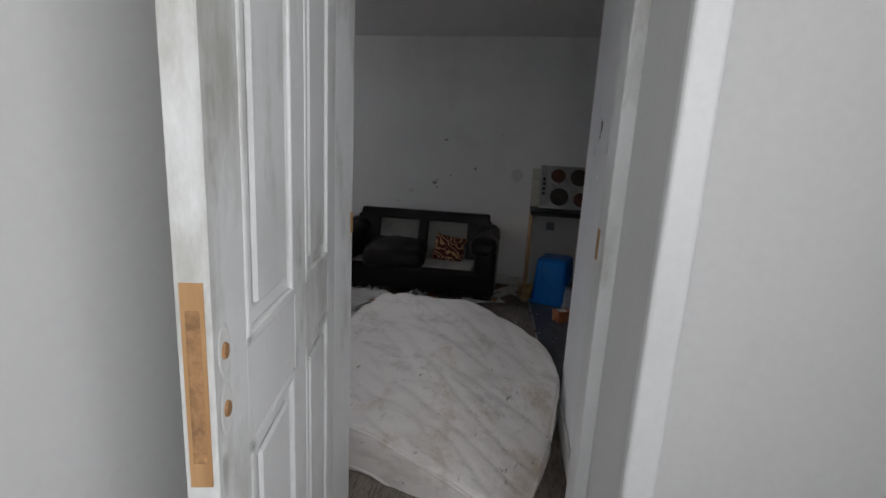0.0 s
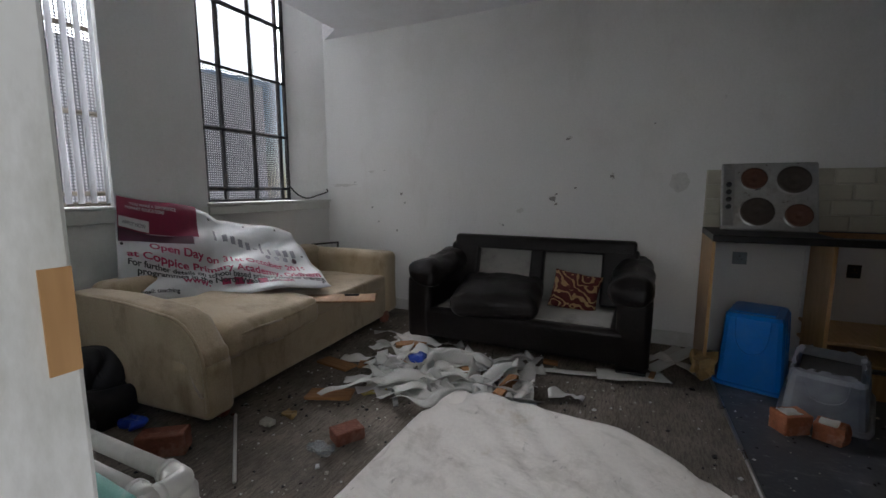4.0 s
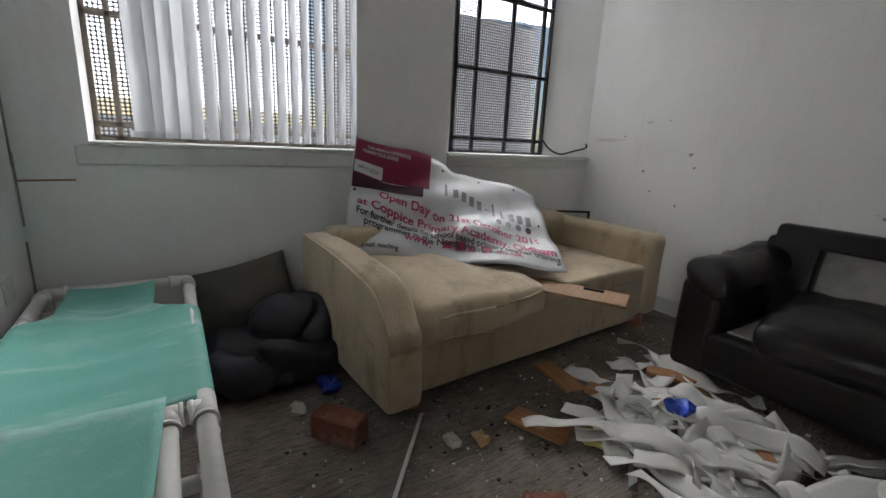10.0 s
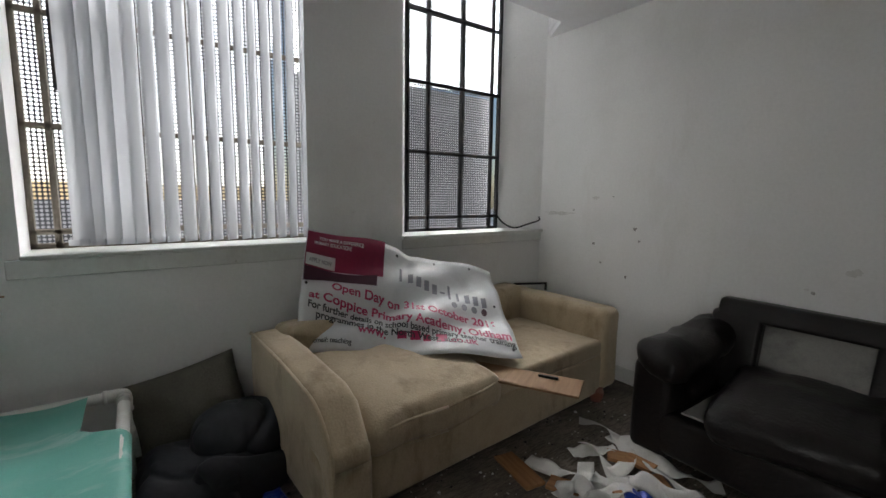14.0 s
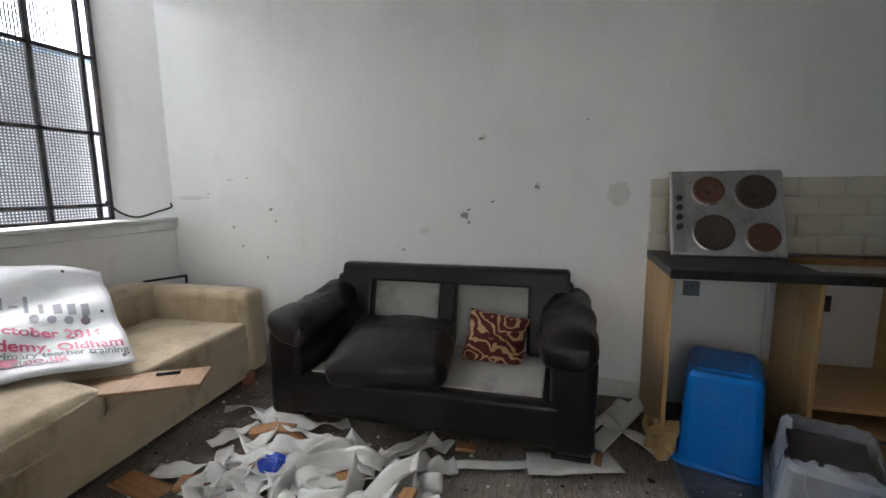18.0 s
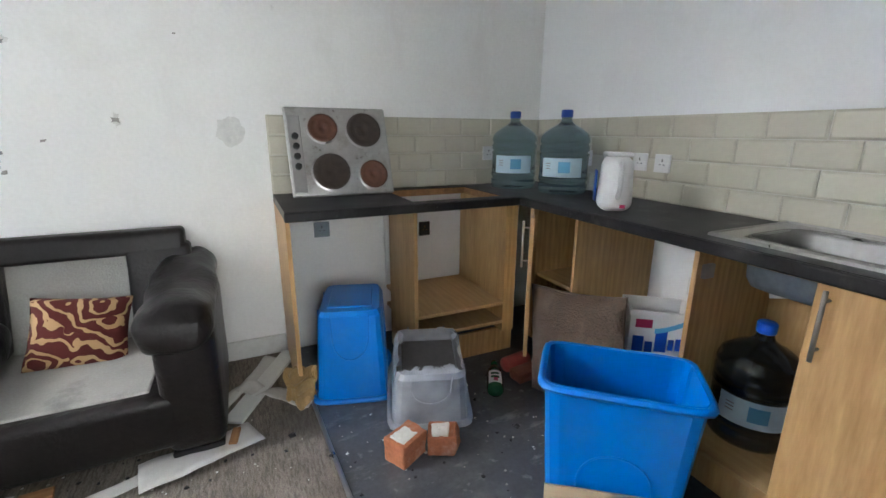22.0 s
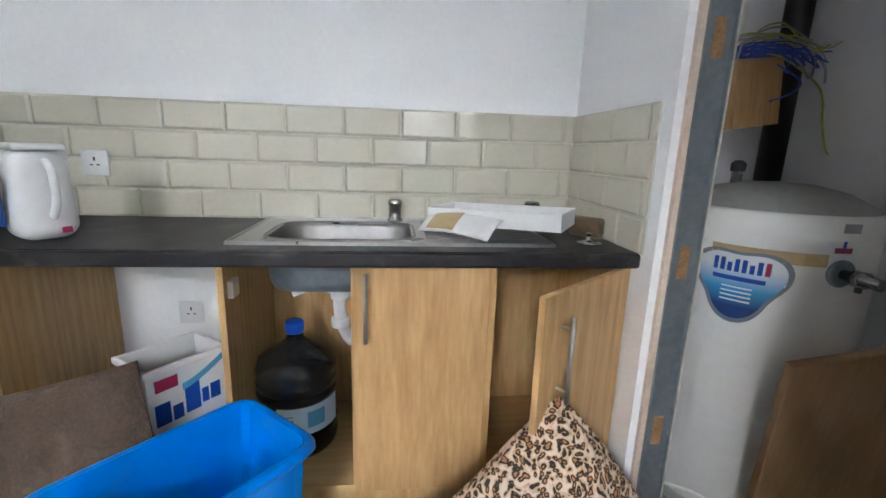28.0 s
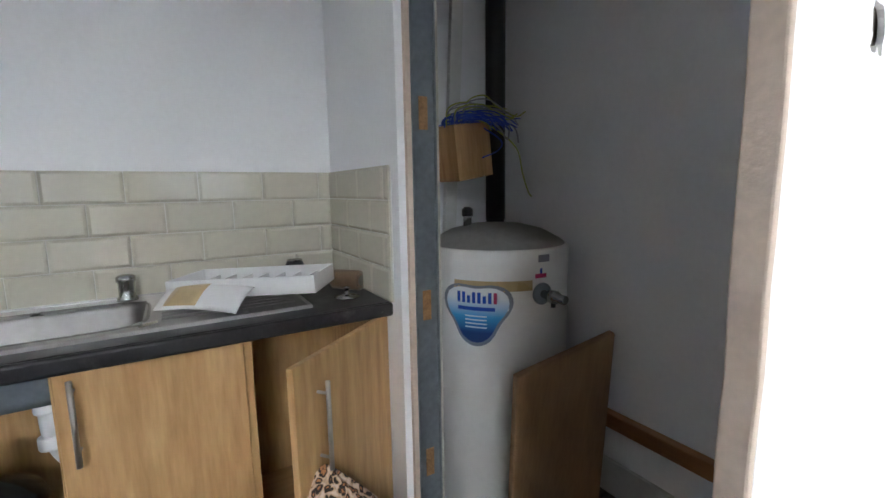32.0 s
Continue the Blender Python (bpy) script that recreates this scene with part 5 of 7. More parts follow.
def banner_at(u, v, lift=0.0):
    p = (1 - v) * ((1 - u) * BL + u * BR) + v * ((1 - u) * TL + u * TR)
    wave = 0.013 * math.sin((u * 2.2 + v * 0.9) * 5.2) - 0.035 * math.exp(-((u - 0.34 - 0.12 * v) / 0.045) ** 2) + 0.014 * math.sin((u * 1.1 - v * 1.6) * 9 + 1) + 0.01 * nz((u * 3, v * 3, 0), 2, 81)
    n_ = Vector((0.62, -0.25, 0.72)).normalized()
    sag = -0.05 * math.sin(math.pi * v) * (0.4 + u) * 0.6
    return p + n_ * (wave + sag + lift)


banner = thing("banner", "crumpled white and crimson vinyl event banner draped over the tan sofa", "banner", (0.4, -1.5, 0.49))
off = Vector((0.4, -1.5, 0.49))
part("sheet", solid_sheet(lambda u, v: banner_at(-0.06 + 1.06 * u, -0.02 + (1.1 - 0.1 * u) * v) - off, 36, 20, 0.002), BANNER, banner, smooth=True)


def patch(u0, u1, v0, v1, mt, name, bulge=None, lift=0.004):
    def fn(a, b):
        top = v0 + (v1 - v0) * b
        if bulge:
            top = v0 + bulge(a) + (v1 - v0 - bulge(a)) * b
        return banner_at(u0 + (u1 - u0) * a, top, lift) - off
    return part(name, grid_mesh(fn, 14, 10), mt, banner, smooth=True)


patch(-0.055, 0.33, 0.62, 1.06, BANNER_RED, "crimson_panel", lambda a: 0.05 + 0.1 * math.sin(a * 3.0) * 0.4 + 0.02)
patch(-0.055, 0.3, 0.6, 0.72, BANNER_DARK, "maroon_panel", lambda a: 0.03 * math.sin(a * math.pi), 0.006)
patch(-0.05, 0.085, 0.73, 0.83, BANNER, "white_box", None, 0.009)


def banner_text(words, a, b, h, mt, lift=0.006):
    bm_ = text_mesh(words)
    for v in bm_.verts:
        u = a[0] + (b[0] - a[0]) * v.co.x
        w = a[1] + (b[1] - a[1]) * v.co.x + h * v.co.y
        v.co = banner_at(u, w, lift) - off
    part("lettering", bm_, mt, banner)


banner_text("Open Day on 31st October 2016", (0.08, 0.54), (0.93, 0.27), 0.08, PRINT_RED)
banner_text("at Coppice Primary Academy, Oldham", (-0.02, 0.44), (0.98, 0.13), 0.08, PRINT_RED)
banner_text("For further details on school based primary teacher training", (-0.02, 0.355), (0.99, 0.07), 0.058, PRINT_DARK)
banner_text("programmes in the North West, visit:", (0.02, 0.28), (0.72, 0.08), 0.058, PRINT_DARK)
banner_text("Email: teaching", (0.02, 0.06), (0.2, 0.045), 0.045, PRINT_DARK)
banner_text("YOU MAKE A DIFFERENCE", (0.0, 0.98), (0.22, 0.95), 0.035, BANNER, 0.008)
banner_text("PRIMARY EDUCATION?", (-0.02, 0.93), (0.16, 0.91), 0.035, BANNER, 0.008)
banner_text("APPLY NOW", (-0.035, 0.76), (0.07, 0.76), 0.035, PRINT_GREY, 0.011)
banner_text("www.", (0.225, 0.17), (0.36, 0.15), 0.08, PRINT_RED)
banner_text(".co.uk", (0.66, 0.09), (0.8, 0.065), 0.075, PRINT_RED)
for k in range(3, 7):  # the name in the web address drawn as plain bars
    u, v = 0.225 + k * 0.063, 0.2 - k * 0.0114
    patch(u, u + (0.05, 0.035, 0.055, 0.045)[k % 4], v - 0.03, v + (0.045, 0.03, 0.05, 0.03)[k % 4], PRINT_RED, "web_address_bar")

for k in range(11):  # the maker's mark as plain bars, one for each character
    u, v = 0.43 + k * 0.046, 0.75 - k * 0.021
    low, high = ((0.012, 0.006) if k == 5 else (0.055, 0.1 if k in (0, 6) else 0.045))
    patch(u - 0.012, u + (0.002 if k in (0, 6, 7) else 0.016), v - low, v + high, PRINT_GREY, "logo_bar")
for k in range(4):
    u, v = 0.72 + k * 0.055, 0.5 - k * 0.02
    bm = bmesh.new()
    bm.faces.new([bm.verts.new(banner_at(u + 0.016 * math.cos(2 * math.pi * i / 18), v + 0.035 * math.sin(2 * math.pi * i / 18), 0.006) - off) for i in range(18)])
    part("logo_dot", bm, PRINT_GREY if k < 3 else BANNER_DARK, banner)
for u, v in ((-0.04, 0.58), (0.4, 0.96), (0.62, 0.95), (0.84, 0.93), (0.95, 0.5), (0.97, 0.05)):
    bm = bmesh.new()
    bm.faces.new([bm.verts.new(banner_at(u + 0.007 * math.cos(2 * math.pi * i / 12), v + 0.014 * math.sin(2 * math.pi * i / 12), 0.007) - off) for i in range(12)])
    part("eyelet", bm, PRINT_DARK, banner, "dark brass eyelet")

# ---- on and by the tan sofa ----
BOARD = wood("hardboard", (0.3, 0.175, 0.085), (0.22, 0.12, 0.055), "y", 0.7)
b1 = thing("hardboard_panel", "brown hardboard panel lying across the tan sofa seat", "board", (1.0, -1.38, 0.428), rz=30, ry=0)
part("board", box((-0.42, -0.1, 0), (0.42, 0.1, 0.012), 0.002), BOARD, b1)
part("bolt", box((0.2, 0.04, 0.012), (0.3, 0.055, 0.024), 0.003), BLACK, b1, "black iron bolt")
part("knot_hole", lathe([(0.02, 0.0122), (0.018, 0.0135), (0, 0.0135)], 14, m=Matrix.Translation((-0.1, 0.02, 0)), cap=False), CHIP, b1)
b2 = thing("black_bracket", "black metal bracket bar on the sofa back", "bracket", (0.2, -0.28, 0.645), rz=65)
part("bar", box((-0.16, -0.008, 0), (0.12, 0.008, 0.016), 0.002), BLACK, b2)
part("leg", box((0.105, -0.008, -0.05), (0.12, 0.008, 0.0), 0.002), BLACK, b2)
TAPE = material("parcel_tape", (0.5, 0.38, 0.2), 0.3, var=0.1, bump=0.02)

GREYCUSH = material("grey_green_fabric", (0.16, 0.152, 0.125), 0.95, var=0.2, scale=5, fine=100, bump=0.3, spec=0.1)
NAVY = material("dark_quilted_nylon", (0.02, 0.021, 0.028), 0.6, var=0.3, scale=5, bump=0.2)


def pillow(w, h, t, seed=0.0, n=18):
    """A stuffed square cushion standing in x-z, thin at its seams."""
    bm_ = bmesh.new()
    for s in (-1, 1):
        grid_mesh(lambda u, v: Vector(((u - 0.5) * w * (1 - 0.06 * math.sin(math.pi * v)), s * t * (math.sin(math.pi * u) * math.sin(math.pi * v)) ** 0.45 + 0.012 * nz((u * 4, v * 4, s), 1.4, seed), (v - 0.5) * h * (1 - 0.06 * math.sin(math.pi * u)))), n, n, bm_)
    bmesh.ops.remove_doubles(bm_, verts=bm_.verts, dist=0.004)
    return bm_


c1 = thing("cushion", "dusty grey-green cushion propped against the wall", "cushion", (0.2, -2.71, 0.02), rz=84, rx=-22)
part("cover", pillow(0.52, 0.42, 0.1, 3), GREYCUSH, c1, smooth=True).matrix_basis = pose(0, 0, 0.25, 0, -13, 0)
c2 = thing("sleeping_bag", "dark crumpled sleeping bag heaped on the carpet", "sleeping bag", (0.46, -2.62, 0.0))


def creased(half, at, seed):
    """A puffy fold of quilted cloth, soft lobes between a few deep creases."""
    def push(v):
        c1_ = min(1.0, abs(nz(v, 3.6, seed)) * 5.0)
        c2_ = min(1.0, abs(nz(v, 8, seed + 3)) * 6)
        q = v * (0.84 + 0.17 * c1_ ** 0.6 + 0.035 * c2_)
        return q + Vector((nz(v, 3, seed + 5), nz(v, 3, seed + 6), nz(v, 3, seed + 7))) * 0.05
    bm_ = rbox(half, min(half) * 0.92, 7, 20, push, at)
    for v in bm_.verts:
        v.co.z = max(v.co.z, 0.005)
    return bm_


part("bag_body", creased((0.17, 0.19, 0.19), (0.0, 0.1, 0.19), 91), NAVY, c2, smooth=True)
part("fold", creased((0.2, 0.2, 0.1), (0.06, -0.12, 0.1), 95), NAVY, c2, smooth=True)
part("fold", creased((0.1, 0.2, 0.12), (0.16, 0.08, 0.11), 99), NAVY, c2, smooth=True)


def patterned():
    """Cream brocade with dark red scrolls."""
    m = bpy.data.materials.new("red_scroll_brocade")
    m.use_nodes = True
    n, l = m.node_tree.nodes, m.node_tree.links
    b = n["Principled BSDF"]
    co = n.new("ShaderNodeTexCoord")
    vor = n.new("ShaderNodeTexVoronoi")
    vor.inputs["Scale"].default_value = 5
    ns = n.new("ShaderNodeTexNoise")
    ns.inputs["Scale"].default_value = 9
    mixv = n.new("ShaderNodeMix")
    mixv.data_type = "VECTOR"
    mixv.inputs["Factor"].default_value = 0.12
    l.new(co.outputs["Object"], ns.inputs["Vector"])
    l.new(co.outputs["Object"], mixv.inputs[4])
    l.new(ns.outputs["Color"], mixv.inputs[5])
    l.new(mixv.outputs[1], vor.inputs["Vector"])
    mul = n.new("ShaderNodeMath")
    mul.operation = "MULTIPLY"
    mul.inputs[1].default_value = 34
    l.new(vor.outputs["Distance"], mul.inputs[0])
    sn = n.new("ShaderNodeMath")
    sn.operation = "SINE"
    l.new(mul.outputs[0], sn.inputs[0])
    r = n.new("ShaderNodeValToRGB")
    r.color_ramp.elements[0].position, r.color_ramp.elements[1].position = 0.46, 0.56
    r.color_ramp.elements[0].color, r.color_ramp.elements[1].color = (0.11, 0.015, 0.012, 1), (0.5, 0.32, 0.16, 1)
    l.new(sn.outputs[0], r.inputs["Fac"])
    l.new(r.outputs["Color"], b.inputs["Base Color"])
    b.inputs["Roughness"].default_value = 0.85
    bp = n.new("ShaderNodeBump")
    bp.inputs["Strength"].default_value = 0.3
    bp.inputs["Distance"].default_value = 0.004
    l.new(sn.outputs[0], bp.inputs["Height"])
    l.new(bp.outputs["Normal"], b.inputs["Normal"])
    return m


def leopard():
    """Tan cloth with dark broken rosettes."""
    m = bpy.data.materials.new("leopard_print")
    m.use_nodes = True
    n, l = m.node_tree.nodes, m.node_tree.links
    b = n["Principled BSDF"]
    co = n.new("ShaderNodeTexCoord")
    ns = n.new("ShaderNodeTexNoise")
    ns.inputs["Scale"].default_value = 18
    mv = n.new("ShaderNodeMix")
    mv.data_type = "VECTOR"
    mv.inputs["Factor"].default_value = 0.06
    l.new(co.outputs["Object"], ns.inputs["Vector"])
    l.new(co.outputs["Object"], mv.inputs[4])
    l.new(ns.outputs["Color"], mv.inputs[5])
    vor = n.new("ShaderNodeTexVoronoi")
    vor.inputs["Scale"].default_value = 70
    l.new(mv.outputs[1], vor.inputs["Vector"])
    r = n.new("ShaderNodeValToRGB")
    e = r.color_ramp.elements
    e[0].position, e[0].color = 0.0, (0.4, 0.17, 0.07, 1)
    e[1].position, e[1].color = 0.8, (0.66, 0.52, 0.4, 1)
    for pos, col in ((0.26, (0.36, 0.16, 0.06, 1)), (0.3, (0.02, 0.014, 0.01, 1)), (0.5, (0.025, 0.016, 0.01, 1)), (0.55, (0.44, 0.29, 0.17, 1))):
        x = e.new(pos)
        x.color = col
    br = n.new("ShaderNodeTexNoise")
    br.inputs["Scale"].default_value = 40
    l.new(co.outputs["Object"], br.inputs["Vector"])
    ad = n.new("ShaderNodeMath")
    ad.operation = "MULTIPLY_ADD"
    ad.inputs[1].default_value, ad.inputs[2].default_value = 0.5, -0.22
    l.new(br.outputs["Fac"], ad.inputs[0])
    su = n.new("ShaderNodeMath")
    su.operation = "ADD"
    l.new(vor.outputs["Distance"], su.inputs[0])
    l.new(ad.outputs[0], su.inputs[1])
    l.new(su.outputs[0], r.inputs["Fac"])
    l.new(r.outputs["Color"], b.inputs["Base Color"])
    b.inputs["Roughness"].default_value = 0.8
    return m


c3 = thing("cushion", "cream cushion with dark red scroll pattern on the black sofa", "cushion", (2.58, -0.37, 0.29), rz=6, rx=-28)
part("cover", pillow(0.35, 0.3, 0.07, 7), patterned(), c3, smooth=True).matrix_basis = pose(0, 0, 0.14, 0, 9, 0)

# ---- brickwork and rubble on the carpet ----


def brick(at, rz, rx=0.0, ry=0.0, size=(0.215, 0.1025, 0.065), seed=0.0, frog=True, broken=False):
    """A pressed brick with a frog; a broken one has an uneven end."""
    b = thing("brick", "broken orange-red house brick with old mortar" if broken else "old red pressed brick lying on the carpet", "brick", at, rz, rx=rx, ry=ry)
    lx, ly, lz = (s / 2 for s in size)
    bm_ = rbox((lx, ly, lz), 0.006, 1, 6, lambda v: v + Vector((nz(v, 30, seed), nz(v, 30, seed + 2), nz(v, 30, seed + 5))) * 0.003 + (Vector((nz(v, 18, seed) * 0.02, 0, 0)) if broken and v.x > lx * 0.5 else Vector()), (0, 0, lz))
    if frog:
        for v in bm_.verts:
            if v.co.z > 2 * lz - 0.004 and abs(v.co.x) < lx * 0.72 and abs(v.co.y) < ly * 0.62:
                v.co.z -= 0.016
    part("body", bm_, BRICK_ORANGE if broken else BRICK_RED, b)
    if broken:
        part("mortar", rbox((lx * 0.6, ly * 0.7, 0.006), 0.005, 1, 5, lambda v: v + Vector((nz(v, 40, seed), nz(v, 40, seed + 1), nz(v, 40, seed + 3))) * 0.008, (-lx * 0.2, 0, 2 * lz)), GROUT, b, "crust of old mortar")
    return b


BRICK_ORANGE = material("orange_brick", (0.42, 0.15, 0.07), 0.9, var=0.25, scale=14, fine=70, bump=0.6, stain=(0.5, 0.44, 0.38), stain_amount=0.5, stain_scale=9)
brick((1.12, -2.52, 0), 38, size=(0.2, 0.1, 0.1), seed=3)
brick((1.8, -2.08, 0), 60, size=(0.14, 0.1, 0.06), seed=9, frog=False)
brick((3.73, -1.1, 0.004), 28, size=(0.14, 0.105, 0.1), seed=5, frog=False, broken=True)
brick((3.88, -1.12, 0.004), -25, size=(0.12, 0.105, 0.085), seed=12, frog=True, broken=True)
st = thing("stick", "thin white plastic rod lying on the carpet", "rod", (1.38, -2.36, 0.012), rz=140)
part("rod", tube([(-0.28, 0, 0), (0.28, 0.0, 0.01)], 0.008, 8), PVC, st, smooth=True)
part("tip", tube([(0.27, 0, 0.01), (0.3, 0.006, 0.004), (0.31, 0.02, 0.0)], 0.005, 8), BRICK_RED, st, smooth=True)

# fallen blind slats, a tangle on the carpet
FABRIC = material("blind_cloth", (0.64, 0.63, 0.6), 0.85, var=0.1, scale=8, fine=200, bump=0.1, stain=(0.25, 0.23, 0.2), stain_amount=0.4, stain_scale=6)
rng = random.Random(11)


def ribbon(x, y, head, length, w=0.085, wild=1.0, rise=0.03):
    """A strip of blind cloth that twists and folds along the floor."""
    s = thing("blind_strip", "crumpled off-white fabric blind slat on the floor", "blind slat", (x, y, 0.0), group="fallen blind slats")
    n_ = int(length / 0.022)
    p, h, roll = Vector((0, 0, 0)), head, rng.uniform(-0.4, 0.4)
    pts = []
    turn, seed_ = rng.uniform(-2.2, 2.2) * wild, rng.uniform(0, 90)
    for i in range(n_ + 1):
        t = i / n_
        h += (turn + 5 * nz((t * 3, 0, 0), 1, seed_) * wild) * 0.022
        roll = 1.0 * wild * nz((t * 2.4, 1, 0), 1, seed_ + 4) + (1.1 * nz((t * 3.4, 3, 0), 1, seed_) if wild > 1.0 else 0)
        z = 0.006 + rise * (0.6 + nz((t * 5, 2, 0), 1, seed_ + 9)) + abs(math.sin(roll)) * w / 2
        pts.append((p.copy(), h, roll, max(0.004 + abs(math.sin(roll)) * w / 2, z)))
        p += Vector((math.cos(h), math.sin(h), 0)) * 0.022

    def fn(u, v):
        q, hd_, ro, z = pts[round(u * n_)]
        side = Vector((-math.sin(hd_), math.cos(hd_), 0)) * math.cos(ro) + Vector((0, 0, 1)) * math.sin(ro)
        return q + Vector((0, 0, z)) + side * (v - 0.5) * w
    part("cloth", solid_sheet(fn, n_, 4, 0.0012), FABRIC, s, smooth=True)
    return s


for i in range(34):
    a, r = rng.uniform(0, 6.28), rng.uniform(0, 1) ** 0.55
    cx, cy = 1.97 + 0.52 * r * math.cos(a), -1.3 + 0.4 * r * math.sin(a)
    if i > 27:
        cx, cy = 1.45 + rng.uniform(-0.25, 0.3), -0.95 + rng.uniform(-0.4, 0.4)
    hh = rng.uniform(0, 6.28) if i % 3 else rng.uniform(-0.5, 0.9)
    ln = rng.uniform(0.28, 0.7)
    ribbon(cx - math.cos(hh) * ln * 0.45, cy - math.sin(hh) * ln * 0.45, hh, ln, 0.08, rng.uniform(0.45, 1.35), rng.uniform(0.006, 0.055) * (1.2 - r))
for i in range(15):  # long strips looping over the heap
    a, r = rng.uniform(0, 6.28), rng.uniform(0.2, 1) ** 0.5
    hh = rng.uniform(0, 6.28)
    ln = rng.uniform(0.4, 0.8)
    cx, cy = 2.0 + 0.4 * r * math.cos(a), -1.27 + 0.36 * r * math.sin(a)
    ribbon(cx - math.cos(hh) * ln * 0.3, cy - math.sin(hh) * ln * 0.3, hh, ln, 0.086, rng.uniform(1.1, 1.8), rng.uniform(0.02, 0.06))
for i in range(22):  # shorter scraps round the edge of the tangle
    a = rng.uniform(-2.6, 1.2)
    hh = rng.uniform(0, 6.28)
    ribbon(2.0 + 0.62 * math.cos(a) * rng.uniform(0.6, 1.0), -1.32 + 0.46 * math.sin(a) * rng.uniform(0.5, 1.0), hh, rng.uniform(0.12, 0.3), 0.08, rng.uniform(0.6, 1.5), rng.uniform(0.005, 0.03))
ribbon(2.3, -0.95, 0.1, 0.75, 0.06, 0.3, 0.01)
ribbon(3.05, -0.5, 1.0, 0.5, 0.07, 0.4, 0.015)
ribbon(2.8, -0.82, 0.15, 0.42, 0.16, 0.3, 0.01)
ribbon(3.15, -0.35, -0.7, 0.4, 0.085, 0.9, 0.03)

LATH = wood("split_wood", (0.42, 0.22, 0.095), (0.27, 0.125, 0.05), "x", 0.75)
for x, y, rz, lx, ly, lz in ((1.45, -1.78, 20, 0.26, 0.12, 0.018), (1.2, -1.41, -10, 0.28, 0.11, 0.016), (1.43, -1.31, 25, 0.2, 0.1, 0.016), (1.84, -1.03, -20, 0.12, 0.09, 0.025), (1.51, -0.86, 5, 0.14, 0.08, 0.02), (2.22, -1.22, 50, 0.2, 0.07, 0.02), (1.42, -0.9, 35, 0.12, 0.09, 0.02), (1.66, -0.95, -30, 0.14, 0.09, 0.02), (2.35, -1.41, 88, 0.46, 0.06, 0.03), (1.62, -1.15, 60, 0.1, 0.08, 0.02), (1.95, -1.05, -48, 0.3, 0.05, 0.02), (2.5, -0.78, 10, 0.1, 0.05, 0.02), (3.12, -0.72, 80, 0.1, 0.03, 0.02)):
    w_ = thing("wood_offcut", "split reddish-brown wooden offcut among the rubble", "wood", (x, y, 0.004 if lz < 0.03 else 0.035), rz=rz, ry=rng.uniform(-6, 6), group="wooden offcuts")
    part("lath", rbox((lx / 2, ly / 2, lz / 2), 0.003, 1, 4, lambda v: v + Vector((nz(v, 25, lx) * 0.006, nz(v, 25, ly) * 0.003, 0)), (0, 0, lz / 2 + 0.004)), LATH, w_)
wp = thing("skirting_offcut", "dirty white painted plank beside the black sofa", "plank", (3.26, -0.33, 0.0), rz=62)
part("plank", box((-0.32, -0.045, 0.004), (0.32, 0.045, 0.02), 0.003), TRIM, wp)

YELLOW = material("yellow_packaging", (0.5, 0.42, 0.12), 0.5, var=0.15, bump=0.1)
BLUEBAG = material("blue_polythene", (0.02, 0.06, 0.4), 0.3, var=0.2, bump=0.2)
BAGTAN = material("crumpled_tan_bag", (0.42, 0.28, 0.12), 0.5, var=0.25, scale=9, bump=0.4, stain=(0.15, 0.1, 0.06), stain_amount=0.6, stain_scale=8)
CLEARP = material("clear_plastic", (0.75, 0.78, 0.8), 0.2, var=0.05, trans=0.75, bump=0.05)


def crumple(name, label, cat, at, size, mt, seed, rz=0.0, amp=0.55):
    t_ = thing(name, label, cat, at, rz)
    part("skin", rbox(size, min(size) * 0.6, 2, 7, lambda v: v + Vector((nz(v, 14 / max(size) * 0.1, seed), nz(v, 14 / max(size) * 0.1, seed + 2), nz(v, 18 / max(size) * 0.1, seed + 4))) * max(size) * 0.5 * amp, (0, 0, size[2] * 1.15)), mt, t_)
    return t_


crumple("blue_bag", "scrap of bright blue polythene on the carpet", "plastic bag", (0.76, -2.45, 0), (0.06, 0.04, 0.02), BLUEBAG, 3)
crumple("blue_bag", "scrap of bright blue polythene among the blind slats", "plastic bag", (1.7, -1.18, 0.03), (0.06, 0.04, 0.025), BLUEBAG, 5)
crumple("blue_bag", "scrap of bright blue polythene under the cot", "plastic bag", (1.72, -2.88, 0.0), (0.05, 0.05, 0.03), BLUEBAG, 6)
crumple("yellow_packet", "torn yellow packet among the blind slats", "packaging", (1.63, -1.62, 0.0), (0.08, 0.04, 0.006), YELLOW, 7, 30)
crumple("yellow_packet", "torn yellow packet among the blind slats", "packaging", (1.72, -1.42, 0.0), (0.07, 0.045, 0.006), YELLOW, 8, 80)
crumple("plaster_lump", "lump of broken plaster on the carpet", "plaster", (1.36, -2.15, 0.0), (0.035, 0.025, 0.012), GYPSUM_W, 13)
crumple("plaster_lump", "lump of broken plaster on the carpet", "plaster", (1.4, -2.04, 0.0), (0.035, 0.025, 0.01), BAGTAN, 14)
crumple("plaster_lump", "lump of broken plaster on the carpet", "plaster", (0.88, -2.62, 0.0), (0.05, 0.025, 0.01), GYPSUM_W, 15)
crumple("plastic_wrap", "crumpled clear plastic wrap on the carpet", "plastic wrap", (1.76, -2.22, 0.0), (0.06, 0.03, 0.015), CLEARP, 16)
crumple("paper_bag", "crumpled dirty tan paper bag beside the blue box", "paper bag", (3.4, -0.55, 0.0), (0.05, 0.075, 0.07), BAGTAN, 21, 20, 1.3)
cover = thing("glass_strip", "clear plastic strip lying among the blind slats", "plastic strip", (1.78, -1.62, 0.02), rz=-55)
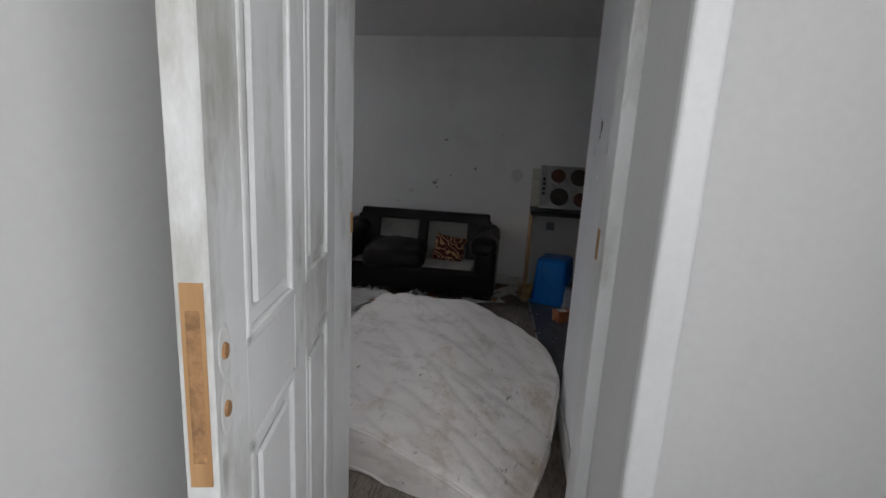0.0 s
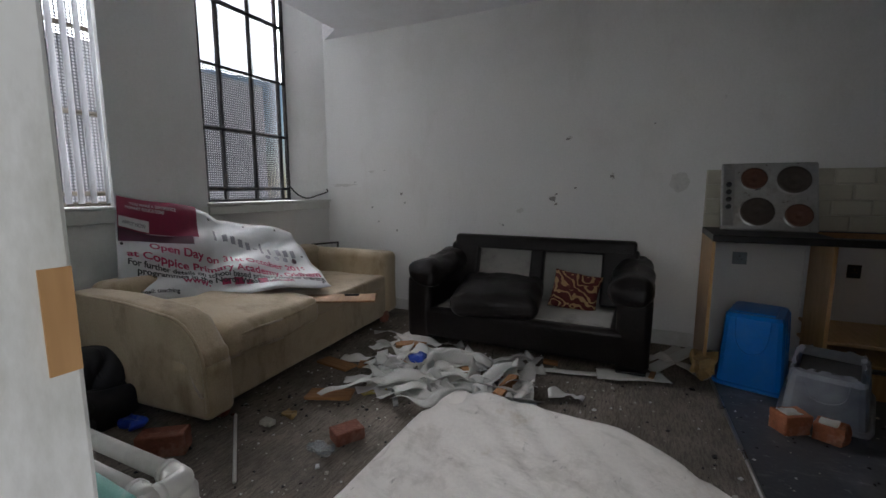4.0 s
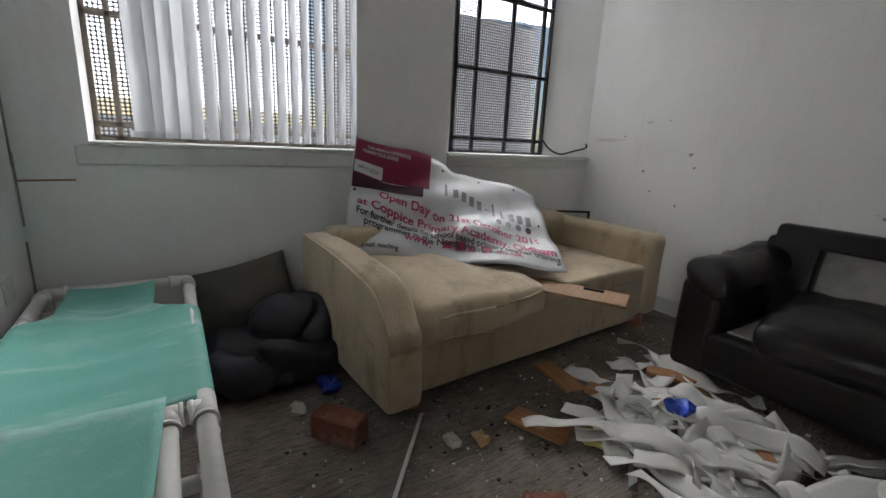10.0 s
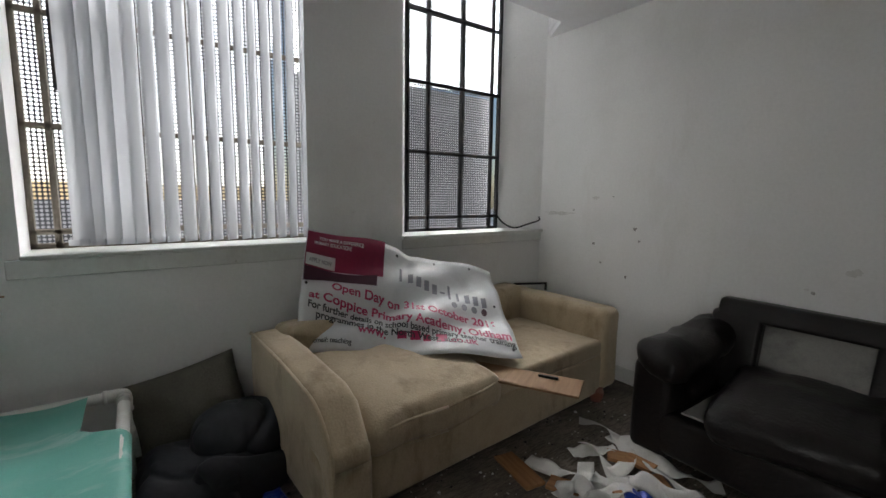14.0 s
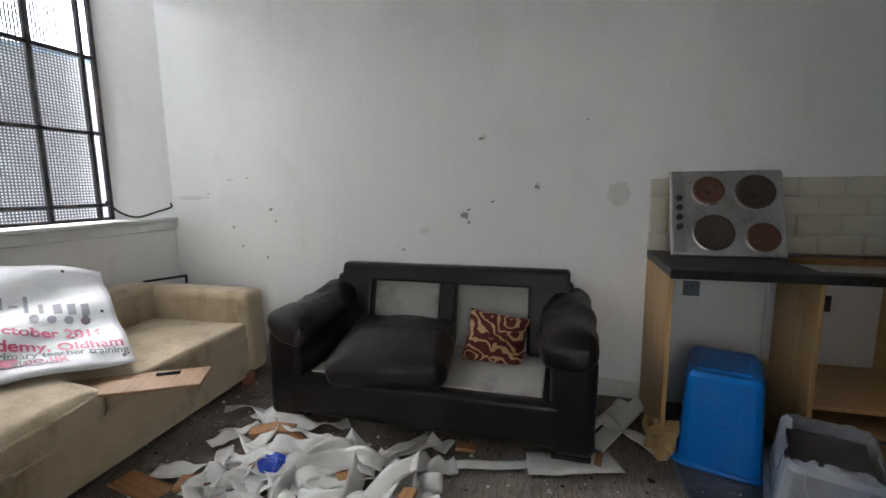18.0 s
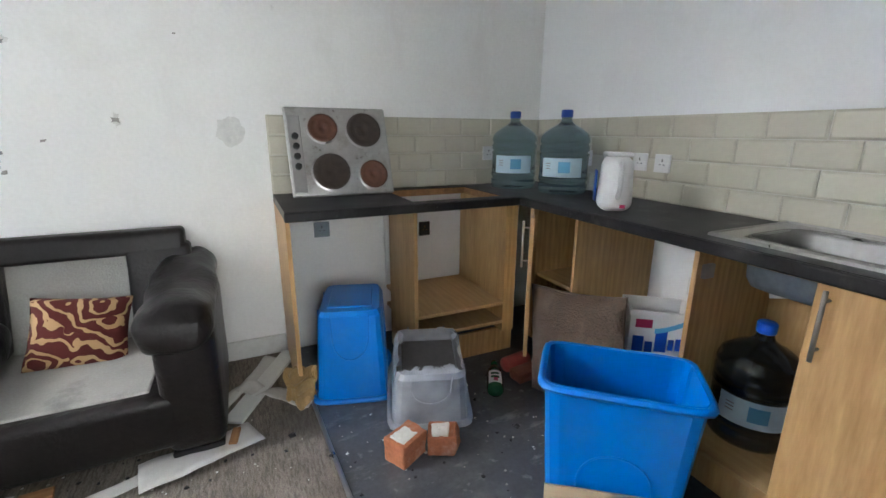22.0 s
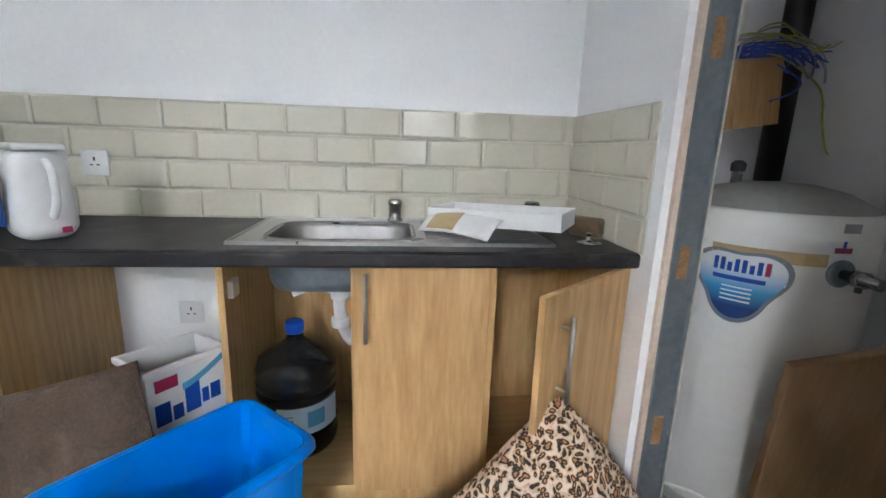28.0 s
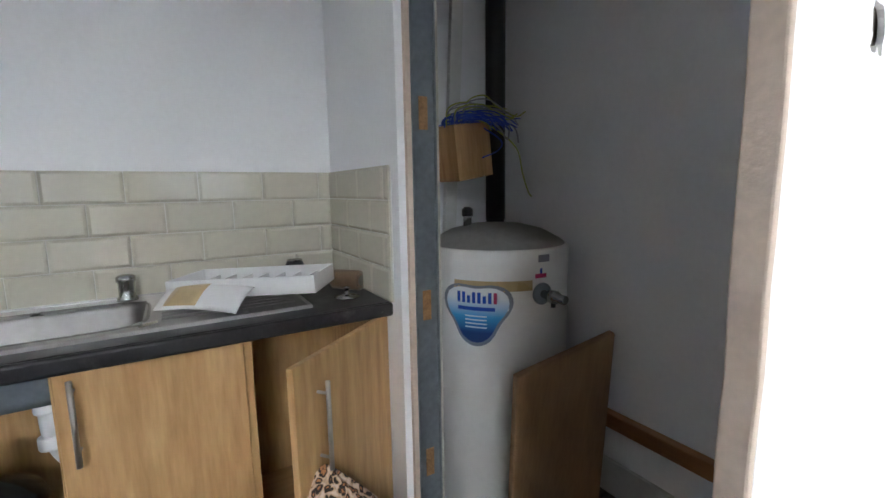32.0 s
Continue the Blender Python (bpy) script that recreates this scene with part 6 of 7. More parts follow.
part("strip", box((-0.16, -0.015, 0), (0.16, 0.015, 0.004), 0.001), CHROME, cover)

# small rubble, one scatter each for pale chips and dark dust
for nm, lab, mt, count, seed_, lo, hi in (("plaster_chips", "pale plaster chips scattered over the floor", GYPSUM_W, 700, 5, 0.002, 0.007), ("dark_grit", "dark grit and dust scattered over the floor", WORKTOP, 600, 6, 0.003, 0.01), ("white_flakes", "white paint flakes scattered over the floor", TRIM, 200, 7, 0.003, 0.009)):
    r_ = random.Random(seed_)
    vs, fs = [], []
    for i in range(count):
        if i % 3:
            x, y = 0.6 + 2.6 * r_.random(), -2.75 + 2.5 * r_.random()
        else:
            x, y = r_.gauss(1.7, 0.6), r_.gauss(-1.3, 0.55)
        if i % 9 == 0:
            x, y = 3.3 + 1.1 * r_.random(), -1.9 + 1.2 * r_.random()
        if not (0.1 < x < 4.5 and -3.4 < y < -0.1):
            continue
        s, a = r_.uniform(lo, hi), r_.uniform(0, 6.28)
        if r_.random() < 0.06:
            s *= 2
        b = len(vs)
        z0 = 0.006 if x > 3.5 else -0.002
        for k in range(4):
            rr = s * r_.uniform(0.6, 1.3)
            vs.append((x + rr * math.cos(a + k * 1.57), y + rr * math.sin(a + k * 1.57), z0))
        for k in range(4):
            rr = s * r_.uniform(0.3, 0.9)
            vs.append((x + rr * math.cos(a + k * 1.57), y + rr * math.sin(a + k * 1.57), z0 + s * r_.uniform(0.25, 0.8)))
        fs += [(b, b + 1, b + 5, b + 4), (b + 1, b + 2, b + 6, b + 5), (b + 2, b + 3, b + 7, b + 6), (b + 3, b, b + 4, b + 7), (b + 4, b + 5, b + 6, b + 7)]
    me = bpy.data.meshes.new(nm)
    me.from_pydata(vs, [], fs)
    me.materials.append(mt)
    tagged(new(nm, me), lab, "rubble", kind="stuff")
tagged(part("floor_strip", tube([(3.44, -0.3, 0.004), (3.48, -1.2, 0.004), (3.54, -2.6, 0.004)], 0.009, 8), STEEL, None, smooth=True), "aluminium strip between carpet and vinyl", "trim", kind="structure")

# ---- on the worktop ----


def bottle_glass(name, color, rough=0.12):
    m = bpy.data.materials.new(name)
    m.use_nodes = True
    b = m.node_tree.nodes["Principled BSDF"]
    b.inputs["Base Color"].default_value = (*color, 1)
    b.inputs["Transmission Weight"].default_value = 0.94
    b.inputs["Roughness"].default_value = rough
    b.inputs["IOR"].default_value = 1.16
    b.inputs["Coat Weight"].default_value = 0.8
    b.inputs["Coat Roughness"].default_value = 0.05
    return m


BOTTLE = bottle_glass("blue_tinted_bottle", (0.34, 0.5, 0.6), 0.03)
# darker copy for the cabinet bottle, the cabinet's shade put into its tint
SHADED_BOTTLE = bottle_glass("shade_tinted_bottle", (0.15, 0.165, 0.17))
CAP = material("blue_cap", (0.0, 0.06, 0.4), 0.4, var=0.05, bump=0.02)
LABEL = material("pale_blue_label", (0.55, 0.72, 0.82), 0.45, var=0.08, scale=9, bump=0.02)
LABEL_B = material("blue_label_print", (0.1, 0.35, 0.6), 0.45, var=0.1, bump=0.0)


def on_round(r, ang0, ang1, z0, z1, n=14):
    """A label wrapped on a cylinder."""
    return grid_mesh(lambda u, v: Vector((r * math.cos(ang0 + (ang1 - ang0) * u), r * math.sin(ang0 + (ang1 - ang0) * u), z0 + (z1 - z0) * v)), n, 2)


def water_bottle(at, rz, mt, label, face):
    b = thing("water_bottle", label, "water bottle", at, rz)
    R = 0.132
    b.scale = (1, 1, 0.945)
    prof = [(0.0, 0.012), (0.1, 0.0), (0.125, 0.004), (R, 0.02), (R, 0.055), (R - 0.01, 0.065), (R, 0.075), (R, 0.096), (R - 0.003, 0.098), (R - 0.003, 0.208), (R, 0.212), (R, 0.224), (R - 0.011, 0.232), (R, 0.242), (R, 0.268), (R - 0.011, 0.279), (R, 0.29), (R - 0.002, 0.31), (0.12, 0.335), (0.085, 0.365), (0.05, 0.385), (0.032, 0.4), (0.027, 0.415), (0.027, 0.43)]
    part("body", lathe(prof, 36, cap=False), mt, b, smooth=True)
    part("cap", lathe([(0.029, 0.425), (0.031, 0.43), (0.031, 0.46), (0.027, 0.466), (0, 0.466)], 20), CAP, b, "blue plastic cap", True)
    a = radians(face)
    lb = part("label", on_round(R + 0.0004, a - 0.85, a + 0.85, 0.1, 0.205), LABEL, b, "pale blue printed label", True)
    part("emblem", on_round(R + 0.0012, a - 0.12, a + 0.34, 0.125, 0.185, 8), LABEL_B, lb, smooth=True)
    for k in range(3):
        part("print_bar", on_round(R + 0.0012, a - 0.66, a - 0.45, 0.145 + 0.014 * k, 0.149 + 0.014 * k, 4), PRINT_GREY, lb)
    return b


water_bottle((4.755, -0.235, WT1), 0, BOTTLE, "empty blue water-cooler bottle in the worktop corner", -125)
water_bottle((4.87, -0.55, WT1), 0, BOTTLE, "empty blue water-cooler bottle beside its twin", -135)
water_bottle((4.85, -1.69, 0.168), 0, SHADED_BOTTLE, "water-cooler bottle in the sink cabinet, tinted dark for the shade there", 212)

kettle = thing("kettle", "white plastic jug kettle on the black worktop", "kettle", (4.69, -1.1, WT1), rz=55)
kettle.scale = (1.1, 1.1, 1.08)
part("body", rbox((0.052, 0.062, 0.108), 0.042, 4, 6, lambda v: Vector((v.x * (1.06 - 1.3 * (v.z + 0.1) * 0.7), v.y * (1.06 - 1.3 * (v.z + 0.1) * 0.7), v.z)), (0, 0, 0.109)), WHITE_PLASTIC, kettle, smooth=True)
part("lid", rbox((0.042, 0.05, 0.008), 0.007, 2, 4, None, (0, 0, 0.22)), WHITE_PLASTIC, kettle, smooth=True)
part("handle", tube(smooth_path([(-0.058, -0.0, 0.19), (-0.085, 0.0, 0.165), (-0.085, 0.0, 0.1), (-0.06, 0.0, 0.06)], 6), 0.009, 10), WHITE_PLASTIC, kettle, smooth=True)
part("badge", box((-0.066, -0.03, 0.02), (-0.062, -0.01, 0.034), 0.001), PRINT_RED, kettle, "small red badge")
part("water_window", box((-0.02, 0.072, 0.04), (0.02, 0.077, 0.16), 0.002), CAP, kettle, "blue water gauge")


def socket_plate(at, rz, w=0.086, label="white plastic double power socket", dark=False, metal=False):
    """A wall socket with its slots and screws, facing local -y."""
    s = thing("socket", label, "power socket", at, rz)
    part("plate", box((-w / 2, -0.01, -0.043), (w / 2, 0, 0.043), 0.003, 2), BLACK if dark else GALV if metal else WHITE_PLASTIC, s)
    for k in ((0,) if w < 0.1 else (-0.036, 0.036)):
        for dx, dz, sx, sz in ((0, 0.014, 0.003, 0.006), (-0.011, -0.006, 0.005, 0.002), (0.011, -0.006, 0.005, 0.002)):
            part("slot", box((k + dx - sx, -0.011, dz - sz), (k + dx + sx, -0.0101, dz + sz)), BLACK if not dark else CHROME, s)
    return s


socket_plate((4.71, -0.008, 1.105), 0, 0.086, "white plastic wall socket behind the bottles")
for y_, w_ in ((-0.49, 0.086), (-0.7, 0.146), (-0.87, 0.086), (-1.0, 0.086)):
    socket_plate((XR - 0.01, y_, 1.095), -90, w_, "white plastic wall socket on the tiles")
socket_plate((3.64, -0.002, 0.7), 0, 0.086, "metal-grey wall socket under the worktop", metal=True)
socket_plate((XR - 0.002, -1.26, 0.55), -90, 0.086, "white wall socket under the worktop")
socket_plate((4.25, -0.0415, 0.66), 0, 0.07, "black cooker outlet behind the oven housing", True)
part("back_board", box((-0.24, 0.26, 0.33), (0.26, 0.275, WT0)), WALL_K, bpy.data.objects["oven_unit"])

TINRED = material("red_tin", (0.3, 0.05, 0.04), 0.4, var=0.2, bump=0.1)
TINBROWN = material("brown_jar", (0.14, 0.09, 0.05), 0.3, var=0.2, bump=0.1)


def lying_can(name, label, at, rz, r, ln, mt, mt2=None):
    c = thing(name, label, "can", at, rz)
    m = Matrix.Translation((0, 0, r)) @ Matrix.Rotation(math.pi / 2, 4, "Y")
    part("body", lathe([(r * 0.85, -ln / 2), (r, -ln / 2 + 0.006), (r, ln / 2 - 0.006), (r * 0.85, ln / 2)], 22, m=m), mt, c, smooth=True)
    part("end", lathe([(0.0, ln / 2 + 0.001), (r * 0.5, ln / 2 + 0.001), (r * 0.52, ln / 2 - 0.003), (r * 0.84, ln / 2 + 0.001)], 20, m=m, cap=False), mt2 or CHROME, c)
    return c


lying_can("jar", "small brown jar lying behind the kettle", (4.98, -0.75, WT1), 200, 0.03, 0.07, TINBROWN)
lying_can("jar", "small red jar lying behind the kettle", (4.97, -0.86, WT1), 230, 0.03, 0.07, TINRED)
lying_can("drink_can", "brown drink can lying by the wall corner", (4.8, -2.645, WT1), 215, 0.034, 0.11, TINBROWN)
yc = thing("drink_can", "black and yellow drink can behind the white trays", "can", (5.0, -2.52, WT1))
part("body", lathe([(0.028, 0), (0.033, 0.008), (0.033, 0.07), (0.026, 0.085)], 22), BLACK, yc, smooth=True)
part("band", lathe([(0.0335, 0.045), (0.0335, 0.065)], 22, cap=False), YELLOW, yc)
part("lid", lathe([(0.026, 0.085), (0.027, 0.089), (0.023, 0.087), (0, 0.086)], 20, cap=False), CHROME, yc)
ss = thing("sink_strainer", "steel sink strainer basket on the worktop", "sink strainer", (4.68, -2.6, WT1))
part("bowl", lathe([(0.038, 0.004), (0.04, 0.006), (0.02, 0.012), (0.008, 0.014), (0.006, 0.03), (0.012, 0.036), (0, 0.038)], 20, cap=False), CHROME, ss, smooth=True)


def tray(at, rz, rx, ry, lx, ly, lz, label, ribs):
    t_ = thing("plastic_tray", label, "plastic tray", at, rz, rx=rx, ry=ry)
    th = 0.004
    part("base", box((-lx / 2, -ly / 2, 0), (lx / 2, ly / 2, th)), WHITE_PLASTIC, t_)
    for lo, hi in (((-lx / 2, -ly / 2, 0), (lx / 2, -ly / 2 + th, lz)), ((-lx / 2, ly / 2 - th, 0), (lx / 2, ly / 2, lz)), ((-lx / 2, -ly / 2, 0), (-lx / 2 + th, ly / 2, lz)), ((lx / 2 - th, -ly / 2, 0), (lx / 2, ly / 2, lz))):
        part("wall", box(lo, hi, 0.0015), WHITE_PLASTIC, t_)
    for i in range(ribs):
        x = -lx / 2 + (i + 1) * lx / (ribs + 1)
        part("rib", box((x - 0.002, -ly / 2 + th, th), (x + 0.002, ly / 2 - th, lz * 0.6)), WHITE_PLASTIC, t_)
    return t_


tr1 = tray((4.815, -2.36, 0.95), 57, 0, 2, 0.43, 0.2, 0.052, "white plastic fridge tray lying on the drainer", 7)
for s in (-1, 1):
    part("peg", lathe([(0.008, -0.035), (0.008, 0.0)], 10, m=Matrix.Translation((0.19, s * 0.08, 0))), WHITE_PLASTIC, tr1)
tp = thing("plastic_cover", "white plastic appliance cover with yellowed tape", "plastic cover", (4.755, -2.22, 0.922), rz=48)
part("shell", solid_sheet(lambda u, v: Vector((-0.125 + 0.25 * u, 0.05 - 0.09 * v, 0.004 + 0.05 * math.sin(math.pi * v * 0.5) + 0.008 * math.sin(math.pi * u))), 12, 8, 0.003), WHITE_PLASTIC, tp, smooth=True)
part("tape", solid_sheet(lambda u, v: Vector((-0.0 + 0.1 * u, 0.045 - 0.07 * v, 0.0095 + 0.05 * math.sin(math.pi * (0.05 + v * 0.78) * 0.5) + 0.008 * math.sin(math.pi * (0.5 + 0.4 * u)))), 6, 6, 0.001), TAPE, tp, smooth=True)

# ---- under the worktop ----
pl = thing("waste_pipe", "white plastic sink waste pipe and trap", "waste pipe", (4.86, -1.86, 0.4))
part("trap", tube(smooth_path([(0.0, 0.02, 0.36), (0.0, 0.02, 0.22), (0.0, -0.01, 0.14), (0.0, -0.05, 0.14), (0.0, -0.07, 0.2), (0.02, -0.05, 0.28), (0.1, 0.06, 0.29)], 7), 0.021, 12), WHITE_PLASTIC, pl, smooth=True)
for p in ((0, 0.02, 0.3), (0, 0.02, 0.2), (0, -0.07, 0.2)):
    part("nut", lathe([(0.03, -0.016), (0.031, -0.01), (0.031, 0.014), (0.026, 0.018)], 16, m=Matrix.Translation(p)), WHITE_PLASTIC, pl, smooth=True)
part("branch", tube(smooth_path([(0.02, 0.24, 0.355), (-0.02, 0.14, 0.365), (-0.03, 0.02, 0.37), (-0.01, -0.06, 0.36)], 6), 0.014, 10), WHITE_PLASTIC, pl, "thin white branch pipe", True)
part("hose", tube(smooth_path([(-0.06, 0.16, 0.32), (-0.02, 0.08, 0.335), (0.02, 0.04, 0.3), (0.05, -0.02, 0.33)], 6), 0.012, 10), WHITE_PLASTIC, pl, smooth=True)
part("sink_underside", grid_mesh(lambda u, v: bowl(u, (2 + round(v * 4)) / 6) + Vector(((bowl(u, 0.5).x + 0.022) * 0.03, (bowl(u, 0.5).y - 0.16) * 0.03, -0.005)), 40, 4, close_u=True), GALV, bpy.data.objects["sink"], smooth=True)

BROWN = material("brown_velour", (0.085, 0.054, 0.036), 0.85, var=0.4, scale=8, fine=120, bump=0.5, stain=(0.2, 0.145, 0.105), stain_amount=0.7, stain_scale=7, sheen=0.08, layers=[((0.03, 0.02, 0.014), 0.7, 10, (1, 1, 1), 0.54, 0.68)])
c4 = thing("cushion", "dirty brown velour cushion propped against the corner cabinet", "cushion", (4.45, -1.16, 0.006), rz=-92, rx=-5)
part("cover", pillow(0.6, 0.52, 0.075, 15), BROWN, c4, smooth=True).matrix_basis = pose(0, 0, 0.325, 0, -13, 0)
part("piping", tube([Vector(((0.3 * x) * 0.97, 0, 0.325 + 0.26 * z * 0.97)) for x, z in ((-1, -1), (-0.94, 0), (-1, 1), (0, 0.94), (1, 1), (0.94, 0), (1, -1), (0, -0.94), (-1, -1))], 0.006, 6), BROWN, c4).matrix_basis = Matrix.Translation((0, 0, 0.325)) @ Matrix.Rotation(radians(-13), 4, "Y") @ Matrix.Translation((0, 0, -0.325))

sb = thing("detergent_tub", "open white laundry detergent tub with blue lettering", "detergent tub", (4.69, -1.38, 0.0), rz=-38)
for lo, hi in (((-0.11, -0.08, 0), (0.11, -0.075, 0.58)), ((-0.11, 0.075, 0), (0.11, 0.08, 0.58)), ((-0.11, -0.075, 0), (-0.105, 0.075, 0.58)), ((0.105, -0.075, 0), (0.11, 0.075, 0.58)), ((-0.105, -0.075, 0), (0.105, 0.075, 0.01))):
    part("side", box(lo, hi), WHITE_PLASTIC, sb)
for lo, hi in (((-0.118, -0.088, 0.565), (0.118, -0.075, 0.585)), ((-0.118, 0.075, 0.565), (0.118, 0.088, 0.585)), ((-0.118, -0.075, 0.565), (-0.105, 0.075, 0.585)), ((0.105, -0.075, 0.565), (0.118, 0.075, 0.585))):
    part("rim", box(lo, hi, 0.004, 2), WHITE_PLASTIC, sb)
part("powder", box((-0.105, -0.075, 0.4), (0.105, 0.075, 0.42)), RAWWOOD, sb)
for k, (x0, z0, w_, h_) in enumerate(((-0.095, 0.33, 0.04, 0.065), (-0.05, 0.33, 0.028, 0.045), (-0.015, 0.335, 0.042, 0.088), (0.032, 0.345, 0.02, 0.045), (0.057, 0.345, 0.03, 0.05))):
    part("logo_block", box((x0, -0.082, z0 + 0.085), (x0 + w_, -0.0802, z0 + 0.085 + h_), 0.001), CAP, sb, "navy blue logo lettering drawn as blocks")
part("badge", box((-0.09, -0.082, 0.515), (-0.03, -0.0802, 0.55), 0.001), PRINT_RED, sb, "small red badge")
part("swoosh", solid_sheet(lambda u, v: Vector((-0.02 + 0.12 * u, -0.0822, 0.495 + 0.05 * u ** 1.5 + 0.02 * v)), 8, 1, 0.0008), LABEL_B, sb)
GREENP = material("green_bottle", (0.01, 0.09, 0.035), 0.25, var=0.1, bump=0.02)
gb = thing("cleaner_bottle", "green plastic cleaner bottle lying on the vinyl floor", "bottle", (4.32, -0.8, 0.035), rz=60)
m = Matrix.Rotation(math.pi / 2, 4, "Y")
part("body", lathe([(0.0, -0.14), (0.035, -0.135), (0.04, -0.12), (0.04, 0.03), (0.034, 0.06), (0.018, 0.1), (0.014, 0.11)], 20, m=m @ Matrix.Diagonal((0.8, 1, 1, 1))), GREENP, gb, smooth=True)
part("cap", lathe([(0.018, 0.105), (0.018, 0.14), (0, 0.142)], 16, m=m), GREENP, gb, smooth=True)
part("label", grid_mesh(lambda u, v: Vector((-0.1 + 0.11 * u, 0.041 * math.sin(-0.9 + 1.8 * v), 0.0335 * math.cos(-0.9 + 1.8 * v))), 3, 8), WHITE_PLASTIC, gb, "white and green label", True)
for k in range(2):
    part("label_bar", grid_mesh(lambda u, v: Vector((-0.03 - 0.03 * k + 0.018 * u, 0.042 * math.sin(-0.5 + 1.0 * v), 0.0345 * math.cos(-0.5 + 1.0 * v))), 1, 5), GREENP, gb)
part("label_mark", grid_mesh(lambda u, v: Vector((-0.09 + 0.03 * u, 0.042 * math.sin(-0.3 + 0.5 * v), 0.0345 * math.cos(-0.3 + 0.5 * v))), 1, 4), PRINT_RED, gb)
lying_can("drink_can", "crushed red can lying under the corner cabinet door", (4.5, -0.72, 0.0), 10, 0.04, 0.16, TINRED)
rb = brick((4.52, -0.82, 0.004), 5, size=(0.2, 0.09, 0.05), seed=31, frog=False)

def milky():
    """Clouded polypropylene: part scattering, part clear."""
    m = bpy.data.materials.new("clouded_plastic")
    m.use_nodes = True
    n, l = m.node_tree.nodes, m.node_tree.links
    b = n["Principled BSDF"]
    b.inputs["Base Color"].default_value = (0.5, 0.53, 0.58, 1)
    b.inputs["Roughness"].default_value = 0.28
    ns = n.new("ShaderNodeTexNoise")
    ns.inputs["Scale"].default_value, ns.inputs["Detail"].default_value = 9, 6
    co = n.new("ShaderNodeTexCoord")
    l.new(co.outputs["Object"], ns.inputs["Vector"])
    mr = n.new("ShaderNodeMapRange")
    mr.inputs["From Min"].default_value, mr.inputs["From Max"].default_value = 0.3, 0.7
    mr.inputs["To Min"].default_value, mr.inputs["To Max"].default_value = 0.45, 0.7
    l.new(ns.outputs["Fac"], mr.inputs["Value"])
    l.new(mr.outputs["Result"], b.inputs["Alpha"])
    return m


cb = crate("clear_box", "broken clear plastic storage box turned upside down", (3.95, -0.8, 0.01), -19, 0.34, 0.4, 0.26, 0.003, milky(), True, 12.0, True)
cb.location.z = 0.045
# sheet added under the hole so that the box's inside reads dark
part("inner_sheet", box((-0.12, -0.15, 0.2), (0.12, 0.13, 0.204)), material("dark_grey_sheet", (0.06, 0.058, 0.056), 0.6, var=0.2, bump=0.05), cb, "dark grey sheet set inside to darken the broken base")

tub = thing("food_tub", "torn food tub on the cabinet shelf", "food tub", (4.76, -0.85, 0.516), rz=30, rx=60)
part("tub", rbox((0.06, 0.045, 0.03), 0.01, 2, 4, None, (0, 0, 0.045)), WHITE_PLASTIC, tub)
part("contents", box((-0.05, -0.035, 0.07), (0.05, 0.035, 0.077), 0.002), BAGTAN, tub)
bp_ = thing("plywood_sheet", "pale plywood sheet leaning in front of the blue box", "board", (4.14, -1.72, 0.006), rz=-36, rx=-20)
part("sheet", box((-0.18, -0.006, 0), (0.18, 0.006, 0.16), 0.001), wood("pale_ply", (0.5, 0.37, 0.24), (0.44, 0.31, 0.19), "x", 0.6), bp_)
pb = thing("plastic_bottle", "crushed clear drinks bottle on the floor", "bottle", (4.27, -1.8, 0.045), rz=-30)
part("body", lathe([(0.0, -0.11), (0.03, -0.11), (0.033, -0.09), (0.026, -0.06), (0.033, -0.03), (0.027, 0.0), (0.033, 0.03), (0.03, 0.06), (0.013, 0.1), (0.013, 0.12)], 16, m=Matrix.Rotation(math.pi / 2, 4, "Y")), CLEARP, pb, smooth=True)
part("cap", lathe([(0.015, 0.115), (0.015, 0.135), (0, 0.136)], 12, m=Matrix.Rotation(math.pi / 2, 4, "Y")), WHITE_PLASTIC, pb)
part("label", on_round(0.034, 0, 6.28, -0.03, 0.03, 16), GREENP, pb).matrix_basis = Matrix.Rotation(math.pi / 2, 4, "Y")


def throw(u, v):
    a = 2 * math.pi * u
    base = Vector((0.02 + 0.36 * math.cos(a) * (1 if math.cos(a) < 0 else 0.3), 0.5 * math.sin(a), 0.0))
    k = v ** 0.9
    fold = 0.055 * math.sin(a * 7 + 1 + 2 * v) * v * (1 - 0.3 * v) + 0.02 * nz((math.cos(a) * 2, math.sin(a) * 2, v * 2), 2, 5)
    p = base * (k + fold) + Vector((0.02 * (1 - v), -0.03 * (1 - v), 0.6 * (1 - v) ** 1.05))
    return p + Vector((0, 0, 0.004))


lc = thing("leopard_throw", "leopard print throw heaped against the open cabinet door", "throw", (4.335, -2.385, 0.0))
LEO = leopard()
part("cloth", grid_mesh(throw, 110, 34, close_u=True), LEO, lc, smooth=True)
part("hem", tube([throw(i / 90, 1.0) for i in range(91)], 0.006, 6), LEO, lc, "rolled hem", True)

# ---- tank cupboard ----
tank = bpy.data.objects["hot_water_cylinder"]


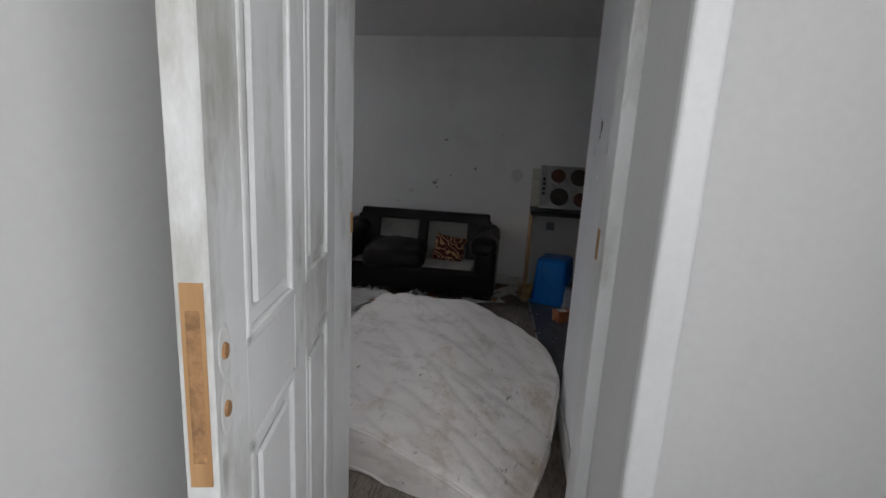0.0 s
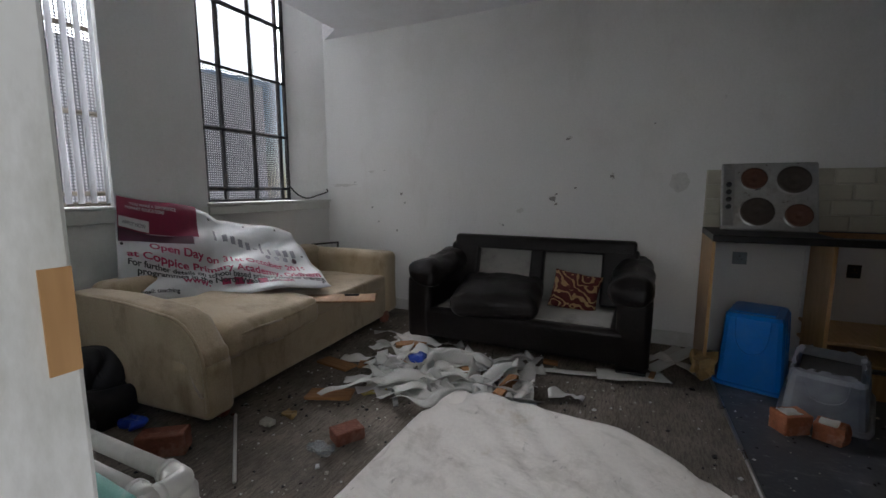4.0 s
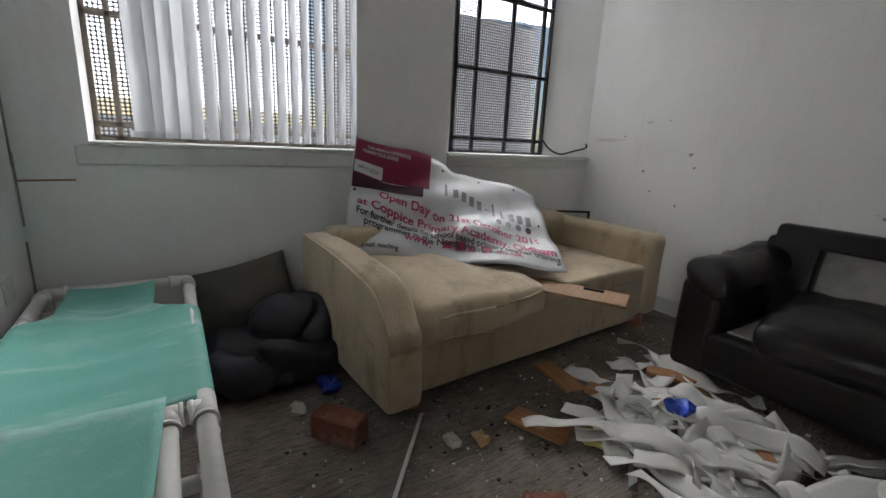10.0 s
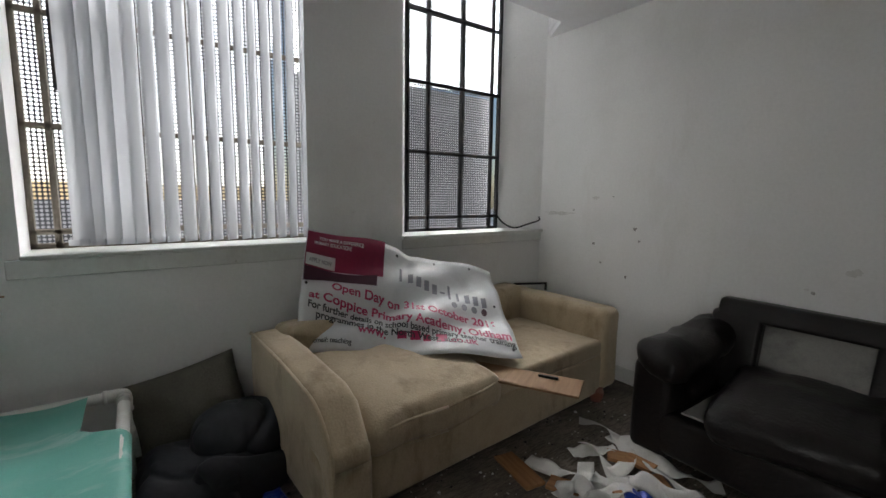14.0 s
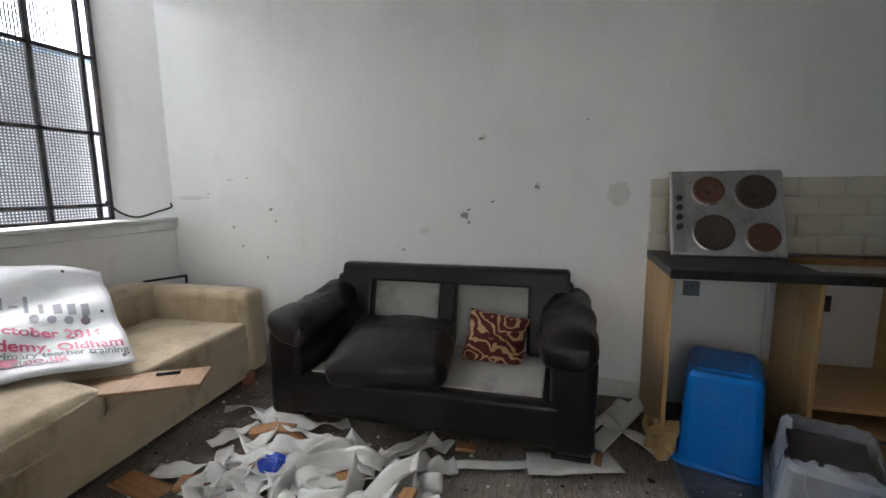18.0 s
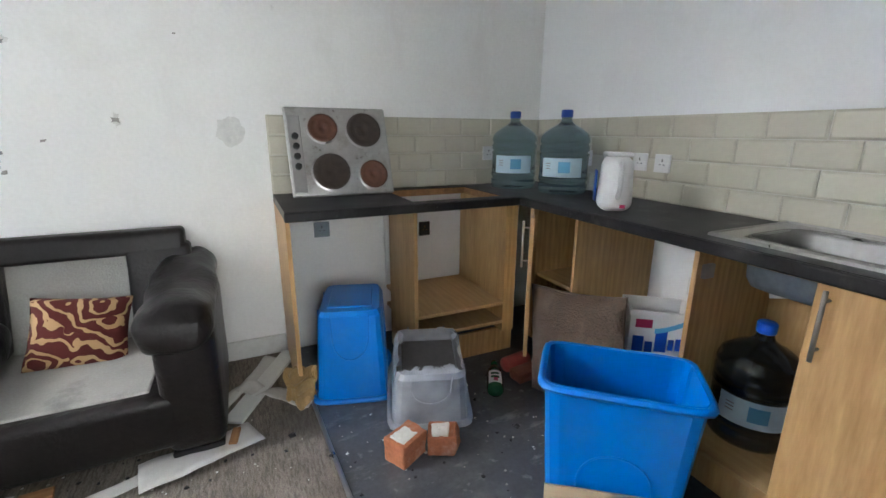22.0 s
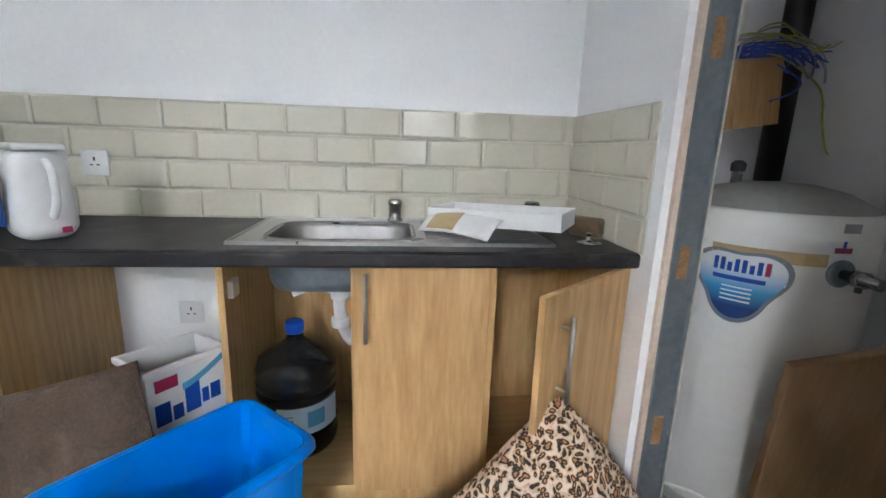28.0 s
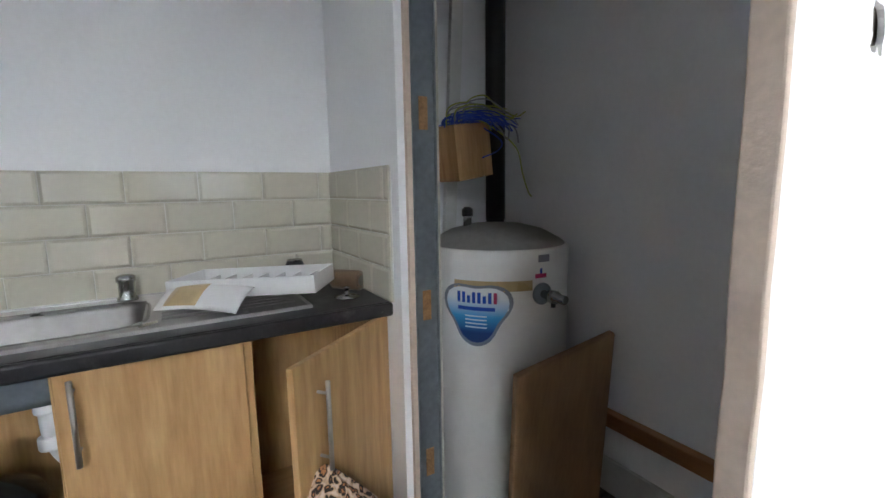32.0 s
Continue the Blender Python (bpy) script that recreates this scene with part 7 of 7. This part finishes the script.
def badge_print():
    """Print that runs from white at the top through sky blue to navy."""
    m = material("blue_badge", (0.02, 0.2, 0.45), 0.35, var=0.1, scale=8, bump=0.0)
    n, l = m.node_tree.nodes, m.node_tree.links
    co, sep, rg = n.new("ShaderNodeTexCoord"), n.new("ShaderNodeSeparateXYZ"), n.new("ShaderNodeMapRange")
    rg.inputs["From Min"].default_value, rg.inputs["From Max"].default_value = 0.73, 0.93
    ramp = n.new("ShaderNodeValToRGB")
    ramp.color_ramp.elements[0].color, ramp.color_ramp.elements[1].color = (0.01, 0.04, 0.16, 1), (0.72, 0.75, 0.77, 1)
    ramp.color_ramp.elements[0].position, ramp.color_ramp.elements[1].position = 0.12, 0.72
    e = ramp.color_ramp.elements.new(0.4)
    e.color = (0.05, 0.32, 0.62, 1)
    l.new(co.outputs["Object"], sep.inputs[0])
    l.new(sep.outputs["Z"], rg.inputs["Value"])
    l.new(rg.outputs[0], ramp.inputs["Fac"])
    l.new(ramp.outputs["Color"], n["Principled BSDF"].inputs["Base Color"])
    return m


BADGE_B = badge_print()
BADGE_W = material("white_badge", (0.7, 0.73, 0.76), 0.35, var=0.05, bump=0.0)
BADGE_G = material("grey_badge_rim", (0.2, 0.22, 0.26), 0.35, var=0.05, bump=0.0)


def tri_badge(scale, dz=0.0, r=0.0):
    """A rounded triangle, point down, wrapped on the jacket."""
    a0 = radians(127)
    pts = []
    for i in range(48):
        a = 2 * math.pi * i / 48 + math.pi / 2
        k = 0.095 * (1 + 0.17 * math.cos(3 * (a + math.pi / 2)))
        pts.append((k * math.cos(a) * 1.12 * scale, k * math.sin(a) * scale))
    bm_ = bmesh.new()
    rings = []
    for t in (1.0, 0.66, 0.33, 0.0):
        rings.append([bm_.verts.new((r * math.cos(a0 - x * t / r), r * math.sin(a0 - x * t / r), 0.83 + dz + z * t)) for x, z in pts])
    for p, q in zip(rings, rings[1:]):
        for i in range(48):
            bm_.faces.new((p[i], p[(i + 1) % 48], q[(i + 1) % 48], q[i]))
    bmesh.ops.remove_doubles(bm_, verts=bm_.verts, dist=0.0003)
    return bm_


bd = part("badge", tri_badge(1.12, 0, 0.2756), BADGE_G, tank, "blue and white triangular maker's badge", True)
part("badge_face", tri_badge(1.0, 0, 0.2762), BADGE_B, bd, smooth=True)
a0 = radians(127)
for k in range(8):
    part("logo_bar", on_round(0.2769, a0 + 0.265 - k * 0.067, a0 + 0.222 - k * 0.067, 0.858, 0.896 if k in (0, 1, 3, 4, 6, 7) else 0.884, 2), PRINT_RED if k == 0 else CAP, bd)
part("logo_bar", on_round(0.2769, a0 - 0.24, a0 + 0.24, 0.832, 0.845, 6), CAP, bd)
for k in range(4):
    part("print_bar", on_round(0.2768, a0 - 0.14, a0 + 0.14, 0.81 - k * 0.013, 0.815 - k * 0.013, 4), BADGE_W, bd)
part("tape_mark", on_round(0.2753, radians(110), radians(168), 0.9, 0.935), TAPE, tank, "yellowed strip of old tape", True)
part("sticker", on_round(0.2757, radians(170), radians(180), 0.94, 0.955, 4), PRINT_RED, tank)
part("sticker_tower", on_round(0.2757, radians(174), radians(176), 0.955, 0.99, 2), CAP, tank)
part("label", on_round(0.2785, radians(172), radians(182), 0.995, 1.02, 4), PRINT_GREY, tank)
for ang, z in ((176, 0.885), (200, 0.55), (200, 0.24)):
    m = Matrix.Rotation(radians(ang), 4, "Z") @ Matrix.Translation((0.272, 0, z)) @ Matrix.Rotation(math.pi / 2, 4, "Y")
    v = part("boss", lathe([(0.038, 0), (0.038, 0.008), (0.03, 0.012), (0, 0.012)], 20, m=m), GALV if z > 0.8 else BLACK, tank, "round pipe boss", True)
    if z > 0.8:
        part("valve", lathe([(0.014, 0.01), (0.014, 0.04), (0.022, 0.045), (0.022, 0.075), (0.015, 0.08), (0.015, 0.115), (0.009, 0.116)], 14, m=m), CHROME, v, "brass and steel valve", True)
        part("valve_lever", tube([m @ Vector((0, 0, 0.06)), m @ Vector((0.035, 0, 0.06))], 0.008, 8), BLACK, v)
part("fitting", tube([(0.05, 0.1, 1.1), (0.05, 0.1, 1.17)], 0.016, 10), CHROME, tank, smooth=True)
part("fitting_nut", lathe([(0.022, 1.14), (0.022, 1.165), (0.012, 1.175)], 10, m=Matrix.Translation((0.05, 0.1, 0))), BLACK, tank)
part("hose", tube([(0.285 * math.cos(radians(a)), 0.285 * math.sin(radians(a)), 0.09 + 0.02 * math.sin(a / 9)) for a in range(90, 215, 8)], 0.006, 8), CYL, tank, "thin cream cable round the base", True)

bs = thing("plywood_board", "paint-splashed brown wooden board leaning on the water cylinder", "board", (4.41, -3.24, 0))
A, B_, C, D = Vector((4.45, -3.05, 0)), Vector((4.39, -3.43, 0)), Vector((4.3, -3.37, 0.77)), Vector((4.35, -2.99, 0.69))
bm = bmesh.new()
nrm = (B_ - A).cross(D - A).normalized() * 0.028
vs = [bm.verts.new(p - Vector((4.41, -3.24, 0)) + k) for k in (Vector(), nrm) for p in (A, B_, C, D)]
for f_ in ((0, 1, 2, 3), (7, 6, 5, 4), (0, 4, 5, 1), (1, 5, 6, 2), (2, 6, 7, 3), (3, 7, 4, 0)):
    bm.faces.new([vs[i] for i in f_])
bmesh.ops.bevel(bm, geom=bm.edges[:], offset=0.003, segments=1, affect="EDGES")
PLYB = wood("scuffed_brown_board", (0.33, 0.2, 0.1), (0.22, 0.125, 0.06), "z", 0.65)
part("board", bm, PLYB, bs)
cl = thing("wall_batten", "varnished orange-brown batten fixed to the cupboard wall", "batten", (4.06, -3.57, 0.3))
part("batten", box((-0.44, -0.02, 0), (0.44, 0.02, 0.06), 0.004, 2), wood("varnished_pine", (0.42, 0.2, 0.07), (0.3, 0.13, 0.04), "x", 0.35), cl)
for x, y, rz, lx, ly in ((4.22, -3.38, 20, 0.5, 0.2), (4.08, -3.2, -30, 0.3, 0.12), (4.3, -3.5, 5, 0.3, 0.06)):
    t_ = thing("floor_offcut", "brown hardboard offcut on the cupboard floor", "board", (x, y, 0.003), rz)
    part("sheet", box((-lx / 2, -ly / 2, 0), (lx / 2, ly / 2, 0.012), 0.002), BOARD, t_)
dp = thing("soil_pipe", "black vertical pipe in the cupboard corner", "pipe", (5.02, -3.46, 0))
part("pipe", tube([(0, 0, 1.1), (0, 0, ZC)], 0.045, 20), BLACK, dp, smooth=True)
part("lower_pipe", tube([(0, 0, 0.0), (0, 0, 1.1)], 0.042, 20), BLACK, dp, smooth=True)
jb = thing("junction_box", "open brown wooden junction box spilling electric wires", "junction box", (4.99, -3.225, 1.29), rz=14, rx=-8)
for lo, hi in (((-0.12, -0.1, 0), (-0.108, 0.12, 0.22)), ((-0.108, -0.1, 0), (0.08, -0.088, 0.22)), ((-0.108, 0.108, 0), (0.08, 0.12, 0.22)), ((-0.108, -0.088, 0), (0.08, 0.108, 0.012))):
    part("board", box(lo, hi, 0.001), RAWWOOD, jb)
rng = random.Random(21)
WB, WY, WG = (material(n_, c_, 0.4, var=0.05, bump=0.0) for n_, c_ in (("blue_wire", (0.02, 0.07, 0.5)), ("yellow_green_wire", (0.4, 0.42, 0.05)), ("grey_wire", (0.3, 0.3, 0.32))))
for i in range(46):
    mt = WB if i % 3 != 1 else (WY if i % 2 == 1 else WG)
    p0 = Vector((rng.uniform(-0.1, 0.0), rng.uniform(-0.06, 0.1), 0.17))
    reach = rng.uniform(0.1, 0.24) if mt is WB else rng.uniform(0.16, 0.32)
    lift = rng.uniform(0.04, 0.1) if mt is WB else rng.uniform(0.08, 0.17)
    side = Vector((rng.uniform(-0.1, -0.02), -reach, 0))
    pts = [p0, p0 + Vector((-0.02, 0.02, 0.03 + lift * 0.6)), p0 + side * 0.5 + Vector((0, 0, lift)), p0 + side * 0.85 + Vector((0, 0, lift * 0.7 + rng.uniform(-0.02, 0.02))), p0 + side * 1.05 + Vector((0, rng.uniform(-0.02, 0.02), lift * 0.45 + rng.uniform(-0.03, 0.03)))]
    part("wire", tube(smooth_path(pts, 5), 0.003, 5), mt, jb, "coloured insulated wire", True)
part("wire", tube(smooth_path([(-0.1, -0.02, 0.24), (-0.16, -0.06, 0.2), (-0.18, -0.2, 0.1), (-0.17, -0.25, -0.02), (-0.16, -0.31, -0.12), (-0.16, -0.37, -0.14)], 6), 0.0035, 6), WY, jb, "long dangling yellow-green wire", True)
part("wire", tube(smooth_path([(-0.1, -0.04, 0.26), (-0.16, -0.1, 0.2), (-0.18, -0.14, 0.14), (-0.17, -0.18, 0.2), (-0.18, -0.21, 0.17), (-0.18, -0.22, 0.12)], 6), 0.004, 6), WG, jb, "hooked grey cable", True)
part("wire", tube(smooth_path([(-0.1, -0.04, 0.22), (-0.16, -0.12, 0.14), (-0.17, -0.08, 0.1), (-0.15, 0.0, 0.08)], 6), 0.003, 6), WB, jb, "blue wire loop", True)
for k, y_ in enumerate((-3.05, -3.17)):
    t_ = thing("timber_prop", "white painted timber upright behind the cylinder", "timber", (5.06, y_, 0.0), rz=0)
    part("timber", box((-0.012, -0.03, 0), (0.012, 0.03, ZC - 0.1), 0.002, m=Matrix.Rotation(radians(3 if k else -3), 4, "X")), TRIM, t_)

# ---- wall damage, seen up close ----
stud2 = thing("steel_stud", "galvanised stud seen through the broken wall", "metal stud", (1.67, YD - 0.06, 0))
part("web", box((-0.06, -0.002, 0.8), (0.06, 0.002, ZC)), STEEL, stud2)
for s in (-1, 1):
    part("flange", box((s * 0.06 - 0.002, -0.03, 0.8), (s * 0.06 + 0.002, 0.03, ZC)), STEEL, stud2)
part("slot", box((-0.035, 0.0015, 1.06), (0.005, 0.004, 1.16), 0.004), BLACK, stud2, "dark punched slot")
rng = random.Random(33)
hole = holes[0]
ob = tagged(new("torn_plaster"), "torn plasterboard flaps round the broken hole", "plaster")
for i in range(len(hole)):  # crumbs of board left hanging on the edge, in clusters
    x, z = hole[i]
    if nz((x * 7, z * 7, 0), 1, 5) < 0.12 and z > 0.75 or rng.random() < 0.35:
        continue
    w_, h_ = rng.uniform(0.006, 0.016), rng.uniform(0.012, 0.034)
    part("flap", rbox((w_, 0.004, h_), 0.003, 1, 6, lambda v: v + Vector((nz(v, 45, i * 1.7), nz(v, 45, i + 3.3) * 0.4, nz(v, 45, i + 5.1))) * 0.022, m=Matrix.Translation((x + rng.uniform(-0.004, 0.008), YD - rng.uniform(0.0, 0.008), z)) @ Matrix.Rotation(rng.uniform(-0.35, 0.35), 4, "Z") @ Matrix.Rotation(rng.uniform(-0.3, 0.3), 4, "Y")), GYPSUM_W if rng.random() < 0.4 else CORE, ob)
for x, z, sx, sz in ((1.81, 1.12, 0.035, 0.13), (1.62, 0.78, 0.045, 0.075), (1.59, 0.62, 0.02, 0.1), (1.83, 0.6, 0.03, 0.05)):  # larger hanging pieces
    part("flap", rbox((sx, 0.014, sz), 0.012, 2, 12, lambda v: v + Vector((nz(v, 30, x * 9), nz(v, 30, z * 7), nz(v, 22, x + z))) * 0.026, m=Matrix.Translation((x, YD - 0.018, z))), GYPSUM_W, ob)
for hl in holes[1:5]:
    x, z = hl[len(hl) // 2]
    part("flap", rbox((0.014, 0.006, 0.02), 0.005, 1, 4, lambda v: v + Vector((nz(v, 60, x), 0, nz(v, 60, z))) * 0.014, m=Matrix.Translation((x, YD - 0.004, z))), GYPSUM, ob)
SCUFF = material("grey_scuff", (0.36, 0.35, 0.33), 0.9, var=0.2, bump=0.2)
dents = tagged(new("wall_dents"), "small chips and dents in the painted wall", "wall damage")
for x, z, s in ((2.317, 1.102, 0.022), (2.5, 1.19, 0.009), (0.88, 1.133, 0.014), (0.92, 1.05, 0.009), (0.7, 1.36, 0.009), (2.77, 1.28, 0.016), (2.35, 1.14, 0.01), (0.55, 1.0, 0.01), (1.9, 0.87, 0.008), (2.43, 1.58, 0.014), (0.83, 0.78, 0.01), (0.35, 1.25, 0.008), (3.05, 1.66, 0.006), (0.62, 0.86, 0.008), (2.35, 1.06, 0.01)):
    part("chip", rbox((s, 0.0015, s * 0.7), 0.001, 1, 4, lambda v: v + Vector((nz(v, 60, x), 0, nz(v, 60, z))) * s * 0.9, (x, -0.001, z)), SCUFF, dents)
for z, y_ in ((0.89, YD + 0.01), (0.5, YD + 0.008), (1.15, YD + 0.006)):
    part("crack", box((0.001, y_ - 0.006, z - 0.2), (0.004, y_ + 0.002, z + 0.12)), SCUFF, dents)
cable = thing("cable", "short bent black cable hanging at the window corner", "cable", (-0.05, -0.2, 1.09))
part("flex", tube(smooth_path([(-0.04, -0.25, 0.12), (-0.01, -0.18, 0.04), (0.02, -0.08, 0.0), (0.05, 0.05, 0.03), (0.07, 0.16, 0.06), (0.06, 0.17, 0.09)], 6), 0.007, 8), BLACK, cable, smooth=True)
sw = thing("switch_box", "worn metal light switch box on the broken wall", "light switch", (2.2, YD, 1.06))
part("box", rbox((0.045, 0.02, 0.045), 0.01, 2, 3, None, (0, 0.02, 0)), STEEL, sw, smooth=True)
part("rocker", box((-0.012, 0.04, -0.018), (0.012, 0.047, 0.018), 0.002), WHITE_PLASTIC, sw, "white switch rocker")
hinge_mark = thing("wall_bracket", "rusty nail strip in the corner by the door wall", "bracket", (0.0, YD + 0.01, 0.89))
part("nail", tube([(0.004, 0.0, 0.0), (0.006, 0.2, 0.004)], 0.004, 6), CHIP, hinge_mark)
v1 = thing("wall_vent", "small white plate low on the broken wall", "vent plate", (0.61, YD + 0.001, 0.45))
part("plate", box((-0.1, 0, -0.05), (0.1, 0.006, 0.05), 0.002), TRIM, v1)
v2 = thing("wall_vent", "small white plate low on the broken wall", "vent plate", (0.33, YD + 0.001, 0.5))
part("plate", box((-0.06, 0, -0.05), (0.06, 0.006, 0.05), 0.002), TRIM, v2)

# faint hand marks and a pale patch on the painted walls
SMUDGE = material("wall_smudge", (0.75, 0.745, 0.72), 0.7, var=0.15, scale=20, bump=0.05)
marks = tagged(new("wall_marks"), "faint grey smudges and a square patch on the painted wall", "wall marks")
for x, z, sx, sz in ((3.237, 1.23, 0.062, 0.07), (2.438, 1.584, 0.022, 0.016), (2.775, 1.279, 0.012, 0.03), (0.2, 1.22, 0.12, 0.015), (1.874, 0.886, 0.012, 0.006), (0.55, 1.35, 0.03, 0.012), (2.05, 1.0, 0.03, 0.02)):
    bm = bmesh.new()
    edge = ragged(x, z, sx, sz, x * 7, 26, 0.25 if sx > 0.05 and sz > 0.05 else 0.7)
    bm.faces.new([bm.verts.new((a, -0.0012, b)) for a, b in edge])
    part("mark", bm, SMUDGE, marks)
